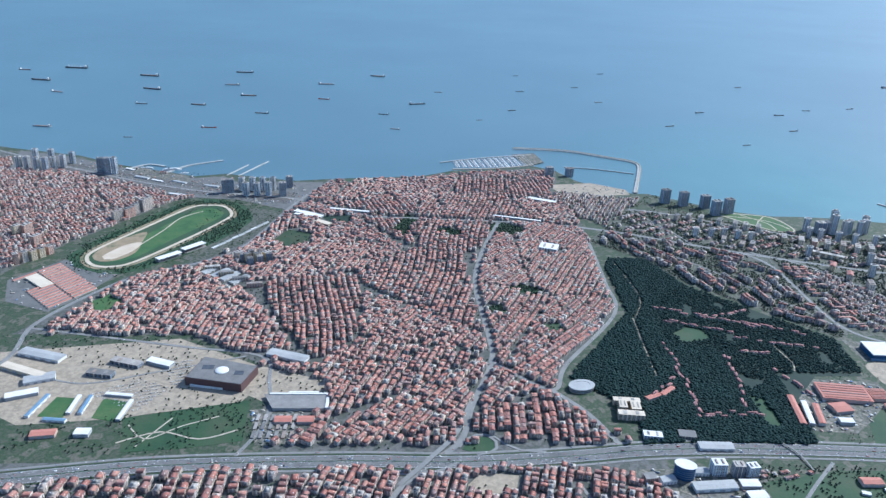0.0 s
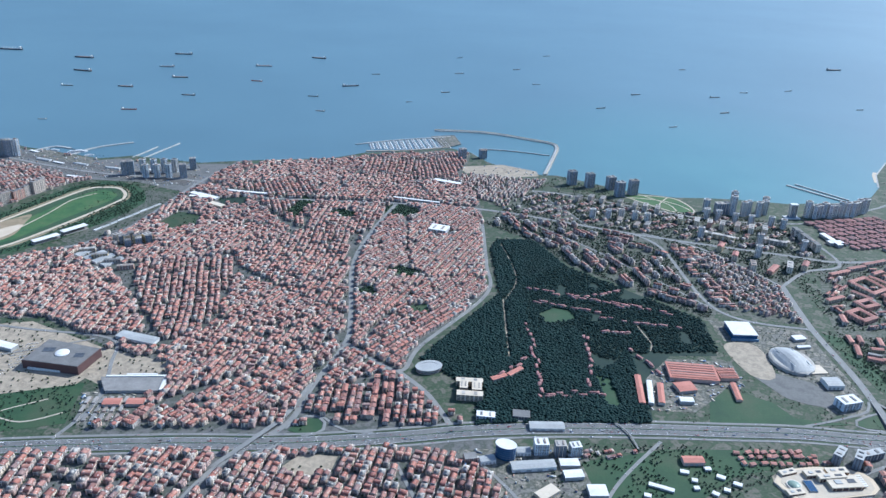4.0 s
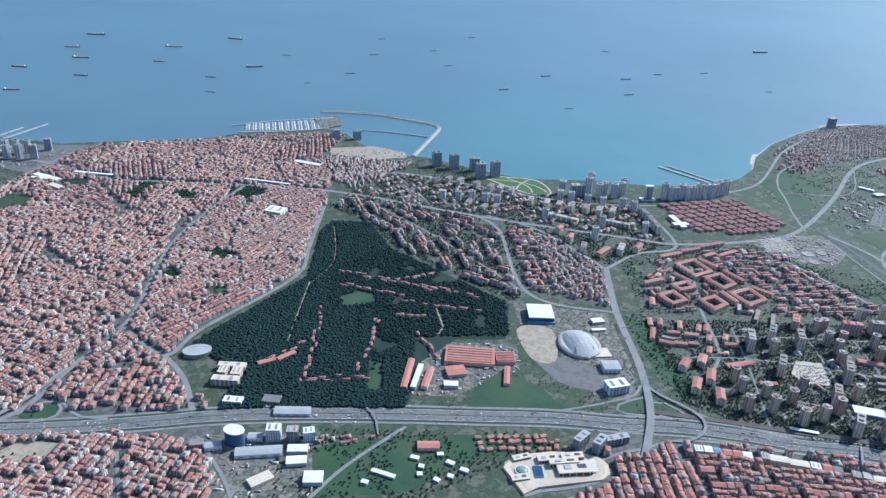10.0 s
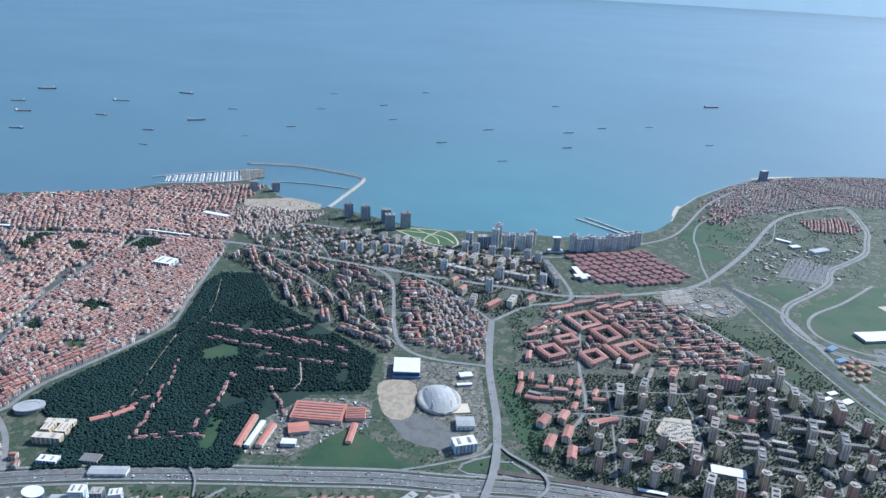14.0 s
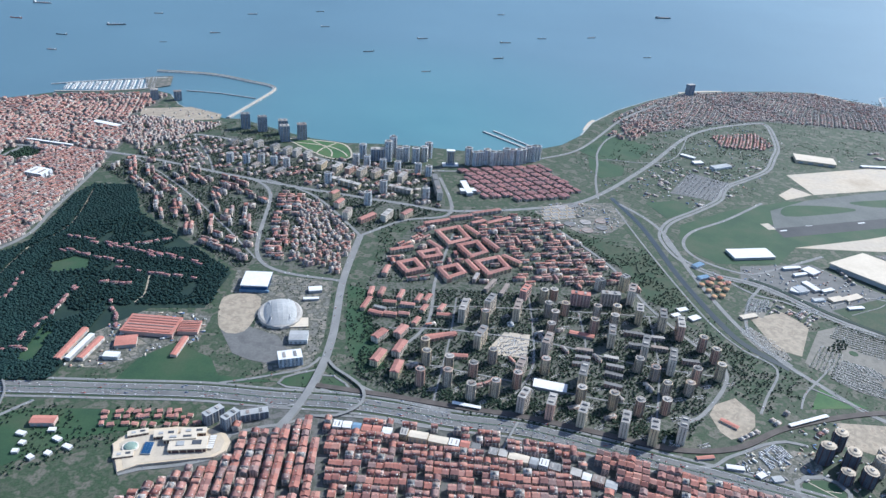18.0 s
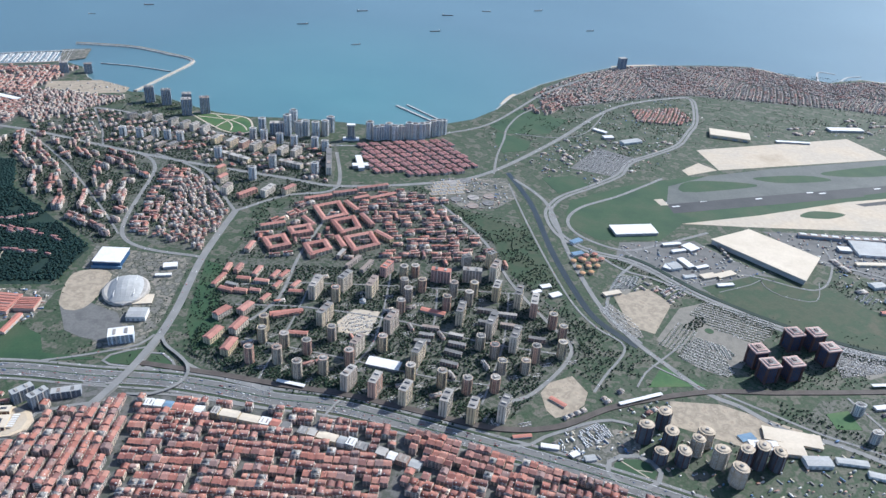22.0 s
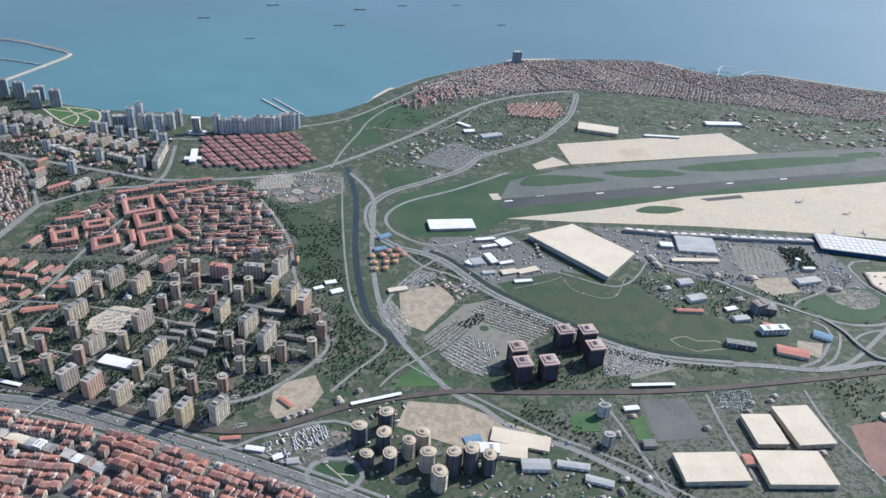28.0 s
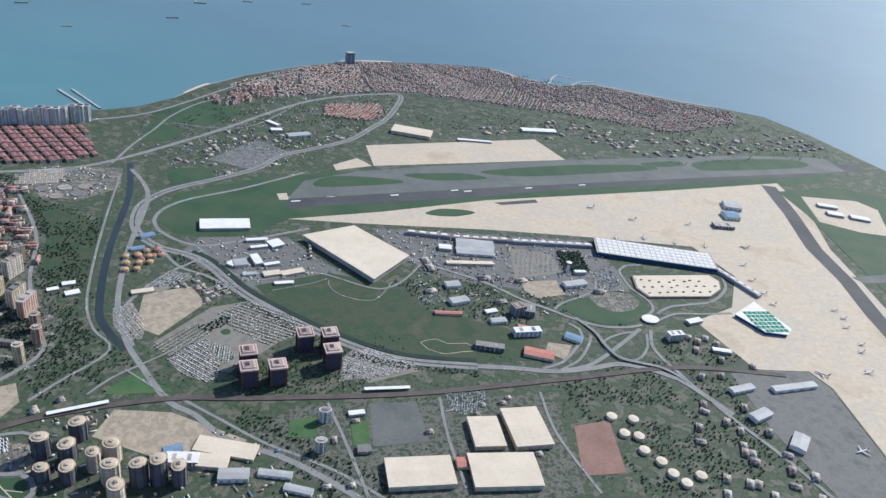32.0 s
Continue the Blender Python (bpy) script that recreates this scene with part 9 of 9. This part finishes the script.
tagged(strip("quay_edge", smooth([(41, 534), (72, 538), (104, 548)]), 1.2, -0.8, 0.12, M["concrete"]), "pale stone quay along the marina", "quay", kind="structure")
tagged(slab("planted_circle", [(437.7 + 1.7 * math.cos(k), 221.6 + 1.7 * math.sin(k)) for k in np.arange(0, 6.28, 0.4)], 0.0, 0.1, M["grass"]), "round green bed in the car park", "lawn", kind="structure")
TAKEN.append((437.7, 221.6, 2.0))

# ---- trees ----
def clump(seed):
    bm = bmesh.new()
    bmesh.ops.create_icosphere(bm, subdivisions=1, radius=1.0)
    r = random.Random(seed)
    v = [tuple(q.co * r.uniform(0.75, 1.2)) for q in bm.verts]
    f = [tuple(q.index for q in p.verts) for p in bm.faces]
    bm.free()
    return v, f


def tree_shape(seed, n, tall):
    r, s = random.Random(seed), Shape()
    s.add([(-0.05, -0.05, 0), (0.05, -0.05, 0), (0.05, 0.05, 0), (-0.05, 0.05, 0), (-0.02, -0.02, 0.6), (0.02, -0.02, 0.6), (0.02, 0.02, 0.6), (-0.02, 0.02, 0.6)], [(0, 1, 5, 4), (1, 2, 6, 5), (2, 3, 7, 6), (3, 0, 4, 7)], 1)
    for k in range(n):
        a, d = r.uniform(0, 6.28), r.uniform(0.12, 0.34) if k else 0.0
        cz, rad = (0.42 + 0.4 * k / n) if tall else 0.5 + r.uniform(-0.12, 0.22), r.uniform(0.2, 0.34) * (1 - 0.35 * k / n if tall else 1)
        v, f = clump(seed * 31 + k)
        s.add([(math.cos(a) * d + x * rad, math.sin(a) * d + y * rad, cz + z * rad * (1.0 if tall else 0.8)) for x, y, z in v], f, 0)
    return s


TREES = [tree_shape(3, 4, False), tree_shape(5, 4, True), tree_shape(8, 5, False)]
grove, pines = [[], [], []], [[], [], []]


def plant(poly, spacing, size=(0.8, 1.4), share=1.0, wide=1.2, patchy=0.0, road=0.3, clear=(), where=None, into=None):
    p = np.array(poly, float)
    (x0, y0), (x1, y1) = p.min(0), p.max(0)
    U, V = [g.ravel() for g in np.meshgrid(np.arange(x0, x1, spacing), np.arange(y0, y1, spacing))]
    x, y = U + rng.normal(0, spacing * 0.3, len(U)), V + rng.normal(0, spacing * 0.3, len(U))
    ok = inside([tuple(q) for q in p], x, y) & (rng.random(len(x)) < share)
    x, y = x[ok], y[ok]
    ok = np.ones(len(x), bool)
    if patchy:
        ok &= np.array([noise.noise((X * 0.09, Y * 0.09, 2.0)) for X, Y in zip(x, y)]) > patchy - 0.5
    for w_, line_ in LINES.values():
        ok &= off_line(line_, x, y) > w_ / 2 + road
    for q in clear:
        ok &= ~inside(list(q), x, y)
    near = [t for t in TAKEN if x0 - 5 < t[0] < x1 + 5 and y0 - 5 < t[1] < y1 + 5]
    for tx, ty, tr in near:
        ok &= np.hypot(x - tx, y - ty) > tr - 0.1
    for X, Y in zip(x[ok], y[ok]):
        s = rng.uniform(*size)
        (into or grove)[int(rng.integers(3))].append((X, Y, 0.0, rng.uniform(0, 6.28), s * wide * rng.uniform(0.85, 1.15), s * wide * rng.uniform(0.85, 1.15), s))


OPEN = [POLY[k] for k in POLY if k not in ("wood_ground", "hillside_garden", "town_park", "canal_meadow", "estate_green", "racecourse_green", "villa_green", "meadow")]
GLADES = [[(124.8, 289.5), (131.8, 294.2), (138.8, 292.1), (139.5, 284.5), (126.8, 281.0)], [(138.1, 244.4), (143.1, 242.4), (142.5, 220.5), (136.5, 220.6)]]
for g in GLADES:
    tagged(slab("glade", g, 0, 0.07, M["grass"], soft=True), "dull green glade in the wood", "lawn", kind="structure")
for pts in ([(110.2, 303), (107.7, 277), (105.7, 253)], [(117.8, 366.9), (120, 326), (111.5, 303)], [(165.7, 279.5), (167.5, 263), (165.3, 258)]):
    LINES["path%d" % len(LINES)] = (1.0, smooth(pts))
    tagged(strip("footpath", smooth(pts), 0.6, 0, 0.08, M["earth"]), "pale footpath through the wood", "path", kind="structure")
# ward pavilions in the wood
for a, b, n in (((117.7, 279.6), (113.6, 224.5), 17), ((113.5, 227.3), (137.1, 226.9), 8), ((142.2, 272.4), (133.0, 231.2), 10), ((122.8, 314.1), (172.2, 292.2), 15), ((124.3, 300.1), (151.7, 289.5), 9), ((144.8, 302.9), (169.2, 311.5), 8), ((99.2, 239.1), (111.4, 250.8), 5), ((156.5, 258.8), (163.4, 240.3), 5), ((148.2, 272.3), (162.5, 272.3), 4), ((150, 284), (185, 276), 8), ((160, 300), (185, 288), 7)):
    d = Vector(b) - Vector(a)
    for k in range(n):
        q = Vector(a).lerp(Vector(b), (k + rng.uniform(0.2, 0.8)) / n) + Vector((rng.normal(0, 0.8), rng.normal(0, 0.8)))
        STOCK.setdefault("pavilions", []).append((q.x, q.y, 0, math.atan2(d.y, d.x) + rng.normal(0, 0.15), rng.uniform(2.0, 4.2), rng.uniform(1.1, 1.7), rng.uniform(0.8, 1.2)))
        TAKEN.append((q.x, q.y, 1.3))
mass("wood_pavilions", HOUSE, STOCK["pavilions"], [M["wall"], M["dusky_roof"], M["glass"], M["tank"]], "low pavilions with dull red roofs in the wood", "houses")
plant([(109, 308), (111.5, 360), (117, 372), (136, 371), (147, 339), (122, 318), (120, 302), (118, 282), (139, 276), (139, 232), (145, 246), (156, 256), (154, 236), (150, 208.5), (88, 210.5), (90, 230), (70, 253)], 1.0, (1.15, 1.35), 0.99, 1.6, clear=GLADES, into=pines)
plant([(139, 232), (145, 246), (156, 256), (194, 257), (197, 284), (147, 339), (122, 318), (120, 302), (118, 282), (139, 276)], 1.05, (0.85, 1.2), 0.92, 1.5, patchy=0.12, clear=GLADES[:1], into=pines)
plant([(250, 212), (254, 268), (291, 268), (355, 262), (383, 226), (384, 210), (356, 178), (333, 172), (298, 184), (261, 202)], 1.05, (0.5, 1.0), 0.85, 1.25, patchy=0.14, clear=OPEN)
plant([(262, 208), (300, 197), (333, 187), (356, 178), (352, 174), (333, 181), (300, 191.5), (262, 203)], 1.0, (0.6, 1.0), 0.85, 1.2)
plant([(246, 274), (257, 272), (258, 240), (262, 212), (250, 208), (246, 230)], 1.3, (0.5, 0.9), 0.5, 1.2)
plant([(345, 330), (384, 305), (388, 255), (376, 250), (369, 261), (366, 290)], 1.4, (0.5, 0.9), 0.5, 1.2, patchy=0.45)
plant([(255, 274), (262, 340), (300, 350), (340, 345), (366, 300), (368, 262), (320, 272)], 1.35, (0.5, 0.95), 0.6, 1.2, patchy=0.3)
plant([(112, 395), (150, 452), (175, 447), (246, 412), (292, 402), (292, 345), (250, 318), (208, 293), (200, 285), (172, 316), (150, 340), (135, 372)], 1.3, (0.6, 1.1), 0.8, 1.25, patchy=0.25)
plant([(150, 452), (173, 482), (208, 456), (200, 448), (214, 426)], 1.6, (0.5, 1.0), 0.75, 1.2, patchy=0.4, clear=OPEN)
plant([(115, 200), (150, 198), (186, 197), (200, 190), (186, 184), (150, 165), (100, 160)], 1.3, (0.5, 0.9), 0.6, 1.2, patchy=0.38)
plant([(-97, 228), (-52, 238), (-50, 212), (-92, 206), (-128, 208), (-128, 222)], 1.6, (0.5, 0.9), 0.45, 1.2, patchy=0.45)
plant([(-170, 358), (-170, 383), (-133, 456), (-100, 458), (-84, 432), (-86, 408), (-110, 366), (-136, 342), (-158, 346)], 1.5, (0.5, 0.9), 0.5, 1.2, patchy=0.35, clear=[[(-163, 364), (-160, 378), (-128, 446), (-108, 449), (-95, 431), (-130, 356), (-150, 350)]])
plant([(400, 420), (430, 470), (480, 520), (540, 505), (546, 470), (500, 420), (460, 372), (420, 395)], 2.0, (0.5, 0.9), 0.5, 1.1, patchy=0.45)
plant([(427, 500), (445, 522), (512, 578), (630, 588), (716, 558), (810, 513), (830, 480), (735, 450), (650, 484), (548, 506), (500, 498), (450, 478)], 2.1, (0.5, 1.0), 0.6, 1.15, patchy=0.3)
plant([(540, 460), (640, 480), (735, 448), (840, 470), (850, 425), (700, 395), (640, 440), (540, 440)], 2.4, (0.5, 0.9), 0.5, 1.1, patchy=0.45)
plant([(498, 262), (512, 235), (545, 222), (560, 232), (600, 218), (640, 195), (640, 140), (560, 135), (548, 190), (600, 205), (580, 250), (520, 268)], 1.5, (0.5, 0.9), 0.7, 1.2, patchy=0.4, clear=OPEN)
plant([(405, 190), (384, 210), (384, 232), (398, 224), (412, 204)], 1.3, (0.5, 0.9), 0.6, 1.2, patchy=0.35)
plant([(436, 168), (448, 168), (482, 128), (500, 120), (515, 128), (470, 160), (446, 184)], 1.2, (0.5, 0.9), 0.6, 1.2)
plant([(460, 206), (440, 197), (444, 184), (480, 188), (486, 194), (476, 198)], 1.3, (0.4, 0.7), 0.6, 1.2)
plant([(410, 255), (470, 222), (520, 199), (520, 196.5), (468, 219), (425, 240)], 1.2, (0.4, 0.6), 0.4, 1.2, patchy=0.4, clear=OPEN)
plant([(-160, 285), (-100, 360), (-60, 460), (100, 500), (108, 340), (60, 246), (80, 208), (-44, 208)], 2.3, (0.6, 1.0), 0.34, 1.1)
plant([(217, 184), (255, 180), (296, 164), (335, 150), (372, 135), (400, 110), (190, 110)], 2.6, (0.5, 0.8), 0.3, 1.1)
plant([(-190, 190), (90, 190), (90, 125), (-190, 125)], 1.7, (0.6, 1.0), 0.3, 1.15, patchy=0.3)
plant([(375, 440), (440, 530), (560, 505), (640, 480), (840, 480), (850, 420), (640, 440), (500, 410), (470, 372), (388, 372)], 1.8, (0.3, 0.6), 0.5, 1.3, patchy=0.5, clear=OPEN)
plant([(384, 240), (400, 260), (470, 230), (540, 205), (640, 200), (640, 140), (380, 140)], 1.5, (0.3, 0.55), 0.2, 1.3, patchy=0.5, clear=OPEN)
plant([(160, 205), (170, 250), (250, 290), (262, 205), (300, 188), (250, 196)], 1.5, (0.3, 0.6), 0.5, 1.3, patchy=0.48, clear=OPEN)
plant([(-170, 205), (-170, 290), (-90, 285), (-24, 250), (-24, 206)], 1.8, (0.3, 0.6), 0.4, 1.3, patchy=0.48, clear=OPEN)
plant([(-140, 455), (-190, 520), (-50, 500), (-70, 400), (-90, 365)], 2.0, (0.4, 0.7), 0.5, 1.3, patchy=0.4, clear=OPEN)
plant([(441, 188), (441, 204), (458, 206), (460, 214), (478, 214), (478, 198), (462, 190)], 1.3, (0.4, 0.7), 0.6, 1.2)
plant([(384, 300), (388, 261), (392, 240), (384, 238), (374, 250), (368, 262), (360, 300)], 1.5, (0.5, 0.9), 0.6, 1.25, patchy=0.3)
plant([(-166, 360), (-166, 381), (-131, 452), (-103, 454), (-87, 432), (-88, 411), (-110, 370), (-135, 346)], 1.5, (0.6, 1.0), 0.8, 1.25, clear=[[(-163, 364), (-160, 378), (-128, 446), (-108, 449), (-95, 431), (-130, 356), (-150, 350)]])
plant([(366, 262), (386, 240), (392, 224), (400, 205), (388, 188), (378, 200), (386, 215), (376, 240)], 1.3, (0.5, 0.9), 0.7, 1.25, patchy=0.25, clear=OPEN)
for q in ("old_town_garden", "old_town_grove", "church_garden", "square_garden", "cemetery", "terminal_grove"):
    plant(POLY[q], 1.2, (0.8, 1.3), 0.9, 1.3)
plant([(413, 280), (441, 250), (468, 217.5), (494, 203), (523, 196.5), (523, 193), (490, 200.5), (464, 215), (437, 247), (409, 278)], 1.0, (0.4, 0.7), 0.75, 1.3, road=0.1)
plant([(427.5, 224), (438.2, 231.4), (439.4, 226.9), (432.5, 221.6)], 1.0, (0.6, 0.9), 0.9, 1.3)
plant([(-190, 195), (-30, 195), (-30, 125), (-190, 125)], 1.6, (0.5, 0.9), 0.4, 1.2)
for i, r in enumerate(pines):
    mass("pine_trees", TREES[i], r, [M["pine"], M["bark"]], "very dark pines standing close in the wood", "trees")
for i, r in enumerate(grove):
    mass("trees", TREES[i], r, [M["leaf"], M["bark"]], "dark green trees among the buildings and in the wood", "trees")

# ---- house districts ----
BAKIR = [(-150, 285), (-130, 342), (-101, 362), (-82, 386), (-63, 457), (-44, 502), (18, 510), (60, 527), (100, 530), (116, 530), (110, 500), (104, 480), (112, 440), (110, 394), (104, 341), (101, 309), (70, 265), (61, 246), (84, 211), (20, 211), (-42, 211), (-46, 236), (-54, 264), (-85, 285)]
EAST_PART = [(40, 265), (41, 288), (40, 340), (49, 384), (62, 424), (110, 420), (112, 394), (108, 341), (104, 309), (72, 262), (61, 244)]
DISTRICTS = [
    ("old_town", BAKIR, 70, {"avoid": [EAST_PART], "width": 2.5, "depth": 2.1, "pitch": 5.6, "height": (1.1, 2.7), "street": 0.8, "gap": 0.3, "cross": 17, "skip": 0.06, "wobble": 0.07, "flip": 0.14, "tight": (0.8, 1.12)}),
    ("park_town", EAST_PART, 58, {"cross": 30.0, "street": 1.0, "width": 2.3, "depth": 1.9, "pitch": 5.4, "height": (1.6, 2.1), "flip": 0.03, "wobble": 0.03, "skip": 0.03}),
    ("west_town", [(-420, 500), (-290, 545), (-225, 512), (-137, 474), (-120, 464), (-138, 455), (-175, 385), (-192, 350), (-330, 380)], 24, {"pitch": 5.6, "width": 2.2, "depth": 1.9, "height": (1.5, 2.4), "skip": 0.12}),
    ("north_town", [(-190, 198), (-30, 198), (-30, 120), (-190, 120)], 84, {"width": 3.1, "depth": 2.5, "pitch": 7.6, "skip": 0.14, "height": (1.8, 2.5), "gap": 0.8, "street": 1.6, "wobble": 0.1, "tight": (0.7, 1.0)}),
    ("north_town", [(-29, 198), (60, 198), (90, 192), (95, 120), (-29, 120)], 72, {"width": 2.4, "depth": 2.0, "pitch": 5.5, "skip": 0.07, "height": (1.2, 2.4), "gap": 0.4, "street": 0.9, "cross": 15, "bend": 0.5}),
    ("garden_town", [(118, 196), (200, 194), (206, 186), (190, 186), (150, 194), (122, 190)], 10, {"width": 1.6, "skip": 0.35, "height": (0.6, 1.0)}),
    ("terrace_town", [(213, 192), (238, 187), (240, 150), (236, 85), (150, 85), (150, 128), (190, 160), (211, 172)], 84, {"skip": 0.02, "street": 0.95, "pitch": 6.1, "depth": 2.35, "gap": 0.45, "width": 2.35, "height": (1.5, 2.9), "wobble": 0.012, "flip": 0.04, "bend": 0.35, "uneven": 0.05, "tight": (0.86, 1.06), "cross": 17.0}),
    ("terrace_town", [(241, 188), (270, 184), (296, 178.5), (320, 171), (312, 130), (306, 85), (239, 85), (243, 150)], -8, {"skip": 0.02, "street": 0.95, "pitch": 6.1, "depth": 2.35, "gap": 0.45, "width": 2.35, "height": (1.5, 2.9), "wobble": 0.012, "flip": 0.04, "bend": 0.35, "uneven": 0.05, "tight": (0.86, 1.06), "cross": 17.0}),
    ("terrace_town", [(322, 170), (345, 161), (372, 149), (430, 118), (430, 85), (309, 85), (315, 130)], -24, {"skip": 0.07, "street": 0.95, "pitch": 6.1, "depth": 2.35, "gap": 0.45, "width": 2.3, "height": (1.5, 3.3), "wobble": 0.012, "flip": 0.3, "bend": 0.35, "uneven": 0.05, "tight": (0.86, 1.06), "cross": 17.0}),
    ("cape_town", [(426, 500), (443, 522), (476, 555), (512, 579), (547, 586), (598, 591), (629, 591), (650, 570), (682, 551), (716, 562), (771, 531), (810, 517), (800, 490), (732, 458), (651, 490), (547, 512), (500, 500), (450, 480)], 33, {"pitch": 4.9, "width": 1.7, "depth": 1.6, "height": (0.6, 1.2), "wobble": 0.12, "skip": 0.1, "cross": 10}),
    ("point_town", [(112, 440), (106, 480), (112, 482), (140, 474), (165, 470), (150, 452), (127, 420)], 60, {"skip": 0.35, "height": (1.2, 2.6)}),
    ("shore_town", [(-230, 512), (-196, 524), (-139, 502), (-110, 500), (-137, 480)], 15, {"skip": 0.5}),
    ("slope_town", [(113, 397), (137, 374), (150, 342), (172, 318), (200, 287), (207, 293), (204, 362), (180, 386), (128, 410)], 127, {"width": 4.6, "depth": 1.9, "pitch": 8.6, "cross": 24, "skip": 0.3, "height": (1.8, 3.0), "flip": 0.05}),
    ("terrace_row", [(209, 366), (210, 295), (218, 292), (219, 330), (222, 362)], 5, {"width": 4.0, "depth": 2.0, "pitch": 6.4, "skip": 0.05, "height": (1.5, 1.9), "cross": 9}),
    ("cluster_town", [(222, 358), (220, 330), (221, 292), (242, 280), (248, 316), (232, 352)], 30, {"width": 1.7, "depth": 1.7, "pitch": 5.4, "skip": 0.3, "height": (1.2, 2.4)}),
    ("shore_estate", [(128, 415), (150, 450), (172, 442), (205, 425), (292, 398), (293, 350), (270, 357), (220, 376), (178, 394)], 30, {"width": 2.6, "depth": 1.6, "pitch": 8.0, "skip": 0.45, "height": (0.9, 1.7)}),
    ("estate_houses", [(262, 276), (262, 300), (280, 330), (310, 345), (345, 335), (366, 290), (368, 266), (345, 270), (320, 272)], 28, {"width": 4.6, "depth": 1.8, "pitch": 6.4, "skip": 0.2, "height": (1.4, 2.0), "margin": 0.5, "flip": 0.12, "gap": 0.6}),
    ("garden_estate", [(255, 250), (290, 262), (355, 256), (378, 224), (366, 200), (330, 186), (300, 194), (270, 206)], 20, {"width": 4.4, "depth": 1.5, "pitch": 10.0, "skip": 0.78, "height": (1.0, 1.6)}),
    ("red_cottages", [(488, 474), (524, 481), (524, 456), (512, 447), (486, 452)], 62, {"width": 2.2, "depth": 1.5, "pitch": 4.4, "height": (0.7, 1.1), "skip": 0.02, "cross": 40, "flip": 0.02, "wobble": 0.03}),
    ("cape_edge", [(400, 452), (440, 500), (470, 505), (430, 460), (415, 440)], 40, {"skip": 0.5, "width": 2.2}),
    ("airport_edge", [(550, 430), (640, 470), (735, 446), (830, 470), (845, 440), (700, 405), (650, 432)], 20, {"skip": 0.82, "width": 4.6, "depth": 2.0, "pitch": 7.5, "height": (0.6, 1.0)}),
    ("airport_quarter", [(510, 262), (520, 285), (600, 278), (604, 240), (560, 232), (530, 218), (512, 238)], 12, {"skip": 0.88, "width": 5.2, "depth": 3.0, "pitch": 9, "height": (0.6, 1.2)}),
    ("ramp_quarter", [(612, 222), (640, 196), (640, 140), (600, 125), (575, 140), (604, 190)], 60, {"skip": 0.72, "width": 3.4, "depth": 2.2, "pitch": 7, "height": (0.6, 1.4)}),
    ("depot_quarter", [(404, 385), (432, 428), (480, 410), (520, 440), (460, 372), (432, 350), (410, 340), (404, 350)], 30, {"skip": 0.88, "width": 3.4, "depth": 2.0, "pitch": 6, "height": (0.4, 0.8)}),
    ("canal_quarter", [(408, 252), (424, 262), (440, 246), (428, 236)], 35, {"skip": 0.3, "width": 2.6, "depth": 1.0, "pitch": 4.4, "height": (0.4, 0.6)}),
    ("works_quarter", [(362, 175), (404, 176), (398, 184), (384, 196), (362, 186)], 30, {"skip": 0.85, "width": 2.4, "pitch": 6, "height": (0.5, 1.0)}),
    ("rail_quarter", [(440, 150), (470, 180), (510, 184), (545, 184), (540, 146), (470, 120)], 5, {"skip": 0.9, "width": 2.4, "pitch": 6, "height": (0.5, 1.1)}),
]
RED_SHARE = {"terrace_town": 0.93, "point_town": 0.3, "cluster_town": 0.35, "shore_estate": 0.3, "airport_edge": 0.0, "airport_quarter": 0.0, "cape_town": 0.32, "west_town": 0.75, "old_town": 0.92, "ramp_quarter": 0.0, "depot_quarter": 0.0, "canal_quarter": 0.1, "rail_quarter": 0.04, "works_quarter": 0.05, "garden_estate": 0.3, "slope_town": 0.75}
NEAR = {"terrace_town": (205, 365, 150, 190, 70), "park_town": (55, 100, 225, 300, 50), "old_town": (-30, 60, 210, 245, 50)}
HOUSE_KIND = baked(kind_slab(5, 2, "wall", "roof", 2, False, True) + [("chimney", Shape().box(0.1, 0.2, 0.12, 0.22, 0.9, 1.12), M["wall"])])
CELLS = {"old_town": (34, 32), "west_town": (12, 30), "cape_town": (26, 40), "park_town": (4, 8), "slope_town": (10, 38), "estate_houses": (4, 25)}
for key, poly, angle, opts in DISTRICTS:
    spread = CELLS.get(key)
    if spread:
        p = np.array(poly, float)
        seeds = []
        while len(seeds) < spread[0]:
            spot = rng.uniform(p.min(0), p.max(0))
            if all(np.hypot(*(spot - q)) > 9 for q in seeds):
                seeds.append(spot)
        seeds = np.array(seeds)
        r = np.concatenate([rows_of(poly, angle + spread[1] * rng.uniform(-1, 1), seeds=seeds, mine=k, **opts) for k in range(spread[0])])
    else:
        r = rows_of(poly, angle, **opts)
    flat = rng.random(len(r)) > RED_SHARE.get(key, 0.86)
    single = np.zeros(len(r), bool)
    if key in NEAR:
        ax, bx, ay, by, most = NEAR[key]
        idx = np.nonzero((r[:, 0] > ax) & (r[:, 0] < bx) & (r[:, 1] > ay) & (r[:, 1] < by) & ~flat)[0][:most]
        single[idx] = True
        for x, y, z, turn, sx, sy, sz in r[idx]:
            put("town_house", HOUSE_KIND, at(x, y, z, turn, sx, sy, sz), "narrow apartment house with a red tiled hipped roof", "house", "town houses near the highway")
    form = rng.choice(5, len(r), p=FORM_SHARE)
    for k, shape in enumerate(FORMS):
        mass(key + "_houses", shape, r[~flat & ~single & (form == k)], SKINS, "closely packed houses with red tiled roofs", "houses")
    mass(key + "_flat_houses", FLAT, r[flat], SKINS_FLAT, "buildings with flat grey roofs", "houses")
